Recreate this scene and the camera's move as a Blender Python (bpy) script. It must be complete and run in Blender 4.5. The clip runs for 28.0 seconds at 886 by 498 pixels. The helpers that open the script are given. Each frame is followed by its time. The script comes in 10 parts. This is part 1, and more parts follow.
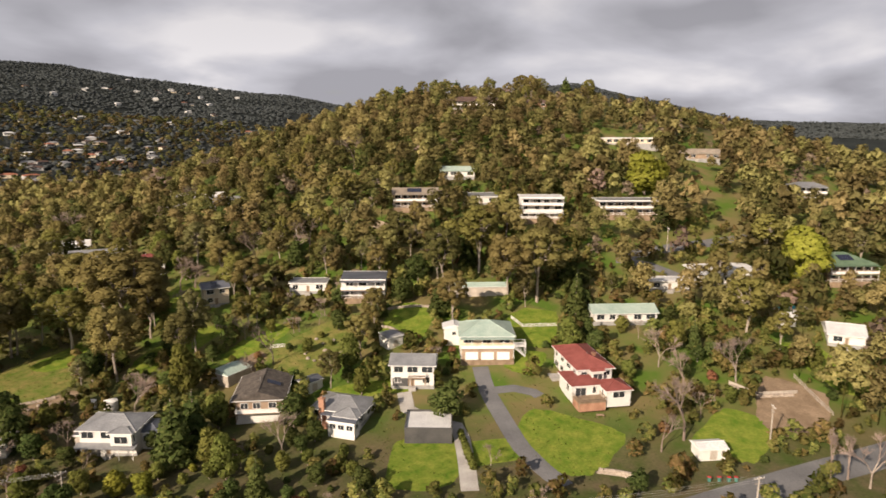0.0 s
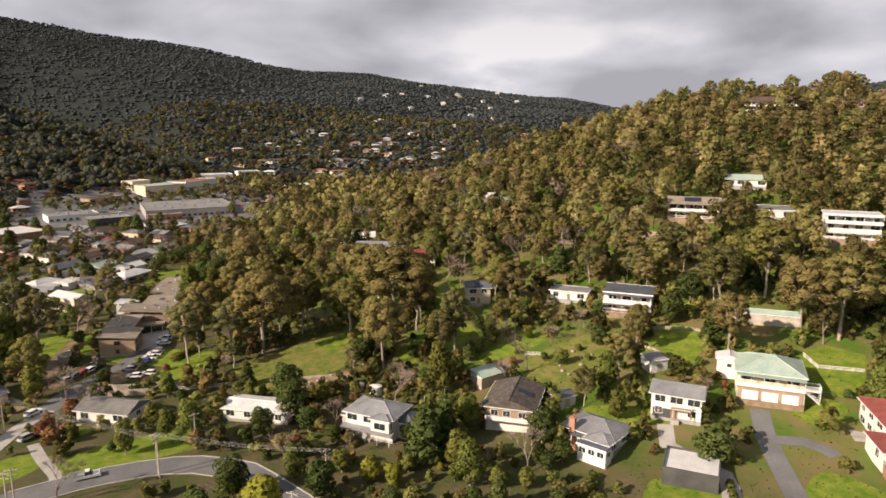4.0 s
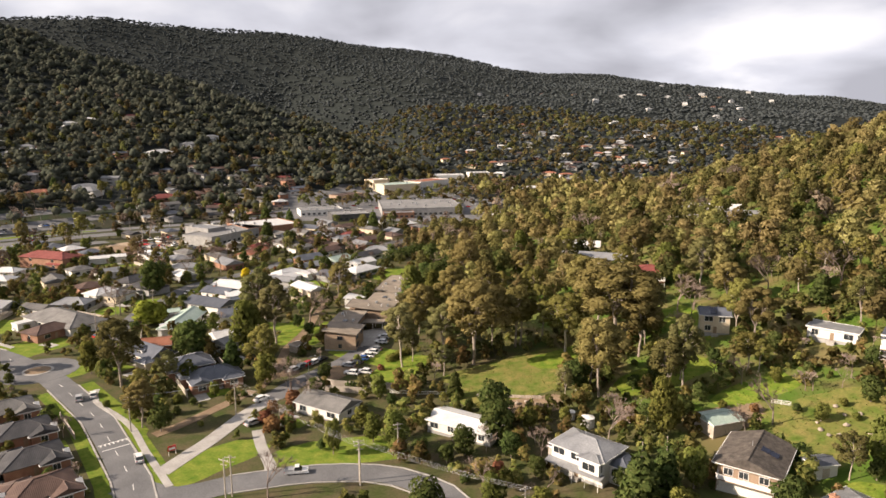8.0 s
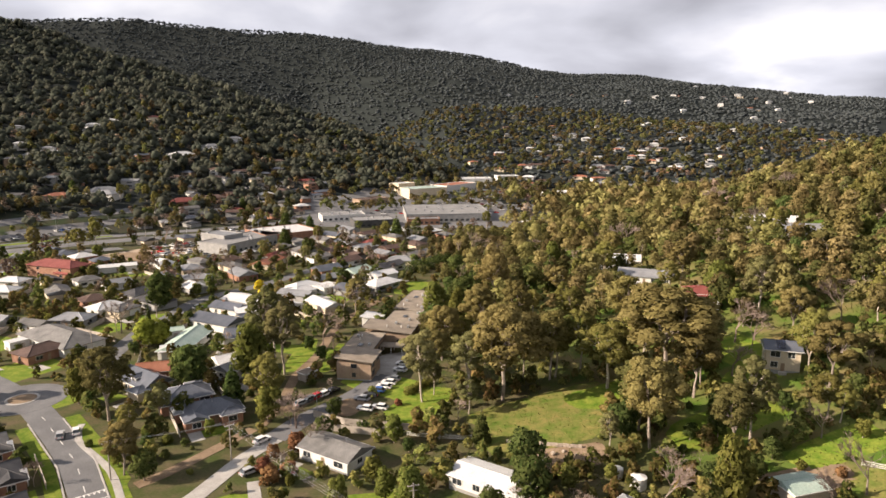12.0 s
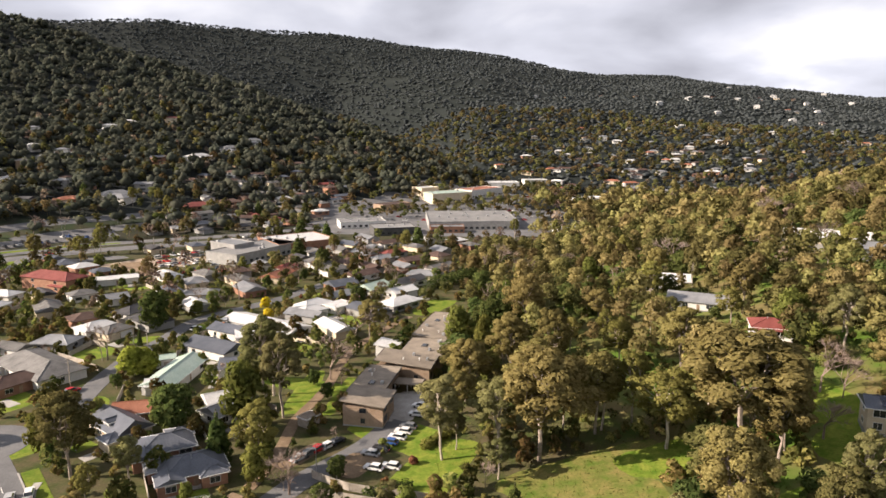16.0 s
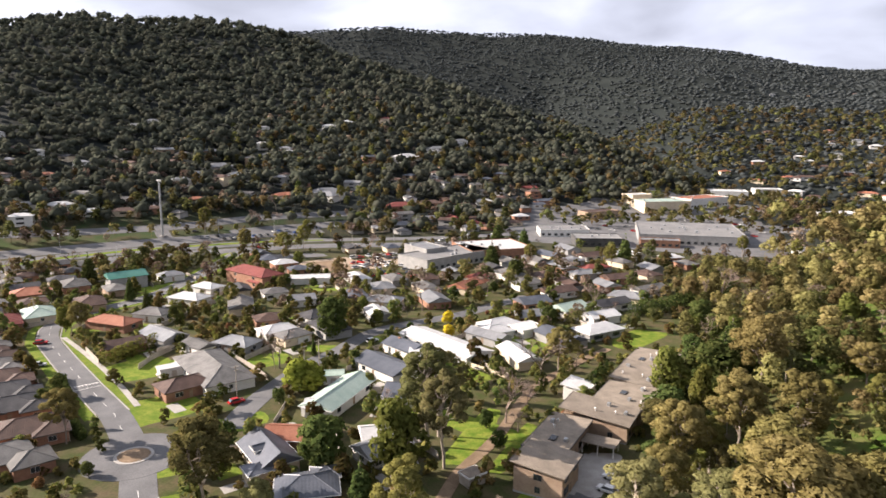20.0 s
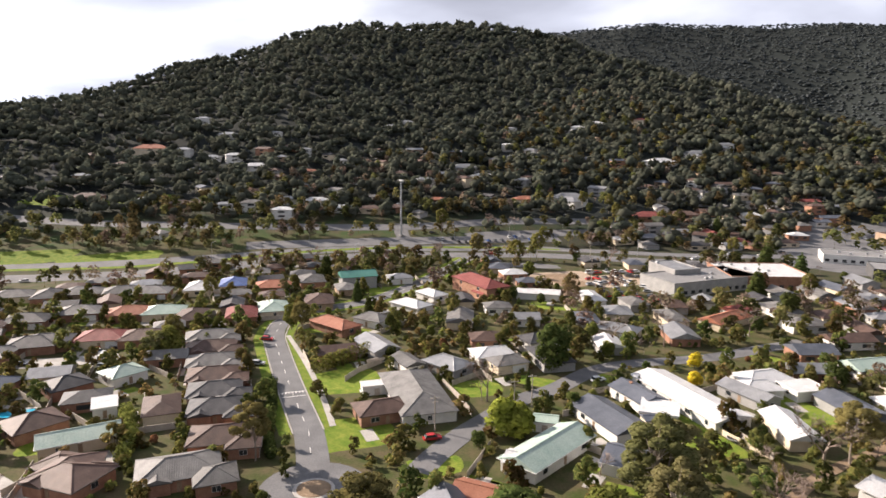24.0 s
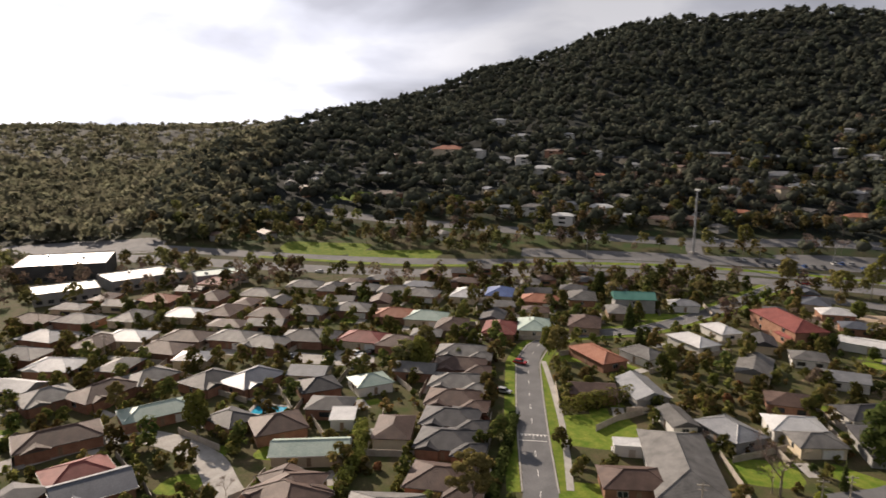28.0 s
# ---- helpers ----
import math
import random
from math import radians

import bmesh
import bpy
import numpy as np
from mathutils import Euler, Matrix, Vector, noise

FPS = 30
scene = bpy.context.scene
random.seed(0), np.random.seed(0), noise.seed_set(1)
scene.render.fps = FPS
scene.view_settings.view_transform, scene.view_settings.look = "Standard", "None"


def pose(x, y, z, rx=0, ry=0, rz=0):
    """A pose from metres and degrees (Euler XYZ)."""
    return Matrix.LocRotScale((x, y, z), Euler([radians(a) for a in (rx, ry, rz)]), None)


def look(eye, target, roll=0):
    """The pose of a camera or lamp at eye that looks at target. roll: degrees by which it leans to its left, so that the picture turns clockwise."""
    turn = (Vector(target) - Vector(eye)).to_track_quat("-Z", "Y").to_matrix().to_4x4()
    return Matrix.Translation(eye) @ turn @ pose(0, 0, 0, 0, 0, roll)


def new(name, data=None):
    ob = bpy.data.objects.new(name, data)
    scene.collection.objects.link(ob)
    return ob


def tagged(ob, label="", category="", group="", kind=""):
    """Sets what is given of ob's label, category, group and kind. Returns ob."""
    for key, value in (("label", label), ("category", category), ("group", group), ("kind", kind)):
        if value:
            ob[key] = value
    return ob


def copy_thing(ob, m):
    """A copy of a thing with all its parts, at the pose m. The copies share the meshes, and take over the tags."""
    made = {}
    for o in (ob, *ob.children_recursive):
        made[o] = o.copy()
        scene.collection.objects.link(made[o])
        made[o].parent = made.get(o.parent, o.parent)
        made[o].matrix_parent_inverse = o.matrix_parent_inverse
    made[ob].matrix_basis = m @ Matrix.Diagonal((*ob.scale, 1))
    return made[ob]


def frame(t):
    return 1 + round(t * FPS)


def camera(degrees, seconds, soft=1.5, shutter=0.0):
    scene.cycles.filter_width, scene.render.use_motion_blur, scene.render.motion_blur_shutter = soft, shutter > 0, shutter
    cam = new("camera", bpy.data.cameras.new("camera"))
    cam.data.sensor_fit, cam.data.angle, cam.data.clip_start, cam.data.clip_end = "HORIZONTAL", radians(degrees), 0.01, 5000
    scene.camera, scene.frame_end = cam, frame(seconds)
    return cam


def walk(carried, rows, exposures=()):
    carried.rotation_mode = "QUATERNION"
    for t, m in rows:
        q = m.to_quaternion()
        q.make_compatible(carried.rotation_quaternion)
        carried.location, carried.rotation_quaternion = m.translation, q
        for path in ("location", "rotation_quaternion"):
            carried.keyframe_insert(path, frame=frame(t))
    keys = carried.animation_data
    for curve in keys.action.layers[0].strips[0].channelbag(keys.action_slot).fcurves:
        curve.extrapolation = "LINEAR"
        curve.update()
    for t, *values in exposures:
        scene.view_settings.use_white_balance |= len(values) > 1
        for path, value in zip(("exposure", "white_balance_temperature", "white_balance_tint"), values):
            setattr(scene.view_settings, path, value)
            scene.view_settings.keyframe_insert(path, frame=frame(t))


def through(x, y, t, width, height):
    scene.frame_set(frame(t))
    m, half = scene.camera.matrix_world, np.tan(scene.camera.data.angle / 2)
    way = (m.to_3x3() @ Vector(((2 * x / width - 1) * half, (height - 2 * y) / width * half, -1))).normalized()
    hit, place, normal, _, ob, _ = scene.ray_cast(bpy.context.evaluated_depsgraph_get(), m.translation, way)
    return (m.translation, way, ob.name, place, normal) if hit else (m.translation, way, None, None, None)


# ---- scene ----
cam = camera(66.267, 28.0, soft=1.6, shutter=0.4)


def at(x, y, z, pitch, roll, yaw):
    return pose(x, y, z, 90 + pitch, 0, yaw) @ pose(0, 0, 0, 0, 0, roll)


PATH = [
    (0.0, at(-5.93, -83.26, 73.81, -10.995, 0.048, -40.875)),
    (0.5, at(-5.48, -82.62, 73.87, -10.986, 0.037, -37.424)),
    (1.0, at(-4.89, -81.99, 73.88, -10.994, 0.088, -34.756)),
    (1.5, at(-4.29, -81.24, 73.87, -10.997, 0.114, -33.487)),
    (2.0, at(-3.74, -80.35, 73.88, -10.981, 0.025, -31.202)),
    (2.5, at(-3.19, -79.42, 73.91, -10.944, 0.085, -26.852)),
    (4.5, at(-0.20, -74.86, 73.64, -10.722, -0.110, -15.388)),
    (5.0, at(0.54, -73.43, 73.57, -10.676, -0.175, -11.721)),
    (5.5, at(1.19, -71.93, 73.59, -10.643, -0.230, -8.419)),
    (6.0, at(1.72, -70.50, 73.75, -10.606, -0.219, -5.768)),
    (6.5, at(2.16, -68.97, 73.97, -10.590, -0.194, -3.090)),
    (7.0, at(2.51, -67.19, 74.12, -10.591, -0.166, -0.770)),
    (7.5, at(2.83, -65.13, 74.18, -10.575, -0.193, 0.877)),
    (8.0, at(3.13, -62.92, 74.23, -10.584, -0.208, 0.969)),
    (8.5, at(3.38, -60.58, 74.32, -10.561, -0.223, 0.989)),
    (9.0, at(3.52, -58.00, 74.43, -10.547, -0.201, 1.006)),
    (9.5, at(3.54, -55.19, 74.56, -10.509, -0.137, 1.828)),
    (10.0, at(3.49, -52.18, 74.69, -10.488, -0.063, 3.056)),
    (10.5, at(3.41, -49.06, 74.80, -10.500, -0.016, 3.209)),
    (11.0, at(3.27, -45.78, 74.89, -10.507, -0.073, 3.246)),
    (11.5, at(3.07, -42.39, 75.02, -10.504, -0.125, 3.239)),
    (13.5, at(2.15, -27.83, 75.34, -10.460, -0.188, 3.341)),
    (14.0, at(1.84, -23.96, 75.36, -10.449, -0.153, 3.358)),
    (14.5, at(1.56, -20.04, 75.38, -10.425, -0.085, 4.897)),
    (15.0, at(1.31, -16.09, 75.44, -10.390, -0.043, 5.317)),
    (15.5, at(1.04, -12.14, 75.57, -10.397, -0.012, 5.336)),
    (16.0, at(0.74, -8.17, 75.69, -10.398, 0.002, 5.335)),
    (16.5, at(0.37, -4.13, 75.71, -10.401, 0.044, 5.303)),
    (17.0, at(0.00, 0.00, 75.60, -10.384, 0.055, 6.001)),
    (17.5, at(-0.25, 4.24, 75.36, -10.357, 0.137, 9.085)),
    (18.0, at(-0.54, 8.66, 75.10, -10.321, 0.066, 11.868)),
    (18.5, at(-1.00, 13.14, 74.83, -10.278, 0.066, 13.833)),
    (19.0, at(-1.60, 17.60, 74.59, -10.259, 0.056, 16.584)),
    (19.5, at(-2.30, 22.03, 74.40, -10.214, 0.155, 19.847)),
    (20.0, at(-3.06, 26.36, 74.26, -10.225, 0.144, 22.819)),
    (20.5, at(-3.91, 30.58, 74.16, -10.196, 0.171, 25.288)),
    (22.5, at(-9.88, 45.74, 73.65, -10.121, 0.262, 29.880)),
    (23.0, at(-11.66, 49.30, 73.68, -10.127, 0.260, 33.046)),
    (23.5, at(-13.54, 52.92, 73.76, -10.157, 0.252, 39.534)),
    (24.0, at(-15.58, 56.66, 73.85, -10.155, 0.344, 43.661)),
    (24.5, at(-17.68, 60.31, 73.94, -10.197, 0.331, 45.857)),
    (25.0, at(-19.80, 63.79, 73.99, -10.210, 0.256, 48.507)),
    (25.5, at(-21.91, 67.07, 74.01, -10.206, 0.180, 51.586)),
    (26.0, at(-24.09, 70.16, 74.00, -10.200, 0.093, 55.471)),
    (26.5, at(-26.41, 73.04, 74.07, -10.187, 0.044, 59.371)),
    (27.0, at(-28.84, 75.72, 74.26, -10.193, 0.094, 61.712)),
    (27.5, at(-31.35, 78.16, 74.53, -10.206, 0.099, 64.367)),
    (28.0, at(-33.89, 80.46, 74.83, -10.238, 0.179, 68.494)),
]
walk(cam, PATH, exposures=[(0.0, 0.60, 6500, 17), (5.0, 0.81, 6450, 17), (8.0, 1.05, 6350, 17), (17.0, 1.18, 6150, 17), (20.0, 1.35, 5900, 18), (23.0, 1.33, 5900, 18), (25.0, 1.01, 6050, 18), (28.0, 0.45, 6250, 17)])
SUN_BEARING, SUN_HEIGHT = 103.0, 27.0     # degrees left of north, degrees above the horizon
sun_way = Vector((-math.sin(radians(SUN_BEARING)) * math.cos(radians(SUN_HEIGHT)),
                  math.cos(radians(SUN_BEARING)) * math.cos(radians(SUN_HEIGHT)), math.sin(radians(SUN_HEIGHT))))

# ---- world, sun ----
world = bpy.data.worlds.new("world")
scene.world = world
world.use_nodes = True
wn, wl = world.node_tree.nodes, world.node_tree.links
wn.clear()


def wnode(kind, operation="", **settings):
    n = wn.new(kind)
    if operation:
        n.operation = operation
    for key, value in settings.items():
        n.inputs[key].default_value = value
    return n


sky = wnode("ShaderNodeTexSky")
sky.sky_type, sky.sun_disc, sky.dust_density = "NISHITA", False, 1.5
sky.sun_elevation, sky.sun_rotation = radians(SUN_HEIGHT), radians(360 - SUN_BEARING)
sky_dim = wnode("ShaderNodeVectorMath", operation="SCALE", Scale=0.10)
wl.new(sky.outputs[0], sky_dim.inputs[0])
# cloud deck: the view direction thrown onto a flat layer overhead
coord = wnode("ShaderNodeTexCoord")
split = wnode("ShaderNodeSeparateXYZ")
wl.new(coord.outputs["Generated"], split.inputs[0])
height = wnode("ShaderNodeMath", operation="ADD")
wl.new(split.outputs[2], height.inputs[0])
height.inputs[1].default_value = 0.28
height_pos = wnode("ShaderNodeMath", operation="MAXIMUM")
wl.new(height.outputs[0], height_pos.inputs[0])
height_pos.inputs[1].default_value = 0.03
deck_x, deck_y = wnode("ShaderNodeMath", operation="DIVIDE"), wnode("ShaderNodeMath", operation="DIVIDE")
for n, axis in ((deck_x, 0), (deck_y, 1)):
    wl.new(split.outputs[axis], n.inputs[0])
    wl.new(height_pos.outputs[0], n.inputs[1])
deck = wnode("ShaderNodeCombineXYZ")
wl.new(deck_x.outputs[0], deck.inputs[0])
wl.new(deck_y.outputs[0], deck.inputs[1])
puffs = wnode("ShaderNodeTexNoise", Scale=1.35, Detail=6.0, Roughness=0.44, Distortion=0.2)
wl.new(deck.outputs[0], puffs.inputs["Vector"])
cloud_tone = wn.new("ShaderNodeValToRGB")
for spot, (at, c) in zip((0, 1), ((0.37, (0.47, 0.48, 0.505, 1)), (0.63, (1.02, 1.02, 1.0, 1)))):
    cloud_tone.color_ramp.elements[spot].position, cloud_tone.color_ramp.elements[spot].color = at, c
mid = cloud_tone.color_ramp.elements.new(0.52)
mid.color = (0.72, 0.735, 0.765, 1)
wl.new(puffs.outputs["Fac"], cloud_tone.inputs[0])
# the veil brightens round the sun
toward = wnode("ShaderNodeVectorMath", operation="DOT_PRODUCT")
wl.new(coord.outputs["Generated"], toward.inputs[0])
toward.inputs[1].default_value = sun_way
glow = wnode("ShaderNodeMapRange")
glow.inputs["From Min"].default_value, glow.inputs["From Max"].default_value = 0.70, 1.0
glow.inputs["To Min"].default_value, glow.inputs["To Max"].default_value = 0.0, 1.0
wl.new(toward.outputs["Value"], glow.inputs["Value"])
glow_sq = wnode("ShaderNodeMath", operation="POWER")
wl.new(glow.outputs[0], glow_sq.inputs[0])
glow_sq.inputs[1].default_value = 1.5
glow_gain = wnode("ShaderNodeMath", operation="MULTIPLY_ADD")
wl.new(glow_sq.outputs[0], glow_gain.inputs[0])
glow_gain.inputs[1].default_value, glow_gain.inputs[2].default_value = 2.3, 0.84
cloud_lit = wnode("ShaderNodeVectorMath", operation="SCALE")
wl.new(cloud_tone.outputs[0], cloud_lit.inputs[0])
# the deck is thicker and darker overhead than over the horizon
thick = wnode("ShaderNodeMapRange")
thick.inputs["From Min"].default_value, thick.inputs["From Max"].default_value = 0.06, 0.42
thick.inputs["To Min"].default_value, thick.inputs["To Max"].default_value = 0.98, 0.52
wl.new(split.outputs[2], thick.inputs["Value"])
lit_thick = wnode("ShaderNodeMath", "MULTIPLY")
wl.new(glow_gain.outputs[0], lit_thick.inputs[0])
wl.new(thick.outputs[0], lit_thick.inputs[1])
wl.new(lit_thick.outputs[0], cloud_lit.inputs["Scale"])
cover = wnode("ShaderNodeTexNoise", Scale=0.55, Detail=5.0, Roughness=0.5)
wl.new(deck.outputs[0], cover.inputs["Vector"])
cover_ramp = wn.new("ShaderNodeValToRGB")
cover_ramp.color_ramp.elements[0].position, cover_ramp.color_ramp.elements[1].position = 0.28, 0.38
wl.new(cover.outputs["Fac"], cover_ramp.inputs[0])
both = wnode("ShaderNodeMixRGB")
wl.new(cover_ramp.outputs[0], both.inputs[0])
wl.new(sky_dim.outputs[0], both.inputs[1])
wl.new(cloud_lit.outputs[0], both.inputs[2])
background = wn.new("ShaderNodeBackground")
background.inputs["Strength"].default_value = 0.64
world_out = wn.new("ShaderNodeOutputWorld")
wl.new(both.outputs[0], background.inputs[0])
wl.new(background.outputs[0], world_out.inputs[0])

lamp = bpy.data.lights.new("sun", "SUN")
lamp.energy, lamp.angle, lamp.color = 5.0, radians(0.6), (1.0, 0.84, 0.63)
sun = new("sun", lamp)
sun.matrix_world = look(sun_way * 500, (0, 0, 0))


# ---- materials ----
def ramp_mix(nt, fac, c1, c2):
    m = nt.nodes.new("ShaderNodeMixRGB")
    m.inputs[1].default_value, m.inputs[2].default_value = (*c1, 1), (*c2, 1)
    nt.links.new(fac, m.inputs[0])
    return m


def sharpen(nt, fac, lo, hi):
    r = nt.nodes.new("ShaderNodeMapRange")
    r.inputs["From Min"].default_value, r.inputs["From Max"].default_value = lo, hi
    nt.links.new(fac, r.inputs["Value"])
    return r.outputs[0]


def material(name, c1, c2, size=2.0, grain=0.12, rough=0.8, bump=0.3, metal=0.0, vary=0.18, spec=0.4, ribs=0.0, space="Object"):
    """A weathered surface: c1 and c2 in patches of size metres, fine grain, a tone of its own for each object; ribs: spacing of pressed ribs."""
    m = bpy.data.materials.new(name)
    m.use_nodes = True
    nt = m.node_tree
    b = nt.nodes["Principled BSDF"]
    tc = nt.nodes.new("ShaderNodeTexCoord")
    if space == "World":
        geo = nt.nodes.new("ShaderNodeNewGeometry")
        where = geo.outputs["Position"]
    else:
        where = tc.outputs["Object"]
    broad = nt.nodes.new("ShaderNodeTexNoise")
    broad.inputs["Scale"].default_value, broad.inputs["Detail"].default_value = 1 / size, 4
    nt.links.new(where, broad.inputs["Vector"])
    mix = ramp_mix(nt, sharpen(nt, broad.outputs["Fac"], 0.3, 0.7), c1, c2)
    fine = nt.nodes.new("ShaderNodeTexNoise")
    fine.inputs["Scale"].default_value, fine.inputs["Detail"].default_value = 1 / grain, 3
    nt.links.new(where, fine.inputs["Vector"])
    speck = nt.nodes.new("ShaderNodeMixRGB")
    speck.blend_type = "MULTIPLY"
    speck.inputs[0].default_value = 0.55
    nt.links.new(mix.outputs[0], speck.inputs[1])
    tone = ramp_mix(nt, sharpen(nt, fine.outputs["Fac"], 0.3, 0.7), (0.62, 0.62, 0.62), (1.25, 1.25, 1.25))
    nt.links.new(tone.outputs[0], speck.inputs[2])
    info = nt.nodes.new("ShaderNodeObjectInfo")
    hsv = nt.nodes.new("ShaderNodeHueSaturation")
    spread = nt.nodes.new("ShaderNodeMapRange")
    spread.inputs["To Min"].default_value, spread.inputs["To Max"].default_value = 1 - vary, 1 + vary
    nt.links.new(info.outputs["Random"], spread.inputs["Value"])
    nt.links.new(spread.outputs[0], hsv.inputs["Value"])
    nt.links.new(speck.outputs[0], hsv.inputs["Color"])
    nt.links.new(hsv.outputs[0], b.inputs["Base Color"])
    b.inputs["Roughness"].default_value, b.inputs["Metallic"].default_value = rough, metal
    b.inputs["Specular IOR Level"].default_value = spec
    if bump:
        bp = nt.nodes.new("ShaderNodeBump")
        bp.inputs["Strength"].default_value, bp.inputs["Distance"].default_value = bump, 0.05
        nt.links.new(fine.outputs["Fac"], bp.inputs["Height"])
        if ribs:
            wave = nt.nodes.new("ShaderNodeTexWave")
            wave.inputs["Scale"].default_value = 0.314 / ribs
            wave.inputs["Distortion"].default_value = 0.4
            nt.links.new(where, wave.inputs["Vector"])
            nt.links.new(wave.outputs["Fac"], bp.inputs["Height"])
        nt.links.new(bp.outputs[0], b.inputs["Normal"])
    return m


def leaf_material(name, c1, c2, through=0.32, tint=False, vary=0.22, fine=5.0, hue_span=0.02, dapple_by=0.3):
    """Foliage: two greens leaf by leaf, a tone of its own for each plant, some light passing through."""
    m = bpy.data.materials.new(name)
    m.use_nodes = True
    nt = m.node_tree
    nt.nodes.remove(nt.nodes["Principled BSDF"])
    geo = nt.nodes.new("ShaderNodeNewGeometry")
    mix = ramp_mix(nt, geo.outputs["Random Per Island"], c1, c2)
    if tint:
        at = nt.nodes.new("ShaderNodeAttribute")
        at.attribute_name = "tint"
        own = at.outputs["Fac"]
    else:
        own = nt.nodes.new("ShaderNodeObjectInfo").outputs["Random"]
    hsv = nt.nodes.new("ShaderNodeHueSaturation")
    hue, val = nt.nodes.new("ShaderNodeMapRange"), nt.nodes.new("ShaderNodeMapRange")
    hue.inputs["To Min"].default_value, hue.inputs["To Max"].default_value = 0.5 - hue_span, 0.5 + hue_span * 0.9
    val.inputs["To Min"].default_value, val.inputs["To Max"].default_value = 1 - vary, 1 + vary
    shuffle = nt.nodes.new("ShaderNodeMath")
    shuffle.operation = "FRACT"
    seven = nt.nodes.new("ShaderNodeMath")
    seven.operation = "MULTIPLY"
    seven.inputs[1].default_value = 7.31
    nt.links.new(own, seven.inputs[0])
    nt.links.new(seven.outputs[0], shuffle.inputs[0])
    nt.links.new(own, hue.inputs["Value"])
    nt.links.new(shuffle.outputs[0], val.inputs["Value"])
    nt.links.new(hue.outputs[0], hsv.inputs["Hue"])
    nt.links.new(val.outputs[0], hsv.inputs["Value"])
    nt.links.new(mix.outputs[0], hsv.inputs["Color"])
    # dark gaps and bright glints between leaves, painted into the colour as noise
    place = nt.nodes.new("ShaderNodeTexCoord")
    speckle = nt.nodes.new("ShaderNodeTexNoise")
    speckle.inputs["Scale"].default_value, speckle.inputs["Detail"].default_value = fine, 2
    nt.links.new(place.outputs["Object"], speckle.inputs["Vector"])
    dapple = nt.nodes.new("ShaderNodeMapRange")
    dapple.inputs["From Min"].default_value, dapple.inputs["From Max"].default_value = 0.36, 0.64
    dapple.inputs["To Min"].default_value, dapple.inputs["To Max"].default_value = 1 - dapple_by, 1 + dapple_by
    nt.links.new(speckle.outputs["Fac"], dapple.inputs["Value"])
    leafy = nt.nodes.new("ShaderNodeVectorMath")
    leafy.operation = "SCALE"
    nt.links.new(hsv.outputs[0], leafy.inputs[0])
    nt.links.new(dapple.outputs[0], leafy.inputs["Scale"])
    dif, tra, sh = nt.nodes.new("ShaderNodeBsdfDiffuse"), nt.nodes.new("ShaderNodeBsdfTranslucent"), nt.nodes.new("ShaderNodeMixShader")
    sh.inputs[0].default_value = through
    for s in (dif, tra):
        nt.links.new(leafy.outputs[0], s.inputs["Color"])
    nt.links.new(dif.outputs[0], sh.inputs[1])
    nt.links.new(tra.outputs[0], sh.inputs[2])
    nt.links.new(sh.outputs[0], nt.nodes["Material Output"].inputs["Surface"])
    return m


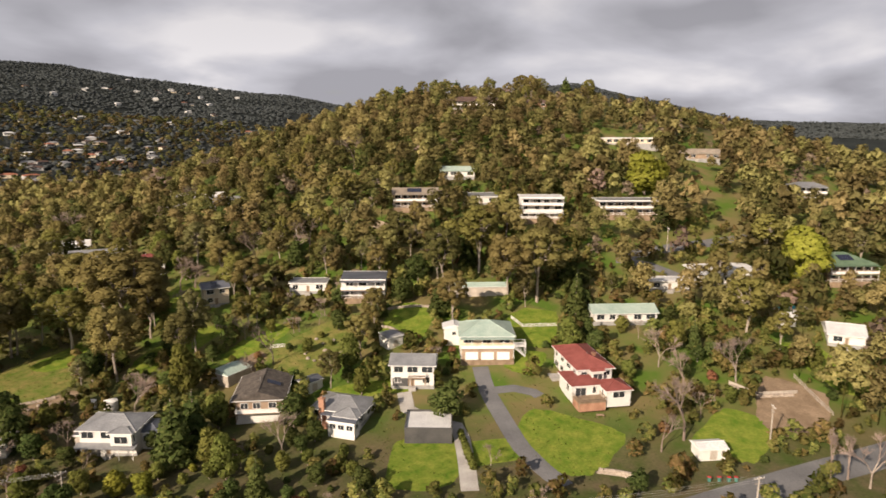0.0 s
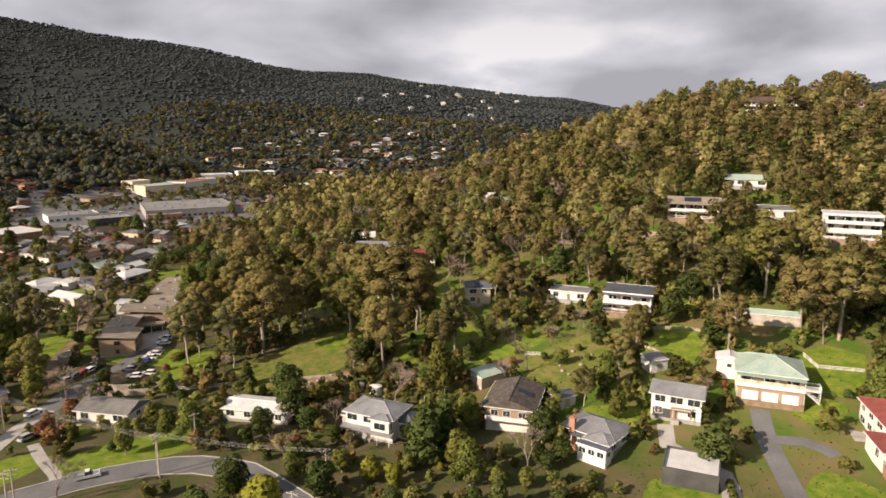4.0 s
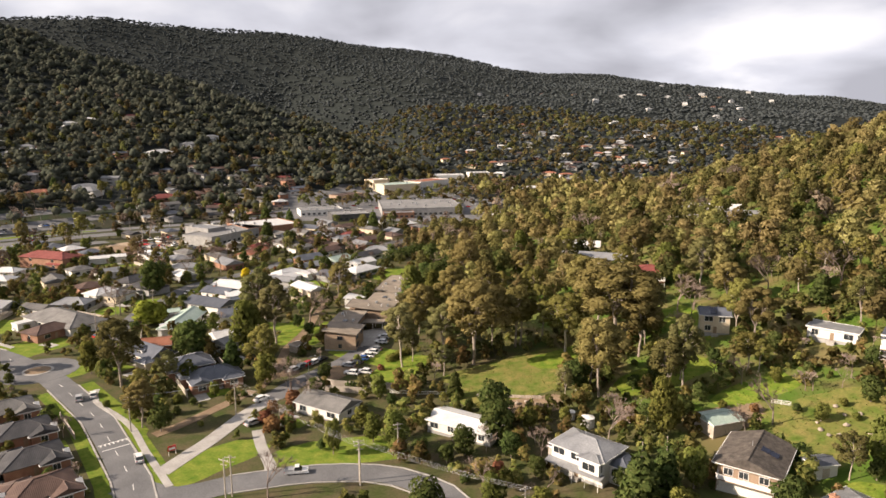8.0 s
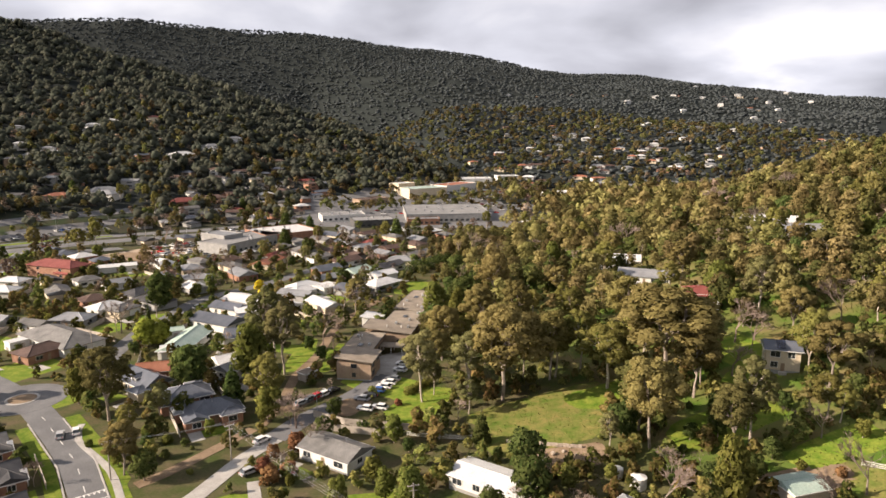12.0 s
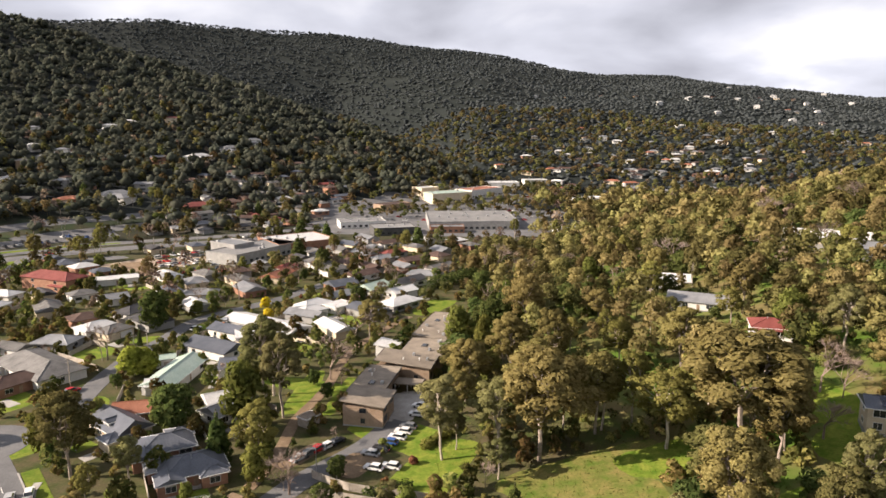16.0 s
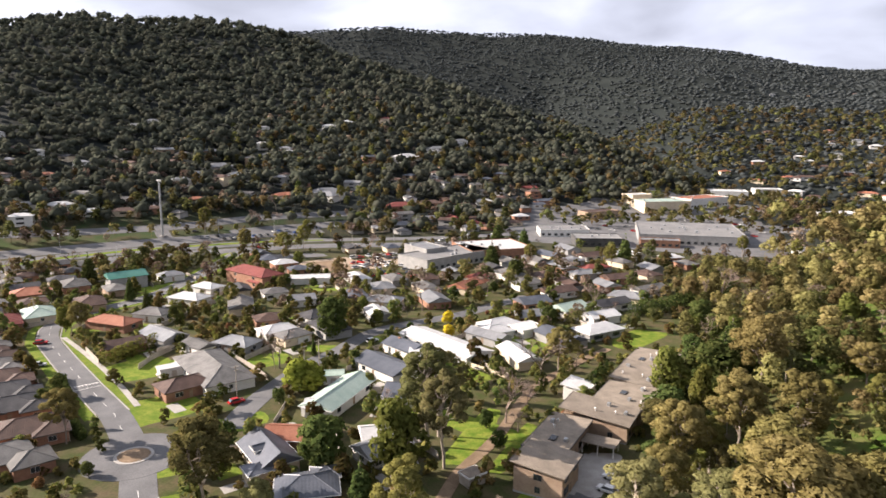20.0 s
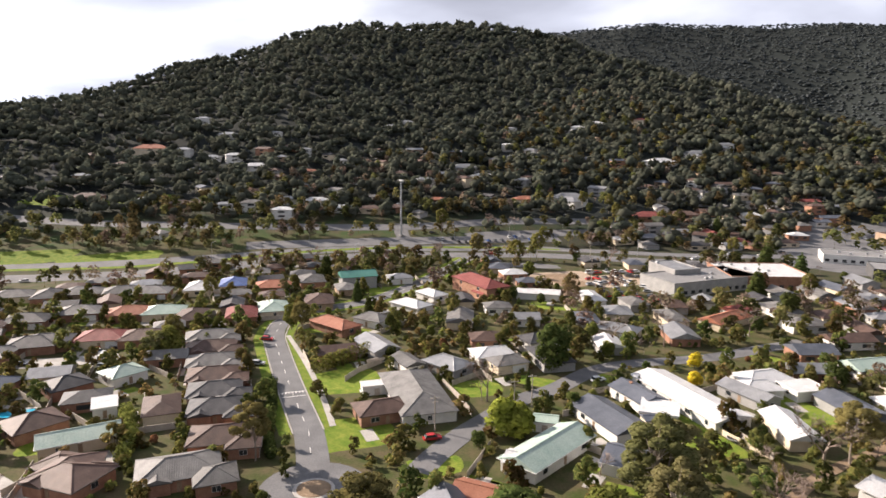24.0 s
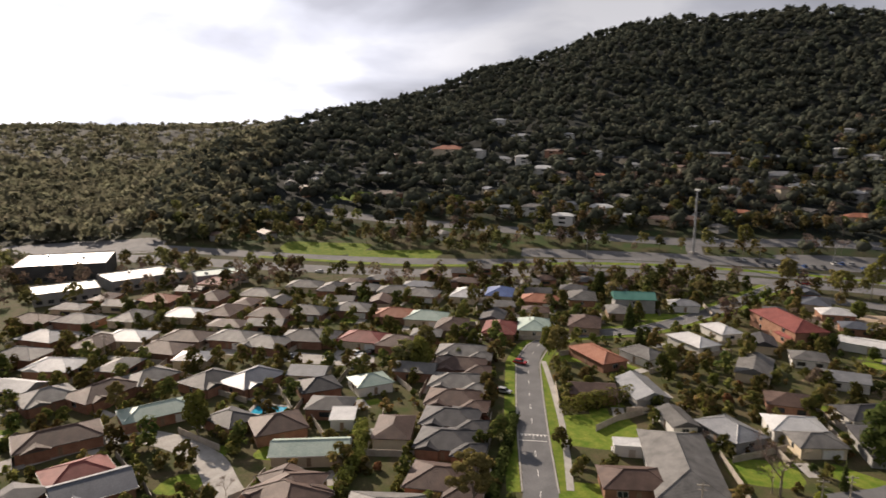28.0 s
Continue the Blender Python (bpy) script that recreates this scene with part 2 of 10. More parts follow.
M = {
    "asphalt": material("asphalt", (0.105, 0.106, 0.110), (0.160, 0.160, 0.164), 7, 0.3, 0.9, 0.2, vary=0.0, space="World"),
    "concrete": material("concrete", (0.29, 0.275, 0.255), (0.40, 0.385, 0.36), 3, 0.2, 0.9, 0.2, space="World", vary=0.06),
    "gravel": material("gravel", (0.26, 0.20, 0.14), (0.38, 0.30, 0.22), 3, 0.25, 0.95, 0.5, space="World", vary=0.06),
    "lawn": material("lawn", (0.084, 0.150, 0.014), (0.196, 0.226, 0.036), 2.6, 0.55, 0.95, 0.6, space="World", vary=0.12, spec=0.1),
    "dry_grass": material("dry_grass", (0.084, 0.130, 0.020), (0.198, 0.170, 0.056), 3.4, 0.55, 0.95, 0.6, space="World", vary=0.1, spec=0.1),
    "soil": material("soil", (0.16, 0.115, 0.075), (0.27, 0.20, 0.135), 4, 0.4, 0.95, 0.6, space="World", vary=0.08, spec=0.1),
    "paint_line": material("paint_line", (0.62, 0.62, 0.60), (0.75, 0.75, 0.72), 2, 0.2, 0.7, 0.0, space="World", vary=0.03),
    "white_wall": material("white_wall", (0.58, 0.57, 0.54), (0.68, 0.67, 0.63), 3, 0.1, 0.7, 0.1, vary=0.06),
    "cream_wall": material("cream_wall", (0.55, 0.46, 0.33), (0.66, 0.57, 0.42), 3, 0.1, 0.75, 0.1, vary=0.1),
    "brick_wall": material("brick_wall", (0.24, 0.12, 0.075), (0.36, 0.20, 0.13), 1.5, 0.09, 0.9, 0.3, vary=0.18),
    "tan_brick": material("tan_brick", (0.29, 0.205, 0.14), (0.39, 0.29, 0.205), 1.5, 0.09, 0.9, 0.3, vary=0.12),
    "grey_wall": material("grey_wall", (0.24, 0.24, 0.235), (0.34, 0.335, 0.32), 3, 0.1, 0.8, 0.1, vary=0.12),
    "dark_wall": material("dark_wall", (0.05, 0.05, 0.052), (0.09, 0.088, 0.085), 3, 0.1, 0.7, 0.1, vary=0.1),
    "timber": material("timber", (0.20, 0.14, 0.09), (0.33, 0.24, 0.16), 1.5, 0.08, 0.85, 0.2, vary=0.15),
    "grey_timber": material("grey_timber", (0.33, 0.29, 0.24), (0.46, 0.41, 0.35), 1.5, 0.08, 0.85, 0.2, vary=0.12),
    "tile_brown": material("tile_brown", (0.070, 0.044, 0.036), (0.122, 0.080, 0.064), 2.5, 0.22, 0.6, 0.5, vary=0.22, ribs=0.33, spec=0.22),
    "tile_dark": material("tile_dark", (0.042, 0.042, 0.046), (0.080, 0.078, 0.080), 2.5, 0.22, 0.6, 0.5, vary=0.2, ribs=0.33, spec=0.22),
    "tile_old": material("tile_old", (0.052, 0.045, 0.040), (0.130, 0.112, 0.095), 1.2, 0.5, 0.8, 0.9, vary=0.1, ribs=0.5, spec=0.2),
    "tile_grey": material("tile_grey", (0.105, 0.102, 0.098), (0.185, 0.18, 0.172), 2.5, 0.22, 0.6, 0.5, vary=0.2, ribs=0.33, spec=0.22),
    "tile_red": material("tile_red", (0.175, 0.050, 0.042), (0.255, 0.080, 0.068), 2.5, 0.22, 0.6, 0.5, vary=0.15, ribs=0.33, spec=0.2),
    "tile_orange": material("tile_orange", (0.27, 0.105, 0.062), (0.36, 0.16, 0.10), 2.5, 0.22, 0.6, 0.5, vary=0.15, ribs=0.33, spec=0.2),
    "roof_white": material("roof_white", (0.50, 0.50, 0.50), (0.64, 0.64, 0.63), 3, 0.3, 0.45, 0.25, vary=0.06, ribs=0.76),
    "roof_grey": material("roof_grey", (0.19, 0.195, 0.205), (0.29, 0.295, 0.30), 3, 0.3, 0.42, 0.25, metal=0.25, vary=0.15, ribs=0.76),
    "roof_slate": material("roof_slate", (0.075, 0.085, 0.105), (0.125, 0.135, 0.16), 3, 0.3, 0.45, 0.25, metal=0.15, vary=0.15, ribs=0.76),
    "roof_green": material("roof_green", (0.28, 0.37, 0.32), (0.38, 0.46, 0.40), 3, 0.3, 0.5, 0.25, vary=0.1, ribs=0.76),
    "roof_jade": material("roof_jade", (0.045, 0.16, 0.13), (0.08, 0.22, 0.18), 3, 0.3, 0.5, 0.25, vary=0.1, ribs=0.76),
    "roof_moss": material("roof_moss", (0.085, 0.14, 0.085), (0.13, 0.19, 0.12), 3, 0.3, 0.5, 0.25, vary=0.1, ribs=0.76),
    "roof_blue": material("roof_blue", (0.06, 0.10, 0.26), (0.10, 0.16, 0.36), 3, 0.3, 0.5, 0.25, vary=0.1, ribs=0.76),
    "roof_tan": material("roof_tan", (0.19, 0.16, 0.125), (0.29, 0.245, 0.195), 3, 0.3, 0.85, 0.25, vary=0.1),
    "roof_bitumen": material("roof_bitumen", (0.165, 0.165, 0.17), (0.25, 0.248, 0.24), 9, 0.6, 0.85, 0.2, vary=0.1),
    "trim": material("trim", (0.70, 0.69, 0.66), (0.80, 0.79, 0.76), 1, 0.1, 0.6, 0.0, vary=0.05),
    "dark_trim": material("dark_trim", (0.07, 0.065, 0.06), (0.11, 0.10, 0.09), 1, 0.1, 0.6, 0.0, vary=0.1),
    "glass": material("glass", (0.02, 0.025, 0.03), (0.045, 0.05, 0.055), 1.2, 0.4, 0.08, 0.0, vary=0.2, spec=0.8),
    "solar": material("solar", (0.012, 0.016, 0.035), (0.02, 0.026, 0.05), 1.0, 0.3, 0.12, 0.0, vary=0.1, spec=0.7),
    "bark": material("bark", (0.20, 0.155, 0.12), (0.36, 0.31, 0.26), 0.9, 0.15, 0.9, 0.4, vary=0.2),
    "pale_bark": material("pale_bark", (0.30, 0.25, 0.20), (0.44, 0.38, 0.31), 0.9, 0.15, 0.85, 0.3, vary=0.15),
    "twig": material("twig", (0.17, 0.125, 0.10), (0.30, 0.235, 0.195), 1.5, 0.3, 0.9, 0.0, vary=0.25),
    "rubber": material("rubber", (0.02, 0.02, 0.02), (0.035, 0.035, 0.035), 0.5, 0.05, 0.85, 0.0),
    "steel": material("steel", (0.40, 0.41, 0.42), (0.52, 0.53, 0.54), 1, 0.1, 0.45, 0.0, metal=0.6),
    "pool_water": material("pool_water", (0.03, 0.33, 0.52), (0.05, 0.42, 0.62), 1.5, 0.4, 0.06, 0.2, vary=0.05, spec=0.6),
    "rock": material("rock", (0.24, 0.20, 0.16), (0.40, 0.34, 0.28), 0.8, 0.12, 0.95, 0.6, vary=0.25),
    "wire": material("wire", (0.28, 0.28, 0.28), (0.42, 0.42, 0.41), 2, 0.3, 0.6, 0.0),
    "sign_red": material("sign_red", (0.42, 0.03, 0.03), (0.52, 0.05, 0.05), 1, 0.1, 0.5, 0.0),
}
for paint, c in {"car_white": (0.75, 0.75, 0.74), "car_silver": (0.42, 0.43, 0.44), "car_black": (0.02, 0.02, 0.022), "car_red": (0.42, 0.02, 0.02),
                 "car_blue": (0.04, 0.10, 0.30), "car_grey": (0.13, 0.135, 0.14)}.items():
    M[paint] = material(paint, tuple(v * 0.92 for v in c), c, 1.5, 0.4, 0.25, 0.0, vary=0.05, spec=0.6)
LEAF = {
    "olive": leaf_material("leaf_olive", (0.146, 0.140, 0.038), (0.228, 0.210, 0.066), hue_span=0.012),
    "brown_gum": leaf_material("leaf_brown_gum", (0.154, 0.132, 0.044), (0.236, 0.200, 0.078), hue_span=0.012),
    "grey_gum": leaf_material("leaf_grey_gum", (0.150, 0.150, 0.058), (0.218, 0.210, 0.088)),
    "dark_olive": leaf_material("leaf_dark_olive", (0.080, 0.080, 0.028), (0.165, 0.146, 0.056)),
    "deep": leaf_material("leaf_deep", (0.050, 0.074, 0.021), (0.112, 0.132, 0.042)),
    "green": leaf_material("leaf_green", (0.102, 0.118, 0.026), (0.184, 0.190, 0.052)),
    "bright": leaf_material("leaf_bright", (0.17, 0.19, 0.026), (0.27, 0.28, 0.052)),
    "yellow": leaf_material("leaf_yellow", (0.46, 0.34, 0.02), (0.65, 0.50, 0.04)),
    "rust": leaf_material("leaf_rust", (0.17, 0.085, 0.042), (0.27, 0.140, 0.075)),
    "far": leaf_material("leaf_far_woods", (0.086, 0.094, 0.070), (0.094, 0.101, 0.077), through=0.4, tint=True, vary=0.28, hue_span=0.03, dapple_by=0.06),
    "bare_crown": leaf_material("bare_winter_crowns", (0.150, 0.112, 0.082), (0.270, 0.205, 0.155), through=0.2, tint=True, vary=0.35, hue_span=0.02),
    # plain: leaf colour paled to stand in for bright haze over the flats
    "plain": leaf_material("leaf_plain_hazed", (0.120, 0.122, 0.080), (0.220, 0.210, 0.140), through=0.5, tint=True, vary=0.3, dapple_by=0.15),
    "scrub": leaf_material("leaf_scrub", (0.096, 0.110, 0.027), (0.240, 0.198, 0.070), through=0.45, tint=True, vary=0.5, hue_span=0.05, fine=3.0),
    # range: blue-grey distance haze is mixed into this leaf colour
    "range": leaf_material("leaf_range_hazed", (0.063, 0.072, 0.073), (0.067, 0.076, 0.077), through=0.15, tint=True, vary=0.12, dapple_by=0.06),
    "knoll": leaf_material("leaf_knoll_woods", (0.148, 0.130, 0.047), (0.248, 0.214, 0.088), tint=True, vary=0.5, hue_span=0.026, fine=2.0),
    "yard": leaf_material("leaf_yard_trees", (0.072, 0.094, 0.025), (0.196, 0.172, 0.058), through=0.48, tint=True, vary=0.45, hue_span=0.055, fine=3.0),
    "tuft": leaf_material("grass_tufts", (0.080, 0.136, 0.018), (0.205, 0.195, 0.055), tint=True, vary=0.35, hue_span=0.03),
    "under": leaf_material("leaf_understorey", (0.058, 0.066, 0.022), (0.138, 0.124, 0.044), tint=True, vary=0.45, hue_span=0.035, fine=3.0),
    "town": leaf_material("leaf_town_trees", (0.076, 0.080, 0.028), (0.182, 0.156, 0.066), through=0.48, tint=True, vary=0.5, hue_span=0.05, fine=2.5),
}


def land_material():
    """Grass and mulch in the valley, leaf litter and scrub under the woods of the ranges, darkened to match shaded
    crowns.
    """
    m = material("land", (0.050, 0.068, 0.018), (0.108, 0.086, 0.050), 5, 0.6, 0.95, 0.6, vary=0.0, spec=0.1, space="World")
    nt = m.node_tree
    b = nt.nodes["Principled BSDF"]
    feed = b.inputs["Base Color"].links[0].from_socket
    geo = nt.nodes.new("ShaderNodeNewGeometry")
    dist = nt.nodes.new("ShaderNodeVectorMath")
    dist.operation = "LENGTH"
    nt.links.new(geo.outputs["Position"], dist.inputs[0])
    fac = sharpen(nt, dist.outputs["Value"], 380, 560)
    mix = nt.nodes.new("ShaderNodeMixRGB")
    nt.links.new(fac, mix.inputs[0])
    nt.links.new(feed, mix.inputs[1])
    litter = nt.nodes.new("ShaderNodeTexNoise")
    litter.inputs["Scale"].default_value, litter.inputs["Detail"].default_value = 0.02, 6
    nt.links.new(geo.outputs["Position"], litter.inputs["Vector"])
    # rank green grass on the hillside above the valley floor
    height = nt.nodes.new("ShaderNodeSeparateXYZ")
    nt.links.new(geo.outputs["Position"], height.inputs[0])
    rank = nt.nodes.new("ShaderNodeTexNoise")
    rank.inputs["Scale"].default_value, rank.inputs["Detail"].default_value = 0.09, 5
    nt.links.new(geo.outputs["Position"], rank.inputs["Vector"])
    grass = ramp_mix(nt, sharpen(nt, rank.outputs["Fac"], 0.38, 0.62), (0.074, 0.128, 0.018), (0.160, 0.132, 0.056))
    up = nt.nodes.new("ShaderNodeMixRGB")
    nt.links.new(sharpen(nt, height.outputs["Z"], 2.5, 6.0), up.inputs[0])
    nt.links.new(feed, up.inputs[1])
    nt.links.new(grass.outputs[0], up.inputs[2])
    nt.links.new(up.outputs[0], mix.inputs[1])
    # leaf litter, with the crowns' shade painted in as a darker colour
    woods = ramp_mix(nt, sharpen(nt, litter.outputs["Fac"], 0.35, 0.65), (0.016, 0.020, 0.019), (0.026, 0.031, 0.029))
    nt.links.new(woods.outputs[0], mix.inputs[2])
    nt.links.new(mix.outputs[0], b.inputs["Base Color"])
    return m


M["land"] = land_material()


# ---- lie of the land ----
def smooth(a, b, v):
    """0 below a, 1 above b, an even S between."""
    s = np.clip((np.asarray(v, float) - a) / (b - a), 0, 1)
    return s * s * (3 - 2 * s)


# Crests of the ranges round the valley: bearing to the left of north, then rise over the valley's eye level in degrees.
WEST_RANGE = np.array([(-5, -3.0), (10, -1.0), (15, 0.6), (19, 2.2), (22, 3.5), (26, 4.8), (29, 5.6), (33, 6.6), (37, 7.4), (41, 7.9),
                       (46, 7.9), (50, 7.7), (54, 7.0), (57, 5.9), (61, 4.8), (65, 3.5), (69, 2.4), (72, 1.5), (76, 0.4), (80, -0.8), (90, -3.0)])
NORTH_RANGE = np.array([(-90, -0.8), (-74, -0.6), (-66, -0.4), (-62, 0.5), (-57, 1.8), (-53, 2.5), (-49, 2.2), (-44, 1.0), (-36, 0.7), (-33, 0.9),
                        (-29, 1.5), (-25, 2.0), (-21, 2.5), (-17, 3.0), (-13, 3.5), (-8, 3.9), (-4, 4.5), (0, 5.1), (5, 5.8), (10, 6.4),
                        (16, 6.8), (20, 7.0), (28, 7.3), (36, 7.0), (50, 4.0), (70, 0.0), (90, -0.6)])


def ground(x, y):
    """Height of the land at a place, or at arrays of places."""
    x, y = np.asarray(x, float), np.asarray(y, float)
    r, bearing = np.hypot(x, y), np.degrees(np.arctan2(-x, y))
    west, north = np.interp(bearing, *WEST_RANGE.T) - 0.45, np.interp(bearing, *NORTH_RANGE.T) + 0.25 * smooth(-5, 8, bearing)
    # the mountain over the highway
    far = np.interp(bearing, [5, 20, 30, 45, 60, 70, 80], [820, 980, 1120, 1250, 1150, 950, 760])
    near = np.interp(bearing, [0, 20, 45, 60, 80], [640, 520, 430, 400, 420])
    top = np.maximum(75 + far * np.tan(np.radians(west)), 0) * smooth(-2, 12, bearing) * (1 - smooth(80, 90, bearing))
    s = np.clip((r - near) / (far - near), 0, 1)
    over = np.clip((r - far) / 900, 0, 1)
    h = top * (s ** 1.35) * (1 - 0.6 * smooth(0, 1, over))
    # the long range behind the town
    top = np.maximum(75 + 2200 * np.tan(np.radians(north)), 20)
    foot = np.interp(bearing, [-20, 2, 14], [760, 820, 1350])
    s = np.clip((r - foot) / (2200 - foot), 0, 1)
    h = np.maximum(h, top * (s ** 0.85) * (1 - 0.5 * smooth(2250, 4500, r)))
    # open country to the south-west and behind the camera
    h = np.where(np.abs(bearing) > 84, np.maximum(h, 30 * smooth(900, 3000, r)), h)
    # the wooded knoll on the right
    south, upper = (-(x - 390) - (y - 313)) * 0.7071, ((y - 313) - (x - 390)) * 0.7071
    d = np.hypot(south, upper * np.where(upper > 0, 1.3, 1.0))
    h = np.maximum(h, 89 * (1 - smooth(0, 480, d)))
    # folds and hummocks away from the flat
    rough = smooth(4, 60, h)
    h = h + rough * (7 * np.sin(x / 83 + 1.3 * np.sin(y / 130)) * np.sin(y / 97 + 0.8) * smooth(500, 900, r) + 1.2 * np.sin(x / 31 + y / 43) * np.sin(y / 27 - x / 61))
    return h


# ---- building blocks ----
class Geo:
    """Corners and faces of one mesh."""

    def __init__(self):
        self.v, self.f = [], []

    def box(self, cx, cy, z0, sx, sy, sz, turn=0.0):
        k, c, s = len(self.v), math.cos(radians(turn)), math.sin(radians(turn))
        for z in (z0, z0 + sz):
            for px, py in ((-1, -1), (1, -1), (1, 1), (-1, 1)):
                dx, dy = px * sx / 2, py * sy / 2
                self.v.append((cx + dx * c - dy * s, cy + dx * s + dy * c, z))
        self.f += [tuple(k + i for i in q) for q in ((3, 2, 1, 0), (4, 5, 6, 7), (0, 1, 5, 4), (1, 2, 6, 5), (2, 3, 7, 6), (3, 0, 4, 7))]
        return self

    def solid(self, below, above):
        """A closed body between two loops of the same number of corners."""
        k, n = len(self.v), len(below)
        self.v += [tuple(p) for p in below] + [tuple(p) for p in above]
        self.f += [tuple(k + i for i in range(n - 1, -1, -1)), tuple(k + n + i for i in range(n))]
        self.f += [(k + i, k + (i + 1) % n, k + n + (i + 1) % n, k + n + i) for i in range(n)]
        return self

    def tube(self, a, b, ra, rb, n=6):
        a, b = Vector(a), Vector(b)
        q = (b - a).to_track_quat("Z", "Y")
        ring = [Vector((math.cos(2 * math.pi * i / n), math.sin(2 * math.pi * i / n), 0)) for i in range(n)]
        return self.solid([a + q @ (p * ra) for p in ring], [b + q @ (p * rb) for p in ring])

    def face(self, *corners):
        k = len(self.v)
        self.v += [tuple(c) for c in corners]
        self.f.append(tuple(range(k, k + len(corners))))
        return self

    def mesh(self, name, mat):
        me = bpy.data.meshes.new(name)
        me.from_pydata(self.v, [], self.f)
        me.materials.append(mat)
        return me


def part(name, geo, mat, parent, label="", at=None):
    """One mesh object under a thing or a part; geo may be a ready mesh that several share."""
    ob = new(name, geo if isinstance(geo, bpy.types.Mesh) else geo.mesh(name, mat))
    ob.parent = parent
    if at is not None:
        ob.matrix_basis = at
    return tagged(ob, label) if label else ob


def thing(name, label, category, at, group="", kind=""):
    ob = new(name)
    ob.empty_display_size = 0.3
    ob.matrix_basis = at
    return tagged(ob, label, category, group, kind)


def sheet_mesh(name, v, f, mat, tint=None, normals=None):
    """A mesh from arrays of corners and of four-cornered or three-cornered faces; normals: the way each corner is turned, for soft crowns of leaf."""
    me = bpy.data.meshes.new(name)
    me.vertices.add(len(v))
    me.vertices.foreach_set("co", np.asarray(v, np.float32).ravel())
    n = f.shape[1]
    me.loops.add(f.size)
    me.loops.foreach_set("vertex_index", f.astype(np.int32).ravel())
    me.polygons.add(len(f))
    me.polygons.foreach_set("loop_start", np.arange(0, f.size, n, dtype=np.int32))
    me.update(calc_edges=True)
    if tint is not None:
        me.attributes.new("tint", "FLOAT", "POINT").data.foreach_set("value", np.asarray(tint, np.float32))
    if normals is not None:
        me.attributes.new("custom_normal", "FLOAT_VECTOR", "POINT").data.foreach_set("vector", np.asarray(normals, np.float32).ravel())
    me.materials.append(mat)
    return me


CLEAR = []     # open ground that stays free of trees: x, y, half sizes, turn


# ---- land ----
def graded(lo, hi, step, far, grow=1.12):
    inner = list(np.arange(lo, hi + 0.1, step))
    a, s = [lo], step
    while a[-1] > -far:
        s *= grow
        a.append(a[-1] - s)
    b, s = [hi], step
    while b[-1] < far:
        s *= grow
        b.append(b[-1] + s)
    return np.array(a[:0:-1] + inner + b[1:])


gx, gy = graded(-330, 330, 5.0, 4800, 1.055), graded(-130, 420, 5.0, 4800, 1.055)
grid_x, grid_y = np.meshgrid(gx, gy)
land_v = np.stack([grid_x.ravel(), grid_y.ravel(), ground(grid_x, grid_y).ravel()], 1)
idx = np.arange(grid_x.size).reshape(grid_x.shape)
land_f = np.stack([idx[:-1, :-1], idx[:-1, 1:], idx[1:, 1:], idx[1:, :-1]], -1).reshape(-1, 4)
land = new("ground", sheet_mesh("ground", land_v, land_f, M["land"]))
land.data.polygons.foreach_set("use_smooth", np.ones(len(land_f), bool))
tagged(land, "grassy valley floor rising to wooded hills all round", "ground", kind="structure")


def gz(x, y):
    return float(ground(x, y))


def strip(name, line, width, mat, label, category, lift=0.06, thick=0.25, step=4.0, kind="structure", clear=1.5):
    """A ribbon of road or path laid over the land along a line of places, with a real edge. width: one number or one at each place."""
    pts = [Vector((*p, 0)) for p in line]
    wid = list(width) if isinstance(width, (tuple, list)) else [width] * len(pts)
    dense, dw = [], []
    for k in range(len(pts) - 1):
        p0, p1, p2, p3 = pts[max(k - 1, 0)], pts[k], pts[k + 1], pts[min(k + 2, len(pts) - 1)]
        n = max(1, int((p2 - p1).length / step))
        for j in range(n):
            t = j / n
            dense.append(0.5 * (2 * p1 + (p2 - p0) * t + (2 * p0 - 5 * p1 + 4 * p2 - p3) * t * t + (3 * p1 - p0 - 3 * p2 + p3) * t ** 3))
            dw.append(wid[k] + (wid[k + 1] - wid[k]) * t)
    dense.append(pts[-1]), dw.append(wid[-1])
    for p, w in zip(dense, dw):
        CLEAR.append((p.x, p.y, w / 2 + clear, w / 2 + clear, 0))
    g, rows = Geo(), []
    for k, p in enumerate(dense):
        a, b = dense[max(k - 1, 0)], dense[min(k + 1, len(dense) - 1)]
        side = Vector((-(b - a).y, (b - a).x, 0)).normalized()
        rows.append([p + side * dw[k] * (j / 4 - 0.5) for j in range(5)])
    for row in rows:
        for q in row:
            g.v.append((q.x, q.y, gz(q.x, q.y) + lift))
    for row in rows:
        for q in (row[0], row[-1]):
            g.v.append((q.x, q.y, gz(q.x, q.y) + lift - thick))
    n = len(rows)
    for k in range(n - 1):
        for j in range(4):
            g.f.append((5 * k + j, 5 * k + 5 + j, 5 * k + 6 + j, 5 * k + 1 + j))
        e = 5 * n + 2 * k
        g.f.append((5 * k, e, e + 2, 5 * k + 5))
        g.f.append((5 * k + 4, 5 * k + 9, e + 3, e + 1))
    ob = new(name, g.mesh(name, M[mat]))
    return tagged(ob, label, category, kind=kind)


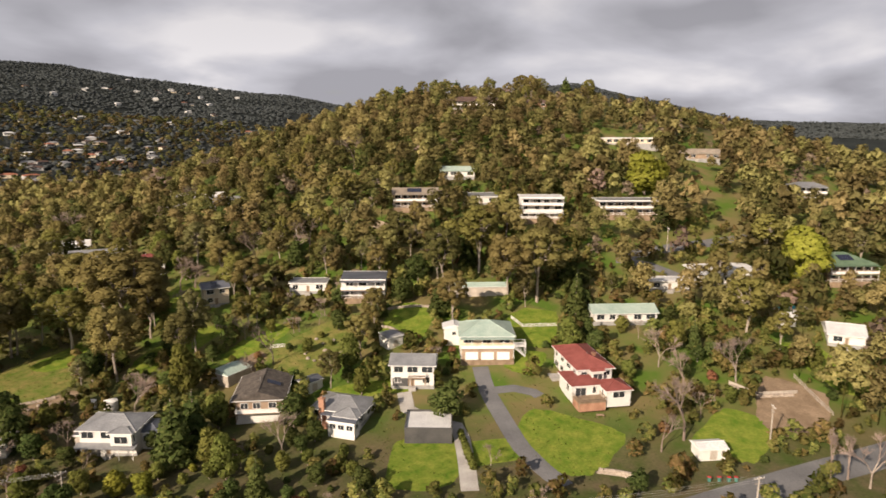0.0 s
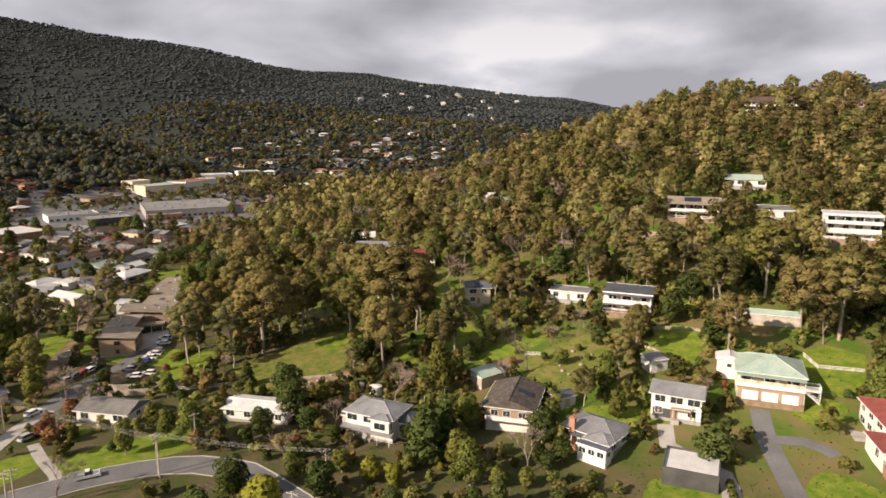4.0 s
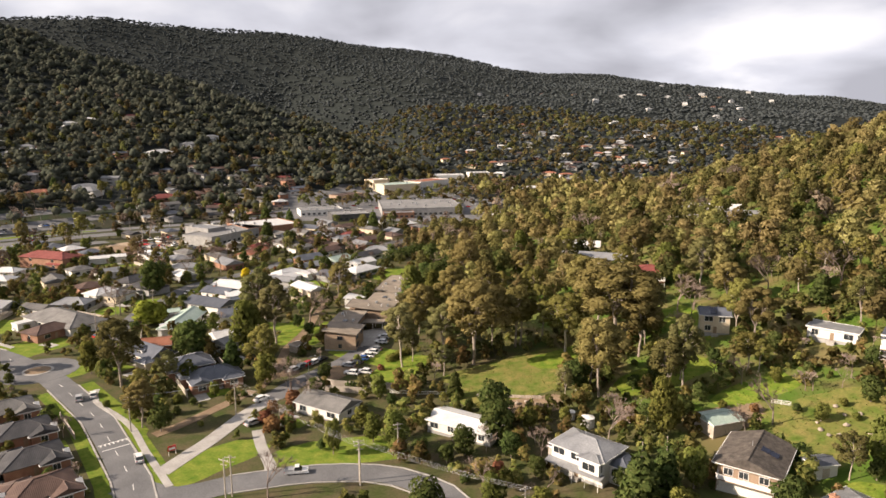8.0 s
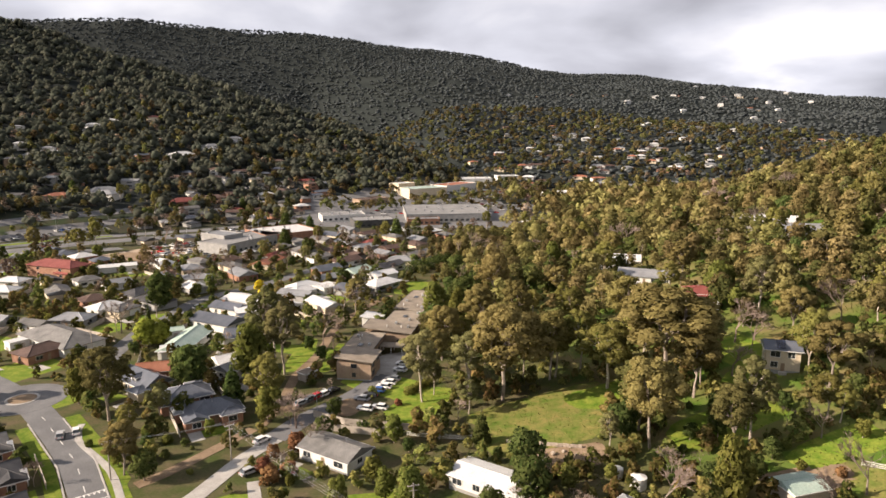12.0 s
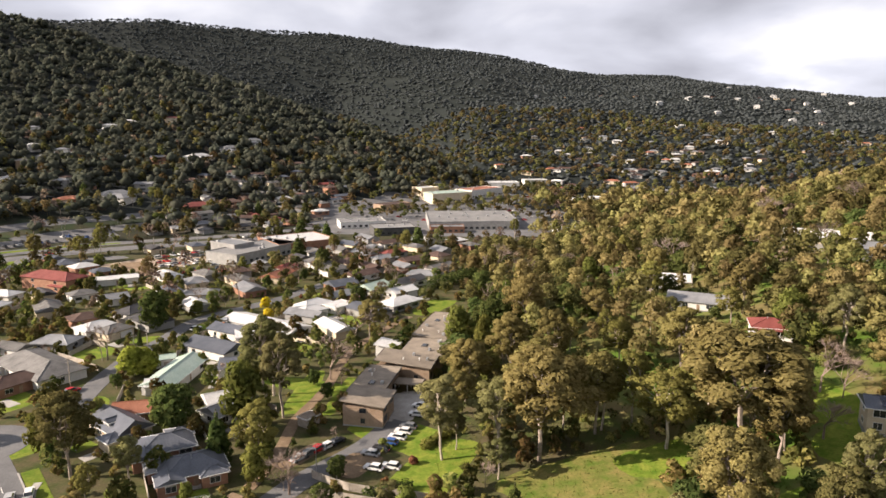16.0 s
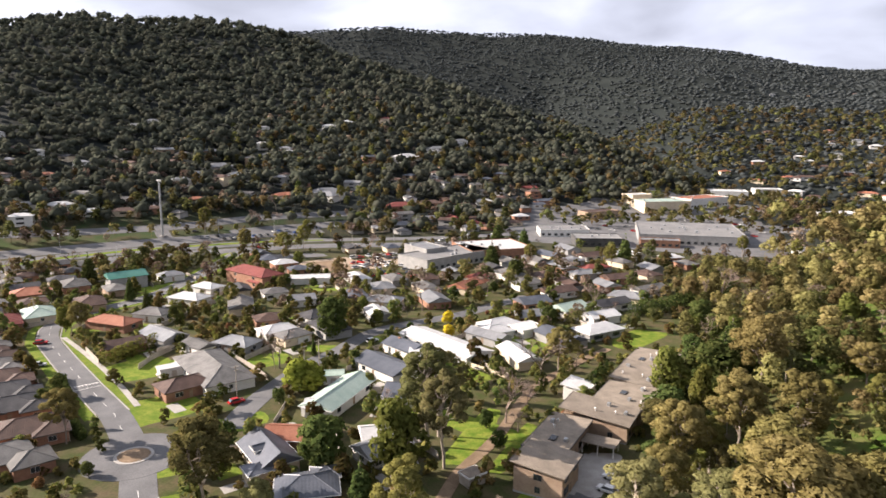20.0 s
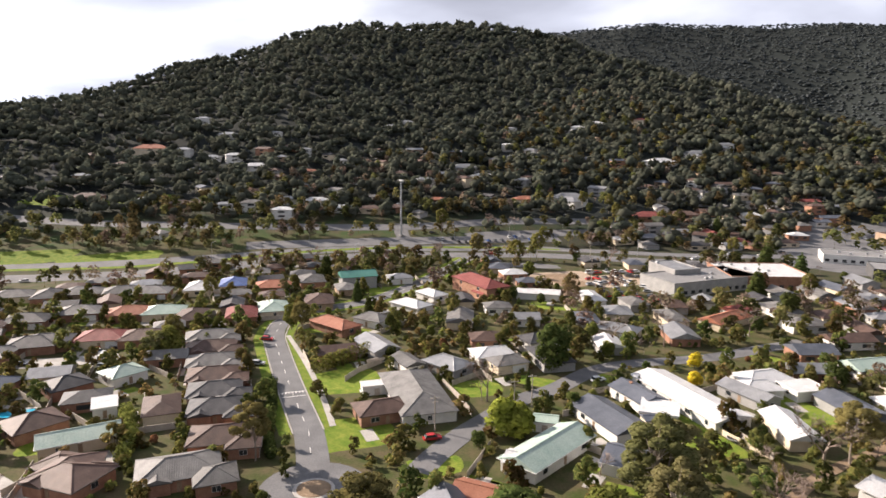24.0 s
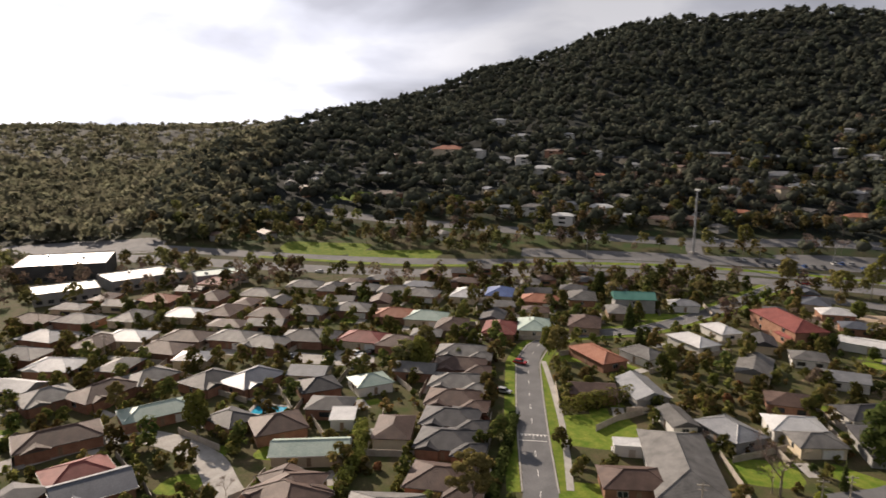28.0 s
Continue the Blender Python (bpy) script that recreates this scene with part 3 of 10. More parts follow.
def patch(name, x, y, sx, sy, turn, mat, label, category="lawn", lift=0.03, seed=1, kind="structure", wobble=0.12):
    """A piece of open ground with an uneven rim, laid over the land in rings."""
    rnd, g, n, rings = random.Random(seed), Geo(), 28, 6
    CLEAR.append((x, y, sx / 2, sy / 2, turn))
    c, s = math.cos(radians(turn)), math.sin(radians(turn))
    rim = [1 + wobble * (math.sin(3 * i / n * 2 * math.pi + seed) + rnd.uniform(-0.6, 0.6)) * 0.6 for i in range(n)]
    g.v.append((x, y, gz(x, y) + lift))
    for k in range(1, rings + 1):
        for i in range(n):
            a = 2 * math.pi * i / n
            e = 0.55
            dx = sx / 2 * math.copysign(abs(math.cos(a)) ** e, math.cos(a)) * rim[i] * k / rings
            dy = sy / 2 * math.copysign(abs(math.sin(a)) ** e, math.sin(a)) * rim[i] * k / rings
            px, py = x + dx * c - dy * s, y + dx * s + dy * c
            g.v.append((px, py, gz(px, py) + lift - (0.1 if k == rings else 0)))
    for i in range(n):
        g.f.append((0, 1 + i, 1 + (i + 1) % n))
    for k in range(rings - 1):
        for i in range(n):
            a, b = 1 + k * n + i, 1 + k * n + (i + 1) % n
            g.f.append((a, a + n, b + n, b))
    return tagged(new(name, g.mesh(name, M[mat])), label, category, kind=kind)

# ---- plants ----
def leaf_quads(centres, radii, count, size, rng, flat=0.6, shell=0.6, dome=0.0, own=0.4):
    """Leaf sprays scattered through blobs: a three-cornered spray each, turned mostly outward; dome: share of them kept to the upper half."""
    share = radii.prod(1) ** (2 / 3)
    pick = rng.choice(len(centres), count, p=share / share.sum())
    way = rng.normal(size=(count, 3))
    way /= np.linalg.norm(way, axis=1)[:, None]
    up = rng.random(count) < dome
    way[up, 2] = np.abs(way[up, 2])
    depth = shell + (1 - shell) * rng.random(count) ** 0.6
    mid_p = centres[pick] + way * radii[pick] * depth[:, None]
    normal = way + rng.normal(size=(count, 3)) * flat
    normal[:, 2] += 0.15
    normal /= np.linalg.norm(normal, axis=1)[:, None]
    ref = rng.normal(size=(count, 3))
    u = np.cross(normal, ref)
    u /= np.linalg.norm(u, axis=1)[:, None]
    w = np.cross(normal, u)
    s = size * (0.6 + 0.8 * rng.random(count))[:, None]
    skew = rng.uniform(0.5, 1.0, (count, 1))
    v = np.stack([mid_p - u * s * 1.25 - w * s * 0.5 * skew, mid_p + u * s * 1.25 - w * s * 0.6, mid_p + w * s * 1.3 * skew], 1).reshape(-1, 3)
    # each spray shades as part of its clump and of the whole crown
    heart = centres.mean(0)
    whole = mid_p - heart
    whole /= np.linalg.norm(whole, axis=1)[:, None] + 1e-6
    face = way * 0.75 + whole * (0.85 - own) + normal * own
    face /= np.linalg.norm(face, axis=1)[:, None] + 1e-6
    return v, np.arange(3 * count).reshape(-1, 3), np.repeat(face, 3, axis=0)


def gum_frame(rng, height, spread, clumps, low=0.36):
    """Trunk that forks into rising limbs, and the domes of leaf at the limbs' ends. Unit: metres."""
    g, blobs, radii = Geo(), [], []
    r0 = height * 0.0155
    lean = Vector((rng.uniform(-0.07, 0.07), rng.uniform(-0.07, 0.07), 1))
    split = lean * height * low * rng.uniform(0.8, 1.05)
    g.tube((0, 0, -0.4), split * 0.5 + Vector((0.12, -0.1, 0)), r0, r0 * 0.85, 6).tube(split * 0.5 + Vector((0.12, -0.1, 0)), split, r0 * 0.85, r0 * 0.75, 6)
    heads = []
    for k in range(4):
        a = k * 1.57 + rng.uniform(-0.5, 0.5)
        out = spread * rng.uniform(0.18, 0.42)
        head = Vector((math.cos(a) * out, math.sin(a) * out, height * rng.uniform(0.62, 0.8))) + lean * 0.5
        bend = split.lerp(head, 0.5) + Vector((rng.uniform(-0.5, 0.5), rng.uniform(-0.5, 0.5), -0.3))
        g.tube(split, bend, r0 * 0.72, r0 * 0.52, 5).tube(bend, head, r0 * 0.52, r0 * 0.26, 4)
        heads.append((bend, head))
    lop = rng.uniform(0, 6.28)
    for k in range(clumps):
        z = 1 - 1.75 * (k + rng.random()) / clumps
        a = k * 2.4 + rng.uniform(-0.4, 0.4)
        flat = math.sqrt(max(0.05, 1 - min(1, abs(z)) ** 2))
        reach = spread * 0.78 * rng.uniform(0.6, 1.08) * (1 + 0.22 * math.cos(a - lop)) * flat
        q = lean * height * 0.1 + Vector((math.cos(a) * reach, math.sin(a) * reach, height * (0.62 + 0.30 * z * rng.uniform(0.85, 1.1))))
        bend, head = min(heads, key=lambda h: (h[1] - q).length)
        foot = bend.lerp(head, rng.uniform(0.2, 1.0)) if q.z > bend.z else bend
        g.tube(foot, q, r0 * 0.3, r0 * 0.08, 3)
        r = spread * rng.uniform(0.16, 0.31)
        blobs.append(tuple(q))
        radii.append((r, r * rng.uniform(0.8, 1.1), r * rng.uniform(0.75, 1.05)))
    return g, np.array(blobs), np.array(radii)


def bushy_frame(rng, height, spread, count=14):
    g = Geo()
    g.tube((0, 0, -0.4), (0.1, 0, height * 0.4), height * 0.028, height * 0.018, 6)
    for k in range(5):
        a = k * 1.3
        g.tube((0.05, 0, height * (0.2 + 0.05 * k)), (math.cos(a) * spread * 0.5, math.sin(a) * spread * 0.5, height * (0.5 + 0.05 * k)), height * 0.014, height * 0.006, 4)
    blobs, radii = [], []
    for k in range(count):
        z = 0.22 + 0.66 * (k + rng.uniform(0, 1)) / count
        wide = math.sin(math.pi * min(1, (z - 0.02) / 0.98)) ** 0.6
        a, d = k * 2.4, spread * 0.62 * wide * rng.uniform(0.5, 1.0)
        blobs.append((math.cos(a) * d, math.sin(a) * d, height * z))
        s = spread * rng.uniform(0.32, 0.5)
        radii.append((s, s, s * 0.85))
    return g, np.array(blobs), np.array(radii)


def conifer_frame(rng, height, spread, tiers=11):
    g = Geo()
    g.tube((0, 0, -0.3), (0, 0, height * 0.95), height * 0.02, height * 0.004, 6)
    blobs, radii = [], []
    for k in range(tiers):
        t = k / (tiers - 1)
        w = spread * (1 - t) ** 0.8 + 0.15
        for j in range(4 if t < 0.8 else 1):
            a = j * 1.57 + k * 0.7 + rng.uniform(-0.2, 0.2)
            d = w * 0.55 if t < 0.8 else 0
            blobs.append((math.cos(a) * d, math.sin(a) * d, height * (0.1 + 0.86 * t)))
            radii.append((w * 0.5, w * 0.5, height * 0.075))
            if j % 2 == 0:
                g.tube((0, 0, height * (0.1 + 0.84 * t)), (math.cos(a) * w * 0.9, math.sin(a) * w * 0.9, height * (0.08 + 0.84 * t)), 0.06, 0.02, 3)
    return g, np.array(blobs), np.array(radii)


def twig_frame(rng, height, spread, upright=0.6, depth=4):
    """A leafless crown: forks within forks. Returns the trunk and the twigs apart."""
    trunk, twigs = Geo(), Geo()

    def fork(p, way, length, r, level):
        q = p + way * length
        (trunk if level < 2 else twigs).tube(p, q, r, r * 0.65, 6 if level < 1 else 3)
        if level >= depth:
            for k in range(6):
                w = (way + Vector((rng.uniform(-1, 1), rng.uniform(-1, 1), rng.uniform(-0.5, 0.9))) * 0.9).normalized()
                side = w.orthogonal().normalized() * 0.022
                at, tip = p.lerp(q, rng.uniform(0.2, 1)), len(twigs.v)
                twigs.v += [tuple(at - side), tuple(at + side), tuple(at + w * rng.uniform(0.5, 1.2))]
                twigs.f.append((tip, tip + 1, tip + 2))
            return
        for k in range(3 if level < 3 else 2 + (rng.random() < 0.5)):
            a = rng.uniform(0, 2 * math.pi)
            tilt = rng.uniform(0.35, 0.85) * (1 - 0.4 * upright)
            side = way.orthogonal().normalized()
            turned = Matrix.Rotation(a, 3, way) @ side
            w = (way * math.cos(tilt) + turned * math.sin(tilt) + Vector((0, 0, 0.12 * upright))).normalized()
            fork(q, w, length * rng.uniform(0.62, 0.82), r * 0.62, level + 1)

    fork(Vector((0, 0, -0.3)), Vector((rng.uniform(-0.05, 0.05), rng.uniform(-0.05, 0.05), 1)).normalized(), height * 0.25, height * 0.014, 0)
    return trunk, twigs


# kind: height at which it is built, spread, leaf count, spray size, leaf, bark, category, label
PLANTS = {
    "gum": (17, 4.9, 4200, 0.30, "olive", "pale_bark", "tree", "tall olive eucalypt with pale forked limbs and an open crown"),
    "gum_b": (15, 4.8, 4200, 0.30, "brown_gum", "bark", "tree", "brownish eucalypt with a rounded patchy crown on the grassy slope"),
    "gum_c": (19, 4.6, 3600, 0.30, "grey_gum", "pale_bark", "tree", "grey-green eucalypt with a tall bare trunk and thin crown"),
    "gum_d": (17, 5.4, 4200, 0.30, "dark_olive", "bark", "tree", "broad dark olive eucalypt with a dense rounded crown"),
    "broad": (10, 4.6, 1500, 0.38, "deep", "bark", "tree", "dense dark green broadleaf garden tree"),
    "leafy": (9, 4.0, 1400, 0.36, "green", "bark", "tree", "full mid-green garden tree with a rounded crown"),
    "lime": (9, 4.6, 1800, 0.44, "bright", "bark", "tree", "bright yellow-green broad tree in full leaf"),
    "conifer": (16, 4.2, 2200, 0.44, "deep", "bark", "tree", "dark green pointed conifer with drooping tiers"),
    "pine": (17, 5.4, 2000, 0.48, "deep", "bark", "tree", "tall dark pine with layered spreading branches"),
    "shrub": (2.6, 1.7, 420, 0.30, "green", "bark", "shrub", "rounded mid-green shrub in a garden"),
    "dark_shrub": (3.2, 2.0, 460, 0.32, "deep", "bark", "shrub", "dense dark green garden shrub"),
    "rust_shrub": (3.0, 2.2, 460, 0.32, "rust", "bark", "shrub", "rust-brown winter shrub in a garden"),
    "wattle": (4.5, 2.4, 600, 0.32, "yellow", "bark", "tree", "small golden wattle in flower"),
    "sapling": (5, 1.8, 420, 0.32, "grey_gum", "bark", "tree", "slim grey-green young tree in a garden"),
    "bare": (11, 4, 0, 0, "", "twig", "tree", "leafless winter tree with a spreading twiggy crown"),
    "bare_b": (9, 4, 0, 0, "", "bark", "tree", "leafless grey-brown winter tree beside the houses"),
    "poplar": (17, 2, 0, 0, "", "twig", "tree", "tall narrow leafless poplar"),
}
built = {}
tree_rng = random.Random(11)


def plant(kind, x, y, height=None, turn=None, z=None, wide=1.0):
    """A tree or shrub of its own at a place; alike ones share their meshes."""
    h0, spread, count, size, leaf, bark, category, label = PLANTS[kind]
    close = kind.startswith("gum") and min(math.hypot(x - a, y - b) for a, b in ((-4, -80), (2, -65), (2, -30), (0, 0), (-3, 26), (-34, 80))) < 165
    form = (kind, tree_rng.randrange(3) if category == "tree" else 0, close)
    if kind.startswith("gum"):
        count, size = (6400, 0.20) if close else (1600, 0.41)
    s = (height or h0) / h0
    if kind in ("bare", "bare_b", "lime") and (height or 0) >= 15:      # old trees that stand free
        TAKEN.append((x, y, 5.0))
    at = Matrix.LocRotScale((x, y, (gz(x, y) if z is None else z)), Euler((0, 0, tree_rng.uniform(0, 6.28) if turn is None else radians(turn))), (s * wide, s * wide, s))
    if form in built:
        return copy_thing(built[form], at)
    seed = sum(map(ord, kind)) * 7 + form[1] + (50 if close else 0)
    rng, nrng = random.Random(seed), np.random.default_rng(seed)
    noun = {"conifer": "conifer", "pine": "conifer", "bare": "bare_tree", "bare_b": "bare_tree", "poplar": "poplar_tree"}.get(kind, "gum_tree" if kind.startswith("gum") else "garden_tree")
    ob = thing("shrub" if category == "shrub" else noun, label, category, at)
    if leaf:
        if kind.startswith("gum"):
            g, blobs, radii = gum_frame(rng, h0, spread, 30 + 4 * form[1])
        elif kind in ("conifer", "pine"):
            g, blobs, radii = conifer_frame(rng, h0, spread, 11 if kind == "conifer" else 8)
        elif kind == "sapling":
            g, blobs, radii = gum_frame(rng, h0, spread, 11)
        else:
            g, blobs, radii = bushy_frame(rng, h0, spread, 14 if category == "tree" else 9)
        part("trunk", g, M[bark], ob)
        v, f, turned = leaf_quads(blobs, radii, count, size, nrng, 0.55, 0.65, 0.6 if kind.startswith("gum") else 0.3)
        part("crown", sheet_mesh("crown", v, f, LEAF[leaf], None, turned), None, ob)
    else:
        trunk, twigs = twig_frame(rng, h0, spread, 1.8 if kind == "poplar" else 0.6)
        part("trunk", trunk, M[bark], ob)
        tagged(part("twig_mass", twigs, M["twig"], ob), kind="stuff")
    built[form] = ob
    return ob


def spray_tree(rng, height, spread, count, size, lumps=5, flat=0.4, squat=0.17, low=0.42, own=0.4):
    """One small tree of leaf sprays for woods of thousands: corners only, three to a spray."""
    a = rng.uniform(0, 6.28) + np.arange(lumps) * 2.4
    z = rng.permutation(lumps) / max(1, lumps - 1)
    d = spread * rng.uniform(0.35, 0.75, lumps) * np.sqrt(1.02 - z * z * 0.9)
    centres = np.stack([np.cos(a) * d, np.sin(a) * d, height * (low + (0.87 - low) * z)], 1)
    radii = np.stack([np.full(lumps, spread * 0.42), np.full(lumps, spread * 0.42), np.full(lumps, height * squat)], 1) * rng.uniform(0.75, 1.2, (lumps, 1))
    v, _, turned = leaf_quads(centres, radii, count, size, rng, flat=flat, shell=0.85, dome=0.7, own=own)
    stem = np.array([[[-0.16, 0, 0], [0.16, 0, 0], [0, 0, 0.6]], [[0, -0.16, 0], [0, 0.16, 0], [0, 0, 0.6]]]) * (1, 1, height)
    upright = np.tile((0.0, 0.0, 1.0), (6, 1))
    return np.concatenate([v.reshape(-1, 3, 3), stem]).reshape(-1, 3), np.concatenate([turned, upright])


GOLD = (1 + 5 ** 0.5) / 2
ICO = np.array([(-1, GOLD, 0), (1, GOLD, 0), (-1, -GOLD, 0), (1, -GOLD, 0), (0, -1, GOLD), (0, 1, GOLD), (0, -1, -GOLD), (0, 1, -GOLD), (GOLD, 0, -1), (GOLD, 0, 1), (-GOLD, 0, -1), (-GOLD, 0, 1)]) / (1 + GOLD * GOLD) ** 0.5
ICO_FACES = np.array([(0, 11, 5), (0, 5, 1), (0, 1, 7), (0, 7, 10), (0, 10, 11), (1, 5, 9), (5, 11, 4), (11, 10, 2), (10, 7, 6), (7, 1, 8), (3, 9, 4), (3, 4, 2), (3, 2, 6), (3, 6, 8), (3, 8, 9), (4, 9, 5), (2, 4, 11), (6, 2, 10), (8, 6, 7), (9, 8, 1)])


def clump_tree(rng, height, spread, lumps, sprays, size):
    """A tree seen from far off: a crown of uneven clumps that grow into one another, loose sprays over them."""
    v, n = spray_tree(rng, height, spread, sprays, size, max(3, lumps), 0.2, 0.2, 0.4, 0.1)
    tris, turned = [v], [n]
    for k in range(lumps):
        a, d = k * 2.4 + rng.uniform(0, 1.5), spread * (0.4 if lumps > 1 else 0.05) * rng.uniform(0.7, 1.2)
        heart = np.array((math.cos(a) * d, math.sin(a) * d, height * rng.uniform(0.5, 0.72)))
        body = ICO * rng.uniform(0.8, 1.18, (12, 1)) * np.array((spread * 0.56, spread * 0.56, height * 0.27)) * rng.uniform(0.85, 1.15) * (1 if lumps > 1 else 1.35)
        tris.append((heart + body)[ICO_FACES].reshape(-1, 3))
        turned.append(ICO[ICO_FACES].reshape(-1, 3))
    return np.concatenate(tris), np.concatenate(turned)


def woods(name, spots, rng, forms, mat, label, category="woodland"):
    """Woods too many to count: spots are rows of x, y, size; each takes one of the forms, turned and scaled."""
    all_v, all_t, all_n = [], [], []
    pick = rng.integers(0, len(forms), len(spots))
    z = ground(spots[:, 0], spots[:, 1])
    for k, form in enumerate(forms):
        rows = np.where(pick == k)[0]
        if not len(rows):
            continue
        a, s = rng.uniform(0, 6.28, len(rows)), spots[rows, 2]
        c, n = np.cos(a), np.sin(a)
        fv, fn = form
        x = spots[rows, 0][:, None] + s[:, None] * (fv[None, :, 0] * c[:, None] - fv[None, :, 1] * n[:, None])
        y = spots[rows, 1][:, None] + s[:, None] * (fv[None, :, 0] * n[:, None] + fv[None, :, 1] * c[:, None])
        h = z[rows][:, None] + s[:, None] * fv[None, :, 2] * rng.uniform(0.8, 1.2, (len(rows), 1))
        all_v.append(np.stack([x, y, h], -1).reshape(-1, 3))
        all_t.append(np.repeat(rng.random(len(rows)), len(fv)))
        all_n.append(np.stack([fn[None, :, 0] * c[:, None] - fn[None, :, 1] * n[:, None], fn[None, :, 0] * n[:, None] + fn[None, :, 1] * c[:, None],
                               np.broadcast_to(fn[None, :, 2], (len(rows), len(fn)))], -1).reshape(-1, 3))
    v, t = np.concatenate(all_v), np.concatenate(all_t)
    ob = new(name, sheet_mesh(name, v, np.arange(len(v)).reshape(-1, 3), LEAF[mat], t, np.concatenate(all_n)))
    return tagged(ob, label, category, kind="stuff")


def polar_spots(rng, count, b0, b1, r0, r1, power=0.5):
    """Random places between two bearings (left of north) and two distances."""
    b = np.radians(rng.uniform(b0, b1, count))
    r = (r0 ** (1 / power) + (r1 ** (1 / power) - r0 ** (1 / power)) * rng.random(count)) ** power
    return np.stack([-np.sin(b) * r, np.cos(b) * r], 1)


def hedge(line, h, w, leaf="green", label="long clipped green hedge beside the street"):
    """A clipped hedge along a line: stems and a dense mass of leaf."""
    x0, y0 = line[0]
    z0 = gz(x0, y0)
    ob = thing("hedge", label, "hedge", pose(x0, y0, z0))
    rng = np.random.default_rng(int(abs(x0 * 3 + y0)))
    centres, stems = [], Geo()
    for (ax, ay), (bx, by) in zip(line, line[1:]):
        n = max(1, int(math.hypot(bx - ax, by - ay) / 1.2))
        for k in range(n + 1):
            px, py = ax + (bx - ax) * k / n, ay + (by - ay) * k / n
            z = gz(px, py) - z0
            stems.tube((px - x0, py - y0, z - 0.2), (px - x0, py - y0, z + h * 0.6), 0.07, 0.04, 4)
            for lift in (0.3, 0.68):
                centres.append((px - x0, py - y0, z + h * lift))
    centres = np.array(centres)
    radii = np.tile((w * 0.62, w * 0.62, h * 0.34), (len(centres), 1)) * rng.uniform(0.85, 1.15, (len(centres), 1))
    v, f, turned = leaf_quads(centres, radii, 60 * len(centres), 0.28, rng, flat=0.5, shell=0.8)
    tagged(part("stem_row", stems, M["bark"], ob), kind="stuff")
    part("leaf_mass", sheet_mesh("leaf_mass", v, f, LEAF[leaf], None, turned), None, ob)
    return ob

# ---- houses ----
kept = {}
TAKEN = []      # footprints: x, y, radius


def shared(key, make):
    if key not in kept:
        kept[key] = make()
    return kept[key]


def window_meshes(w, h, mat):
    def frame_mesh():
        g = Geo()
        for sx in (-1, 1):
            g.box(sx * (w / 2 - 0.04), 0, 0, 0.09, 0.12, h)
        g.box(0, 0, 0, w, 0.13, 0.08).box(0, 0, h - 0.09, w, 0.13, 0.09)
        if w > 1.1:
            g.box(0, 0, 0.05, 0.06, 0.10, h - 0.1)
        return g.mesh("window_frame", M[mat])

    def pane_mesh():
        return Geo().box(0, 0.01, 0.05, w - 0.1, 0.05, h - 0.1).mesh("pane", M["glass"])

    return shared(("frame", w, h, mat), frame_mesh), shared(("pane", w, h), pane_mesh)


def plain_window(w, h, mat):
    """Frame and glass in one piece, for houses farther off."""
    def make():
        g = Geo().box(0, 0.03, 0, w, 0.06, h)
        n = len(g.f)
        g.box(-w / 4 + 0.01, 0, 0.07, w / 2 - 0.1, 0.1, h - 0.14).box(w / 4 - 0.01, 0, 0.07, w / 2 - 0.1, 0.1, h - 0.14)
        me = g.mesh("window", M[mat])
        me.materials.append(M["glass"])
        for f in list(me.polygons)[n:]:
            f.material_index = 1
        return me
    return shared(("plain", w, h, mat), make)


def window(parent, x, y, z, w, h, turn, mat="trim", fine=False):
    at = pose(x, y, z, 0, 0, turn)
    if fine:
        f, p = window_meshes(w, h, mat)
        part("pane", p, None, part("window", f, None, parent, at=at))
    else:
        part("window", plain_window(w, h, mat), None, parent, at=at)


def hip_roof(w, d, rise, over, kind, thick=0.16):
    """Roof body over a w x d plan, its eaves at z = 0, and the ridge line's two ends."""
    W, D = w / 2 + over, d / 2 + over
    g = Geo()
    if kind == "gable":
        e0, e1 = (-W, 0, rise), (W, 0, rise)
    elif W >= D:
        e0, e1 = (-(W - D), 0, rise), (W - D, 0, rise)
    else:
        e0, e1 = (0, -(D - W), rise), (0, D - W, rise)
    c = [(-W, -D, 0), (W, -D, 0), (W, D, 0), (-W, D, 0)]
    low = [(x, y, -thick) for x, y, _ in c]
    g.v = c + [e0, e1] + low
    if kind == "gable" or W >= D:
        g.f = [(0, 1, 5, 4), (2, 3, 4, 5), (1, 2, 5), (3, 0, 4)]
    else:
        g.f = [(0, 1, 4), (1, 2, 5, 4), (2, 3, 5), (3, 0, 4, 5)]
    g.f += [(0, 6, 7, 1), (1, 7, 8, 2), (2, 8, 9, 3), (3, 9, 6, 0), (9, 8, 7, 6)]
    return g, c, e0, e1


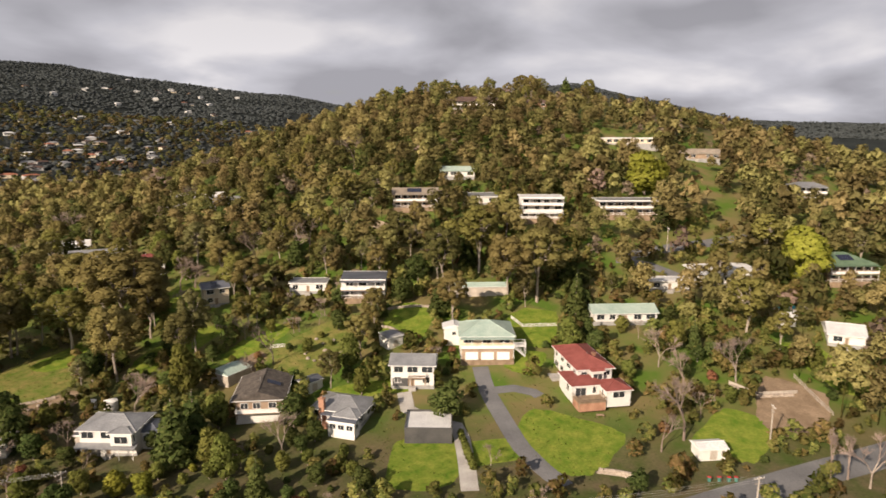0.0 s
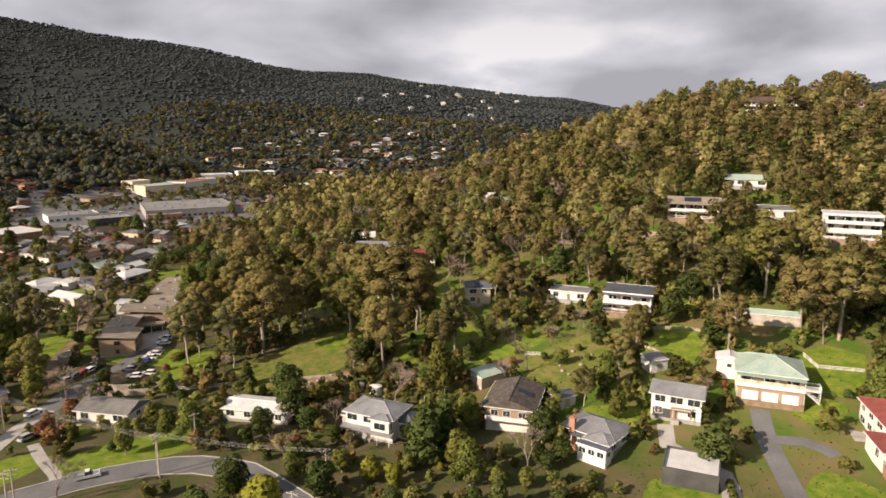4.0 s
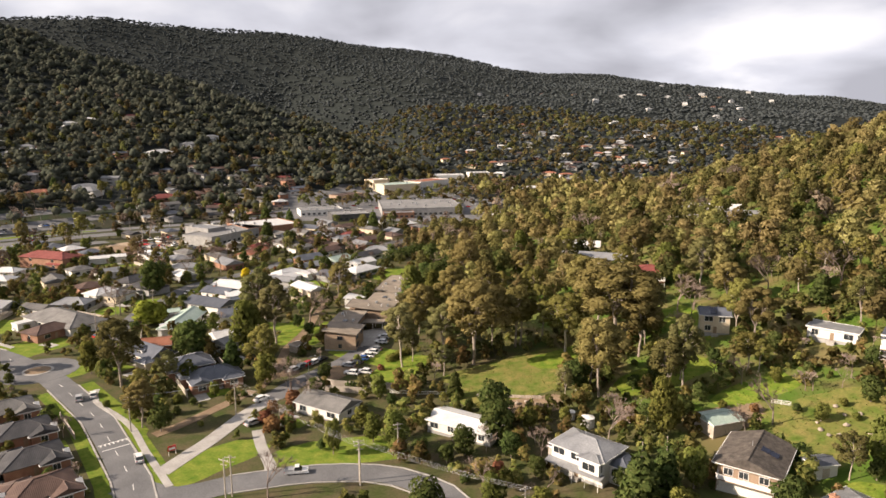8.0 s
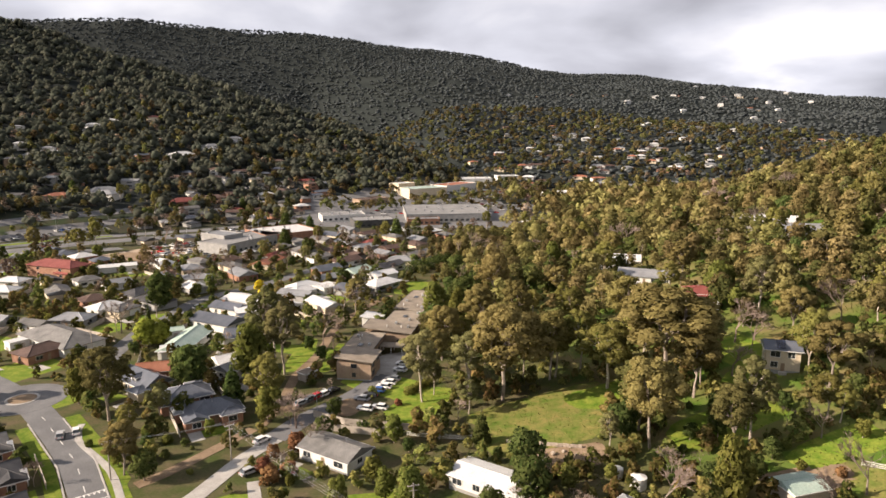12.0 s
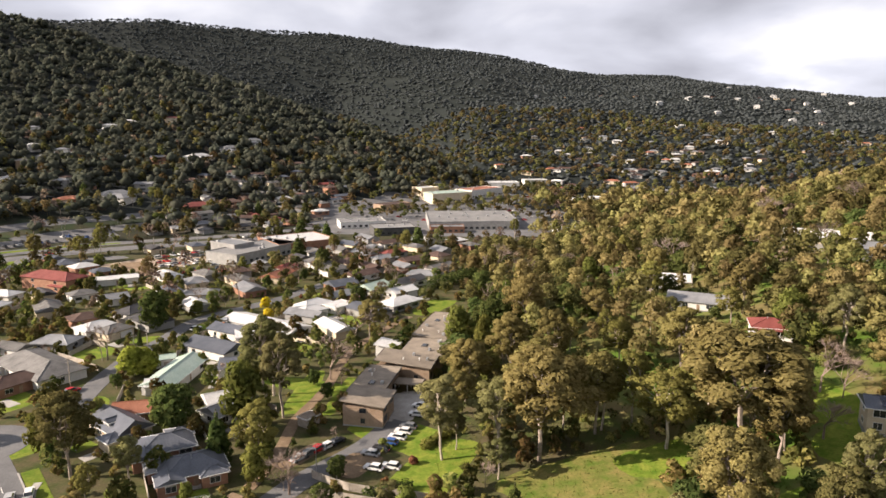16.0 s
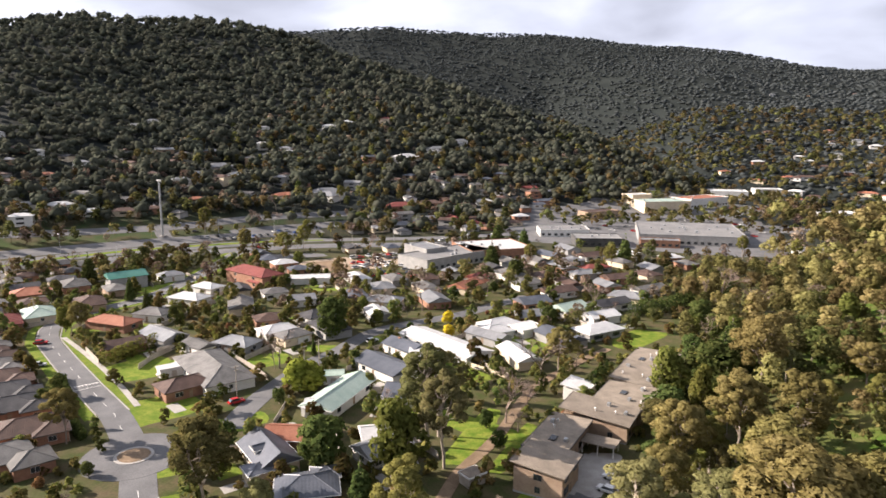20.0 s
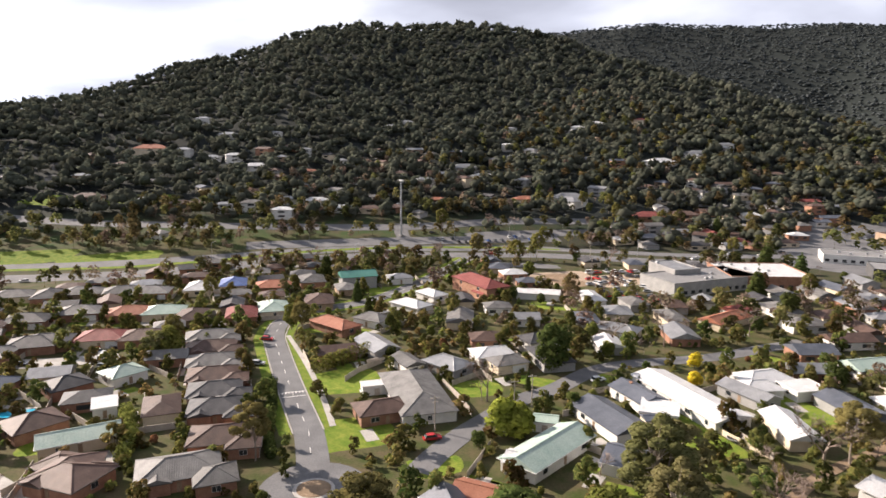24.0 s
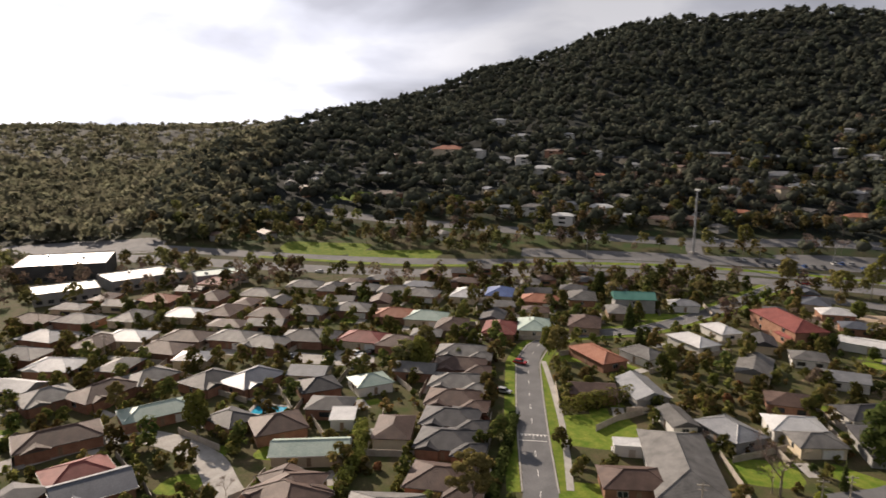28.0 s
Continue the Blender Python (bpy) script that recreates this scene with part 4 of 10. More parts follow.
def roof_parts(parent, w, d, z, x, y, turn, kind, mat, rise=None, over=0.55, gutter="trim"):
    at = pose(x, y, z, 0, 0, turn)
    if kind in ("flat", "skillion"):
        t = 0.0 if kind == "flat" else 0.09
        W, D = w / 2 + over * 0.7, d / 2 + over * 0.7
        lo, hi = [], []
        for px, py in ((-W, -D), (W, -D), (W, D), (-W, D)):
            lo.append((px, py, (py + D) * t - 0.05)), hi.append((px, py, (py + D) * t + 0.2))
        r = part("roof", Geo().solid(lo, hi), M[mat], parent, at=at)
        for sx, sy, lx, ly in ((0, -1, 2 * W, 0.1), (0, 1, 2 * W, 0.1), (-1, 0, 0.1, 2 * D), (1, 0, 0.1, 2 * D)):
            if kind == "flat" or sx == 0:
                g = Geo().box(sx * (W + 0.03), sy * (D + 0.03), (sy * D + D) * t - 0.08, lx + 0.06 if sy else 0.1, ly + 0.02 if sy else 2 * D - 0.1, 0.34)
                part("fascia", g, M[gutter], r)
        return r
    rise = rise if rise is not None else min(w, d) * 0.5 * 0.42
    g, c, e0, e1 = hip_roof(w, d, rise, over, kind)
    g.tube(e0, e1, 0.13, 0.13, 5)
    if kind == "hip":
        for q in c:
            e = e0 if (Vector(q) - Vector(e0)).length < (Vector(q) - Vector(e1)).length else e1
            g.tube(q, e, 0.11, 0.11, 4)
    r = part("roof", g, M[mat], parent, at=at)
    if parent.location.xy.length > 215:
        return r
    gut, W, D = Geo(), w / 2 + over, d / 2 + over
    for z0 in (-0.2, -0.05):
        for e in (0.0, 0.12):
            gut.v += [(-W - e, -D - e, z0), (W + e, -D - e, z0), (W + e, D + e, z0), (-W - e, D + e, z0)]
    for k in range(4):
        m = (k + 1) % 4
        gut.f += [(4 + k, 4 + m, 12 + m, 12 + k), (8 + k, 8 + m, m, k), (12 + k, 12 + m, 8 + m, 8 + k), (k, m, 4 + m, 4 + k)]
    part("gutter", gut, M[gutter], r)
    if kind == "gable":
        for sx in (-1, 1):
            tri = Geo().solid([(sx * (w / 2 - 0.08), -d / 2, -0.1), (sx * (w / 2 - 0.08), d / 2, -0.1), (sx * (w / 2 - 0.08), 0, rise * (d / 2) / D)],
                              [(sx * (w / 2 - 0.01), -d / 2, -0.1), (sx * (w / 2 - 0.01), d / 2, -0.1), (sx * (w / 2 - 0.01), 0, rise * (d / 2) / D)])
            part("gable", tri, M["trim"], r)
    return r


def house(x, y, turn, w, d, wall="brick_wall", roof="tile_brown", kind="hip", floors=1, label="", name="house", wing=None, rise=None, chimney=None,
          garage=False, windows=2, trim="trim", solar=0, veranda=None, z=None, over=0.55, storey=2.75, group="", fine=False, awning=False):
    """A house with walls, roof, windows, door. wing: (dx, dy, w, d) of a lower block that joins it; veranda: side of a porch (-1 front, 1 back)."""
    words = {"tile_brown": "brown tiled", "tile_dark": "charcoal tiled", "tile_grey": "grey tiled", "tile_red": "red tiled", "tile_orange": "terracotta tiled",
             "roof_white": "white metal", "roof_grey": "grey metal", "roof_slate": "slate-blue metal", "roof_green": "pale green metal", "roof_jade": "dark green metal", "roof_moss": "moss green metal",
             "roof_blue": "blue metal", "roof_tan": "flat tan"}
    walls = {"brick_wall": "red-brown brick", "tan_brick": "tan brick", "white_wall": "white painted", "cream_wall": "cream rendered", "grey_wall": "grey rendered",
             "dark_wall": "dark clad", "timber": "brown timber", "grey_timber": "weathered timber"}
    label = label or "%s %s house with a %s %s roof" % ("tall" if floors > 1 else "low", walls[wall], words[roof], {"hip": "hip", "gable": "gable", "flat": "flat", "skillion": "sloping"}[kind] if "flat" not in words[roof] else "sheet")
    c, s = math.cos(radians(turn)), math.sin(radians(turn))
    lows = [gz(x + px * c - py * s, y + px * s + py * c) for px in (-w / 2, 0, w / 2) for py in (-d / 2, 0, d / 2)]
    z = (sum(lows) / len(lows) + 0.15) if z is None else z
    sink = z - min(lows) + 0.4
    ob = thing(name, label, "house", pose(x, y, z, 0, 0, turn), group)
    TAKEN.append((x, y, 0.5 * math.hypot(w, d) * 0.85))
    top = floors * storey
    part("wall", Geo().box(0, 0, -sink, w, d, sink + top), M[wall], ob)
    if fine:
        part("plinth", Geo().box(0, 0, -sink, w + 0.08, d + 0.08, sink + 0.25), M["grey_wall"], ob)
    edge = "dark_trim" if (roof.startswith("tile") and not fine) or name == "flats" else "trim"
    r = roof_parts(ob, w, d, top + 0.12, 0, 0, 0, kind, roof, rise, over, edge)
    rr = random.Random(int(x * 7 + y * 13))

    def hidden(nx, ny):
        """A far house's blind back walls."""
        return (not fine or math.hypot(x, y) > 190) and math.hypot(x, y) > 110 and (nx * x + ny * y) / math.hypot(x, y) > 0.35

    for level in range(floors):
        zz = level * storey + 0.85
        for side in (-1, 1):
            if hidden(s * side * -1, c * side):
                continue
            n = max(1, int(w / (3.6 if fine else 6.5 if math.hypot(x, y) < 260 else 11)))
            for k in range(n):
                px = -w / 2 + w * (k + 0.5) / n + rr.uniform(-0.3, 0.3)
                if level == 0 and side == -1 and k == n // 2:
                    continue
                window(ob, px, side * (d / 2 + 0.02), zz, rr.choice((1.8, 2.4, 2.8) if fine else (1.2, 1.8, 2.2)), 1.65 if fine else 1.35, 0 if side < 0 else 180, trim, fine)
        for side in (-1, 1):
            m = 0 if hidden(c * side, s * side) else max(1, int(d / (5.5 if fine else 9)))
            for k in range(m):
                window(ob, side * (w / 2 + 0.02), -d / 2 + d * (k + 0.5) / m, zz, rr.choice((1.2, 1.8)), 1.35, 90 * side, trim, fine)
    door = part("door", shared("door", lambda: Geo().box(0, 0, 0, 0.95, 0.1, 2.05).mesh("door", M["timber"])), None, ob, at=pose(0, -d / 2 - 0.03, 0.05))
    if fine:
        part("step", Geo().box(0, -d / 2 - 0.6, -sink, 1.8, 1.1, sink + 0.02), M["concrete"], ob)
    if garage:
        part("garage_door", shared("garage", lambda: Geo().box(0, 0, 0, 4.8, 0.1, 2.15).mesh("garage_door", M["trim"])), None, ob, at=pose(w / 2 - 3.2, -d / 2 - 0.04, 0.0))
    if wing:
        dx, dy, ww, wd = wing
        part("wing_wall", Geo().box(dx, dy, -sink, ww, wd, sink + storey - 0.02), M[wall], ob)
        roof_parts(ob, ww, wd, storey + 0.08, dx, dy, 0, "hip" if kind != "flat" else "flat", roof, None, over - 0.06, edge)
        for side in (-1, 1):
            if fine:
                window(ob, dx - ww * 0.28, dy + side * (wd / 2 + 0.02), 0.6, 2.2, 1.7, 0 if side < 0 else 180, trim, fine)
            window(ob, dx + (ww * 0.22 if fine else 0), dy + side * (wd / 2 + 0.02), 0.6 if fine else 0.85, 2.4 if fine else 1.8, 1.7 if fine else 1.35, 0 if side < 0 else 180, trim, fine)
            window(ob, dx + side * (ww / 2 + 0.02), dy, 0.85, 1.2, 1.35, 90 * side, trim, fine)
    if group == "brick estate houses" and math.hypot(x, y) < 285 and w >= 13:
        wing_of(ob, -w * 0.26, -d * 0.36, 4.4, 5.0, 0, storey - 0.06, wall, roof, "gable", 90, over=0.4, edge=edge)
        if rr.random() < 0.6:
            wing_of(ob, w * 0.2, d * 0.34, 6.0, 5.4, 0, storey - 0.09, wall, roof, "hip", 0, over=0.42, edge=edge)
    if chimney:
        cx, cy = chimney
        ch = part("chimney", Geo().box(cx, cy, -0.3, 0.9, 0.7, top + 2.2).box(cx, cy, top + 1.9, 1.05, 0.85, 0.18), M["brick_wall"], ob)
    if solar:
        pan = shared("panel", lambda: Geo().box(0, 0, 0, 0.98, 1.62, 0.05).mesh("solar_panel", M["solar"]))
        slope = math.degrees(math.atan2(rise if rise is not None else min(w, d) * 0.21, min(w, d) / 2 + over)) if kind in ("hip", "gable") else 0
        back = solar < 0
        for k in range(abs(solar)):
            col, row = k // 2, k % 2
            py = -(d / 4) + (row - 0.5) * 1.62
            pz = top + 0.22 + (d / 2 + over + py) * math.tan(radians(slope)) if kind in ("hip", "gable") else top + 0.4
            base = pose(0, 0, 0, 0, 0, 180 if back else 0)
            part("solar_panel", pan, None, r, at=base @ pose((col - abs(solar) / 4) * 1.02, py, pz - top - 0.12 + 0.08, slope))
    if veranda:
        yy = veranda * (d / 2 + 1.3)
        part("veranda_roof", Geo().solid([(-w / 2, veranda * d / 2, 2.55), (w / 2, veranda * d / 2, 2.55), (w / 2, veranda * (d / 2 + 2.4), 2.2), (-w / 2, veranda * (d / 2 + 2.4), 2.2)][::(1 if veranda < 0 else -1)][::-1],
                                         [(-w / 2, veranda * d / 2, 2.68), (w / 2, veranda * d / 2, 2.68), (w / 2, veranda * (d / 2 + 2.4), 2.33), (-w / 2, veranda * (d / 2 + 2.4), 2.33)][::(1 if veranda < 0 else -1)][::-1]), M[roof], ob)
        part("deck", Geo().box(0, yy, -sink, w, 2.5, sink + 0.05), M["timber"], ob)
        n = max(3, int(w / 2.8))
        for k in range(n + 1):
            part("post", shared("post", lambda: Geo().box(0, 0, 0, 0.12, 0.12, 2.25).mesh("post", M["trim"])), None, ob, at=pose(-w / 2 + 0.1 + (w - 0.2) * k / n, veranda * (d / 2 + 2.3), 0.05))
        part("railing", Geo().box(0, veranda * (d / 2 + 2.35), 0.95, w, 0.07, 0.09).box(0, veranda * (d / 2 + 2.35), 0.2, w, 0.05, 0.07), M["trim"], ob)
        if floors > 1:
            hi = (floors - 1) * storey
            part("balcony", Geo().box(0, yy, hi - 0.2, w, 2.5, 0.2), M["timber"], ob)
            part("balustrade", Geo().box(0, veranda * (d / 2 + 2.45), hi + 0.9, w, 0.07, 0.09).box(0, veranda * (d / 2 + 2.45), hi + 0.05, w, 0.04, 0.8), M["trim"], ob)
            part("balcony_roof", Geo().box(0, veranda * (d / 2 + 1.35), hi + storey - 0.12, w + 0.3, 2.8, 0.12), M[roof], ob)
            for k in range(n + 1):
                part("post", kept["post"], None, ob, at=pose(-w / 2 + 0.1 + (w - 0.2) * k / n, veranda * (d / 2 + 2.3), hi + 0.1))
    if awning:
        part("awning", Geo().solid([(w / 2 + 0.6, -d / 2, storey - 0.25), (-w / 2 - 0.6, -d / 2, storey - 0.25), (-w / 2 - 0.6, -d / 2 - 1.9, storey - 0.75), (w / 2 + 0.6, -d / 2 - 1.9, storey - 0.75)],
                                   [(w / 2 + 0.6, -d / 2, storey - 0.1), (-w / 2 - 0.6, -d / 2, storey - 0.1), (-w / 2 - 0.6, -d / 2 - 1.9, storey - 0.6), (w / 2 + 0.6, -d / 2 - 1.9, storey - 0.6)]), M["roof_grey"], ob, "grey metal awning")
        for k in range(5):
            part("post", shared("awning_post", lambda: Geo().box(0, 0, -1.5, 0.12, 0.12, 3.6).mesh("post", M["trim"])), None, ob, at=pose(-w / 2 + w * k / 4, -d / 2 - 1.75, 0))
    # small roof fittings: a vent pipe and an aerial
    if fine and kind in ("hip", "gable"):
        hx, hy = rr.uniform(-w / 5, w / 5), rr.uniform(-d / 8, d / 8)
        part("vent_pipe", Geo().tube((hx, hy, top), (hx, hy, top + min(w, d) * 0.21 + 0.6), 0.06, 0.06, 6), M["steel"], ob)
    return ob


def wing_of(ob, dx, dy, w, d, z0, h, wall, roof, kind, turn=0, rise=None, over=0.4, windows=(), edge="trim", name="wing_wall"):
    """A block joined to a house: walls from z0 up by h, a roof of its own, windows given as (side, offset, sill, width, height)."""
    part(name, Geo().box(0, 0, z0 - (1.5 if z0 == 0 else 0), w, d, h + (1.5 if z0 == 0 else 0)), M[wall], ob, at=pose(dx, dy, 0, 0, 0, turn))
    roof_parts(ob, w, d, z0 + h + 0.1, dx, dy, turn, kind, roof, rise, over, edge)
    for side, off, sill, ww, wh in windows:
        nx, ny, a = {"s": (0, -1, 0), "n": (0, 1, 180), "e": (1, 0, 90), "w": (-1, 0, -90)}[side]
        lx, ly = (off, ny * (d / 2 + 0.02)) if ny else (nx * (w / 2 + 0.02), off)
        q = pose(dx, dy, 0, 0, 0, turn) @ Vector((lx, ly, z0 + sill))
        window(ob, q.x, q.y, q.z, ww, wh, turn + a, "trim", True)


def deck_of(ob, x0, x1, y0, y1, z, mat="timber", rail="trim", below=2.0, open_side=""):
    """A raised deck with posts and rails on its free sides."""
    part("deck", Geo().box((x0 + x1) / 2, (y0 + y1) / 2, z - 0.2, x1 - x0, y1 - y0, 0.2), M[mat], ob)
    rails = Geo()
    for side, cx, cy, sx, sy in (("s", (x0 + x1) / 2, y0 + 0.05, x1 - x0, 0.07), ("n", (x0 + x1) / 2, y1 - 0.05, x1 - x0, 0.07), ("w", x0 + 0.05, (y0 + y1) / 2, 0.07, y1 - y0), ("e", x1 - 0.05, (y0 + y1) / 2, 0.07, y1 - y0)):
        if side in open_side:
            continue
        rails.box(cx, cy, z + 0.92, sx, sy, 0.09).box(cx, cy, z + 0.12, sx, sy, 0.06)
        n = max(2, int(max(sx, sy) / 0.45))
        for k in range(n + 1):
            t = k / n - 0.5
            rails.box(cx + (sx - 0.07) * t, cy + (sy - 0.07) * t, z, 0.06, 0.06, 0.94)
    part("railing", rails, M[rail], ob)
    for cx in (x0 + 0.15, x1 - 0.15):
        for cy in (y0 + 0.15, y1 - 0.15):
            part("deck_post", Geo().box(cx, cy, z - below - 0.2, 0.16, 0.16, below), M[mat], ob)


def far_house(x, y, turn, w, d, wall, roof, kind="hip", floors=1, where="on the wooded far slope", group="houses on the far slopes"):
    """A house seen small, on a far slope or in the town: walls, roof, a few windows."""
    walls = {"white_wall": "white", "cream_wall": "cream", "grey_wall": "grey", "brick_wall": "red brick", "tan_brick": "tan brick", "timber": "timber"}
    roofs = {"roof_white": "pale", "roof_grey": "grey", "tile_red": "red", "tile_brown": "brown", "tile_grey": "grey tiled", "roof_green": "green", "tile_orange": "terracotta", "tile_dark": "dark", "roof_slate": "slate-blue"}
    if math.hypot(x, y) > 760:
        TAKEN.append((x, y, 0.55 * w))
        return FAR_ROWS.append((x, y, turn, w, d, wall, roof, kind, floors))
    z = gz(x, y)
    low = min(gz(x + a, y + b) for a in (-w / 2, w / 2) for b in (-w / 2, w / 2))
    ob = thing("house", "%s house, %s roof, %s" % (walls.get(wall, "small"), roofs.get(roof, "metal"), where), "house", pose(x, y, z, 0, 0, turn), group)
    TAKEN.append((x, y, 0.55 * w))
    h = 2.9 * floors
    part("wall", Geo().box(0, 0, low - z - 0.5, w, d, h + z - low + 0.5), M[wall], ob)
    g, *_ = hip_roof(w, d, min(w, d) * 0.2, 0.5, kind)
    part("roof", g, M[roof], ob, at=pose(0, 0, h + 0.12))
    for level in range(floors):
        part("window", shared("far_window", lambda: Geo().box(0, 0, 0, 4.2, 0.08, 1.3).mesh("window", M["glass"])), None, ob, at=pose(0, -d / 2 - 0.03, 0.9 + 2.9 * level))
    return ob


FAR_ROWS = []


def house_mass(name, rows, label):
    """Houses beyond counting, as one object: walls, roofs and windows of each."""
    heaps = {}
    for x, y, turn, w, d, wall, roof, kind, floors in rows:
        z, low = gz(x, y), min(gz(x + a, y + b) for a in (-w / 2, w / 2) for b in (-w / 2, w / 2))
        h = 2.9 * floors
        at = pose(x, y, z, 0, 0, turn)
        g, *_ = hip_roof(w, d, min(w, d) * 0.2, 0.5, kind)
        for mat, piece, lift in ((wall, Geo().box(0, 0, low - z - 0.5, w, d, h + z - low + 0.5), 0), (roof, g, h + 0.12),
                                 ("glass", Geo().box(-w / 4, -d / 2 - 0.03, 0.9, w / 4, 0.08, 1.3).box(w / 4, -d / 2 - 0.03, 0.9, w / 5, 0.08, 1.3).box(w / 2 + 0.03, 0, 0.9, 0.08, 1.6, 1.3), 0)):
            v, f = heaps.setdefault(mat, ([], []))
            n = len(v)
            v.extend(tuple(at @ (Vector(p) + Vector((0, 0, lift)))) for p in piece.v)
            f.extend(tuple(i + n for i in q) for q in piece.f)
    v, f, index = [], [], []
    for k, (mat, (hv, hf)) in enumerate(heaps.items()):
        f.extend(tuple(i + len(v) for i in q) for q in hf)
        v.extend(hv)
        index.extend([k] * len(hf))
    me = bpy.data.meshes.new(name)
    me.from_pydata(v, [], f)
    for mat in heaps:
        me.materials.append(M[mat])
    me.polygons.foreach_set("material_index", index)
    return tagged(new(name, me), label, "houses", kind="stuff")


def block(x, y, turn, w, d, h, wall, roof, label, name="commercial_building", windows=True, parapet=True, units=0):
    """A flat-roofed shop, school or works building with parapet, roof plant and a window band."""
    z = gz(x, y)
    ob = thing(name, label, "building", pose(x, y, z, 0, 0, turn))
    TAKEN.append((x, y, 0.5 * math.hypot(w, d) * 0.9))
    part("wall", Geo().box(0, 0, -1.5, w, d, h + 1.5), M[wall], ob)
    part("roof", Geo().box(0, 0, h + 0.004, w - 0.3, d - 0.3, 0.1), M[roof], ob)
    if parapet:
        g = Geo()
        for sy in (-1, 1):
            g.box(0, sy * (d / 2 - 0.1), h, w + 0.1, 0.3, 0.5)
        for sx in (-1, 1):
            g.box(sx * (w / 2 - 0.1), 0, h, 0.3, d - 0.5, 0.5)
        part("parapet", g, M[wall], ob)
    if windows:
        n = max(2, int(w / 4))
        for k in range(n):
            for side in (-1, 1):
                window(ob, -w / 2 + w * (k + 0.5) / n, side * (d / 2 + 0.02), 0.9, 2.2, 1.6, 0 if side < 0 else 180, "dark_trim")
    rr = random.Random(int(x + y * 3))
    for k in range(units):
        part("roof_unit", shared("roof_unit", lambda: Geo().box(0, 0, 0, 1.5, 1.2, 0.9).box(0, 0, 0.9, 1.2, 0.9, 0.15).mesh("roof_unit", M["steel"])), None, ob,
             at=pose(rr.uniform(-w * 0.4, w * 0.4), rr.uniform(-d * 0.4, d * 0.4), h + 0.08, 0, 0, rr.choice((0, 90))))
    return ob


def shed(x, y, turn, w, d, h, wall, roof, label, kind="gable", name="shed", z=None):
    z = gz(x, y) if z is None else z
    ob = thing(name, label, "shed", pose(x, y, z, 0, 0, turn))
    TAKEN.append((x, y, 0.5 * math.hypot(w, d)))
    part("wall", Geo().box(0, 0, -0.8, w, d, h + 0.8), M[wall], ob)
    roof_parts(ob, w, d, h + 0.1, 0, 0, 0, kind, roof, min(w, d) * 0.16, 0.2)
    part("door", shared("shed_door", lambda: Geo().box(0, 0, 0, 1.5, 0.08, 1.95).mesh("door", M["grey_timber"])), None, ob, at=pose(0, -d / 2 - 0.03, 0))
    return ob


# ---- vehicles ----
def car_meshes(kind, paint, far=False):
    def body():
        g = Geo()
        L, Wd = (4.5, 1.78) if kind == "car" else (5.1, 1.9)
        prof = [(-L / 2, 0.35), (-L / 2 + 0.05, 0.75), (-L * 0.28, 0.92), (L * 0.47, 0.86), (L / 2, 0.62), (L / 2, 0.32)] if kind != "van" else [(-L / 2, 0.35), (-L / 2, 1.0), (L * 0.30, 1.05), (L / 2, 0.85), (L / 2, 0.32)]
        g.solid([(a, -Wd / 2, b) for a, b in prof], [(a, Wd / 2, b) for a, b in prof])
        if far:
            a, b, z = {"car": (-1.45, 0.45, 1.45), "ute": (-0.35, 0.55, 1.65), "van": (-2.35, 1.05, 1.95)}[kind]
            g.box((a + b) / 2, 0, z, b - a + 0.06, 1.38, 0.06)
        return g.mesh("body", M[paint])

    def cabin():
        if kind == "ute":
            lo, hi = (-0.55, 1.15), (-0.35, 0.55)
        elif kind == "van":
            lo, hi = (-2.45, 1.75), (-2.35, 1.05)
        else:
            lo, hi = (-1.95, 1.15), (-1.45, 0.45)
        top = {"car": 1.45, "ute": 1.65, "van": 1.95}[kind]
        g = Geo()
        g.solid([(lo[0], -0.84, 0.88), (lo[1], -0.84, 0.88), (lo[1], 0.84, 0.88), (lo[0], 0.84, 0.88)], [(hi[0], -0.66, top), (hi[1], -0.66, top), (hi[1], 0.66, top), (hi[0], 0.66, top)])
        return g.mesh("cabin_glass", M["glass"])

    def top():
        a, b, z = {"car": (-1.45, 0.45, 1.45), "ute": (-0.35, 0.55, 1.65), "van": (-2.35, 1.05, 1.95)}[kind]
        return Geo().box((a + b) / 2, 0, z, b - a + 0.06, 1.38, 0.06).mesh("roof", M[paint])

    return shared((kind, paint, "b", far), body), shared((kind, "c"), cabin), shared((kind, paint, "t"), top)


WORDS = {"car_white": "white", "car_silver": "silver", "car_black": "black", "car_red": "red", "car_blue": "blue", "car_grey": "dark grey"}


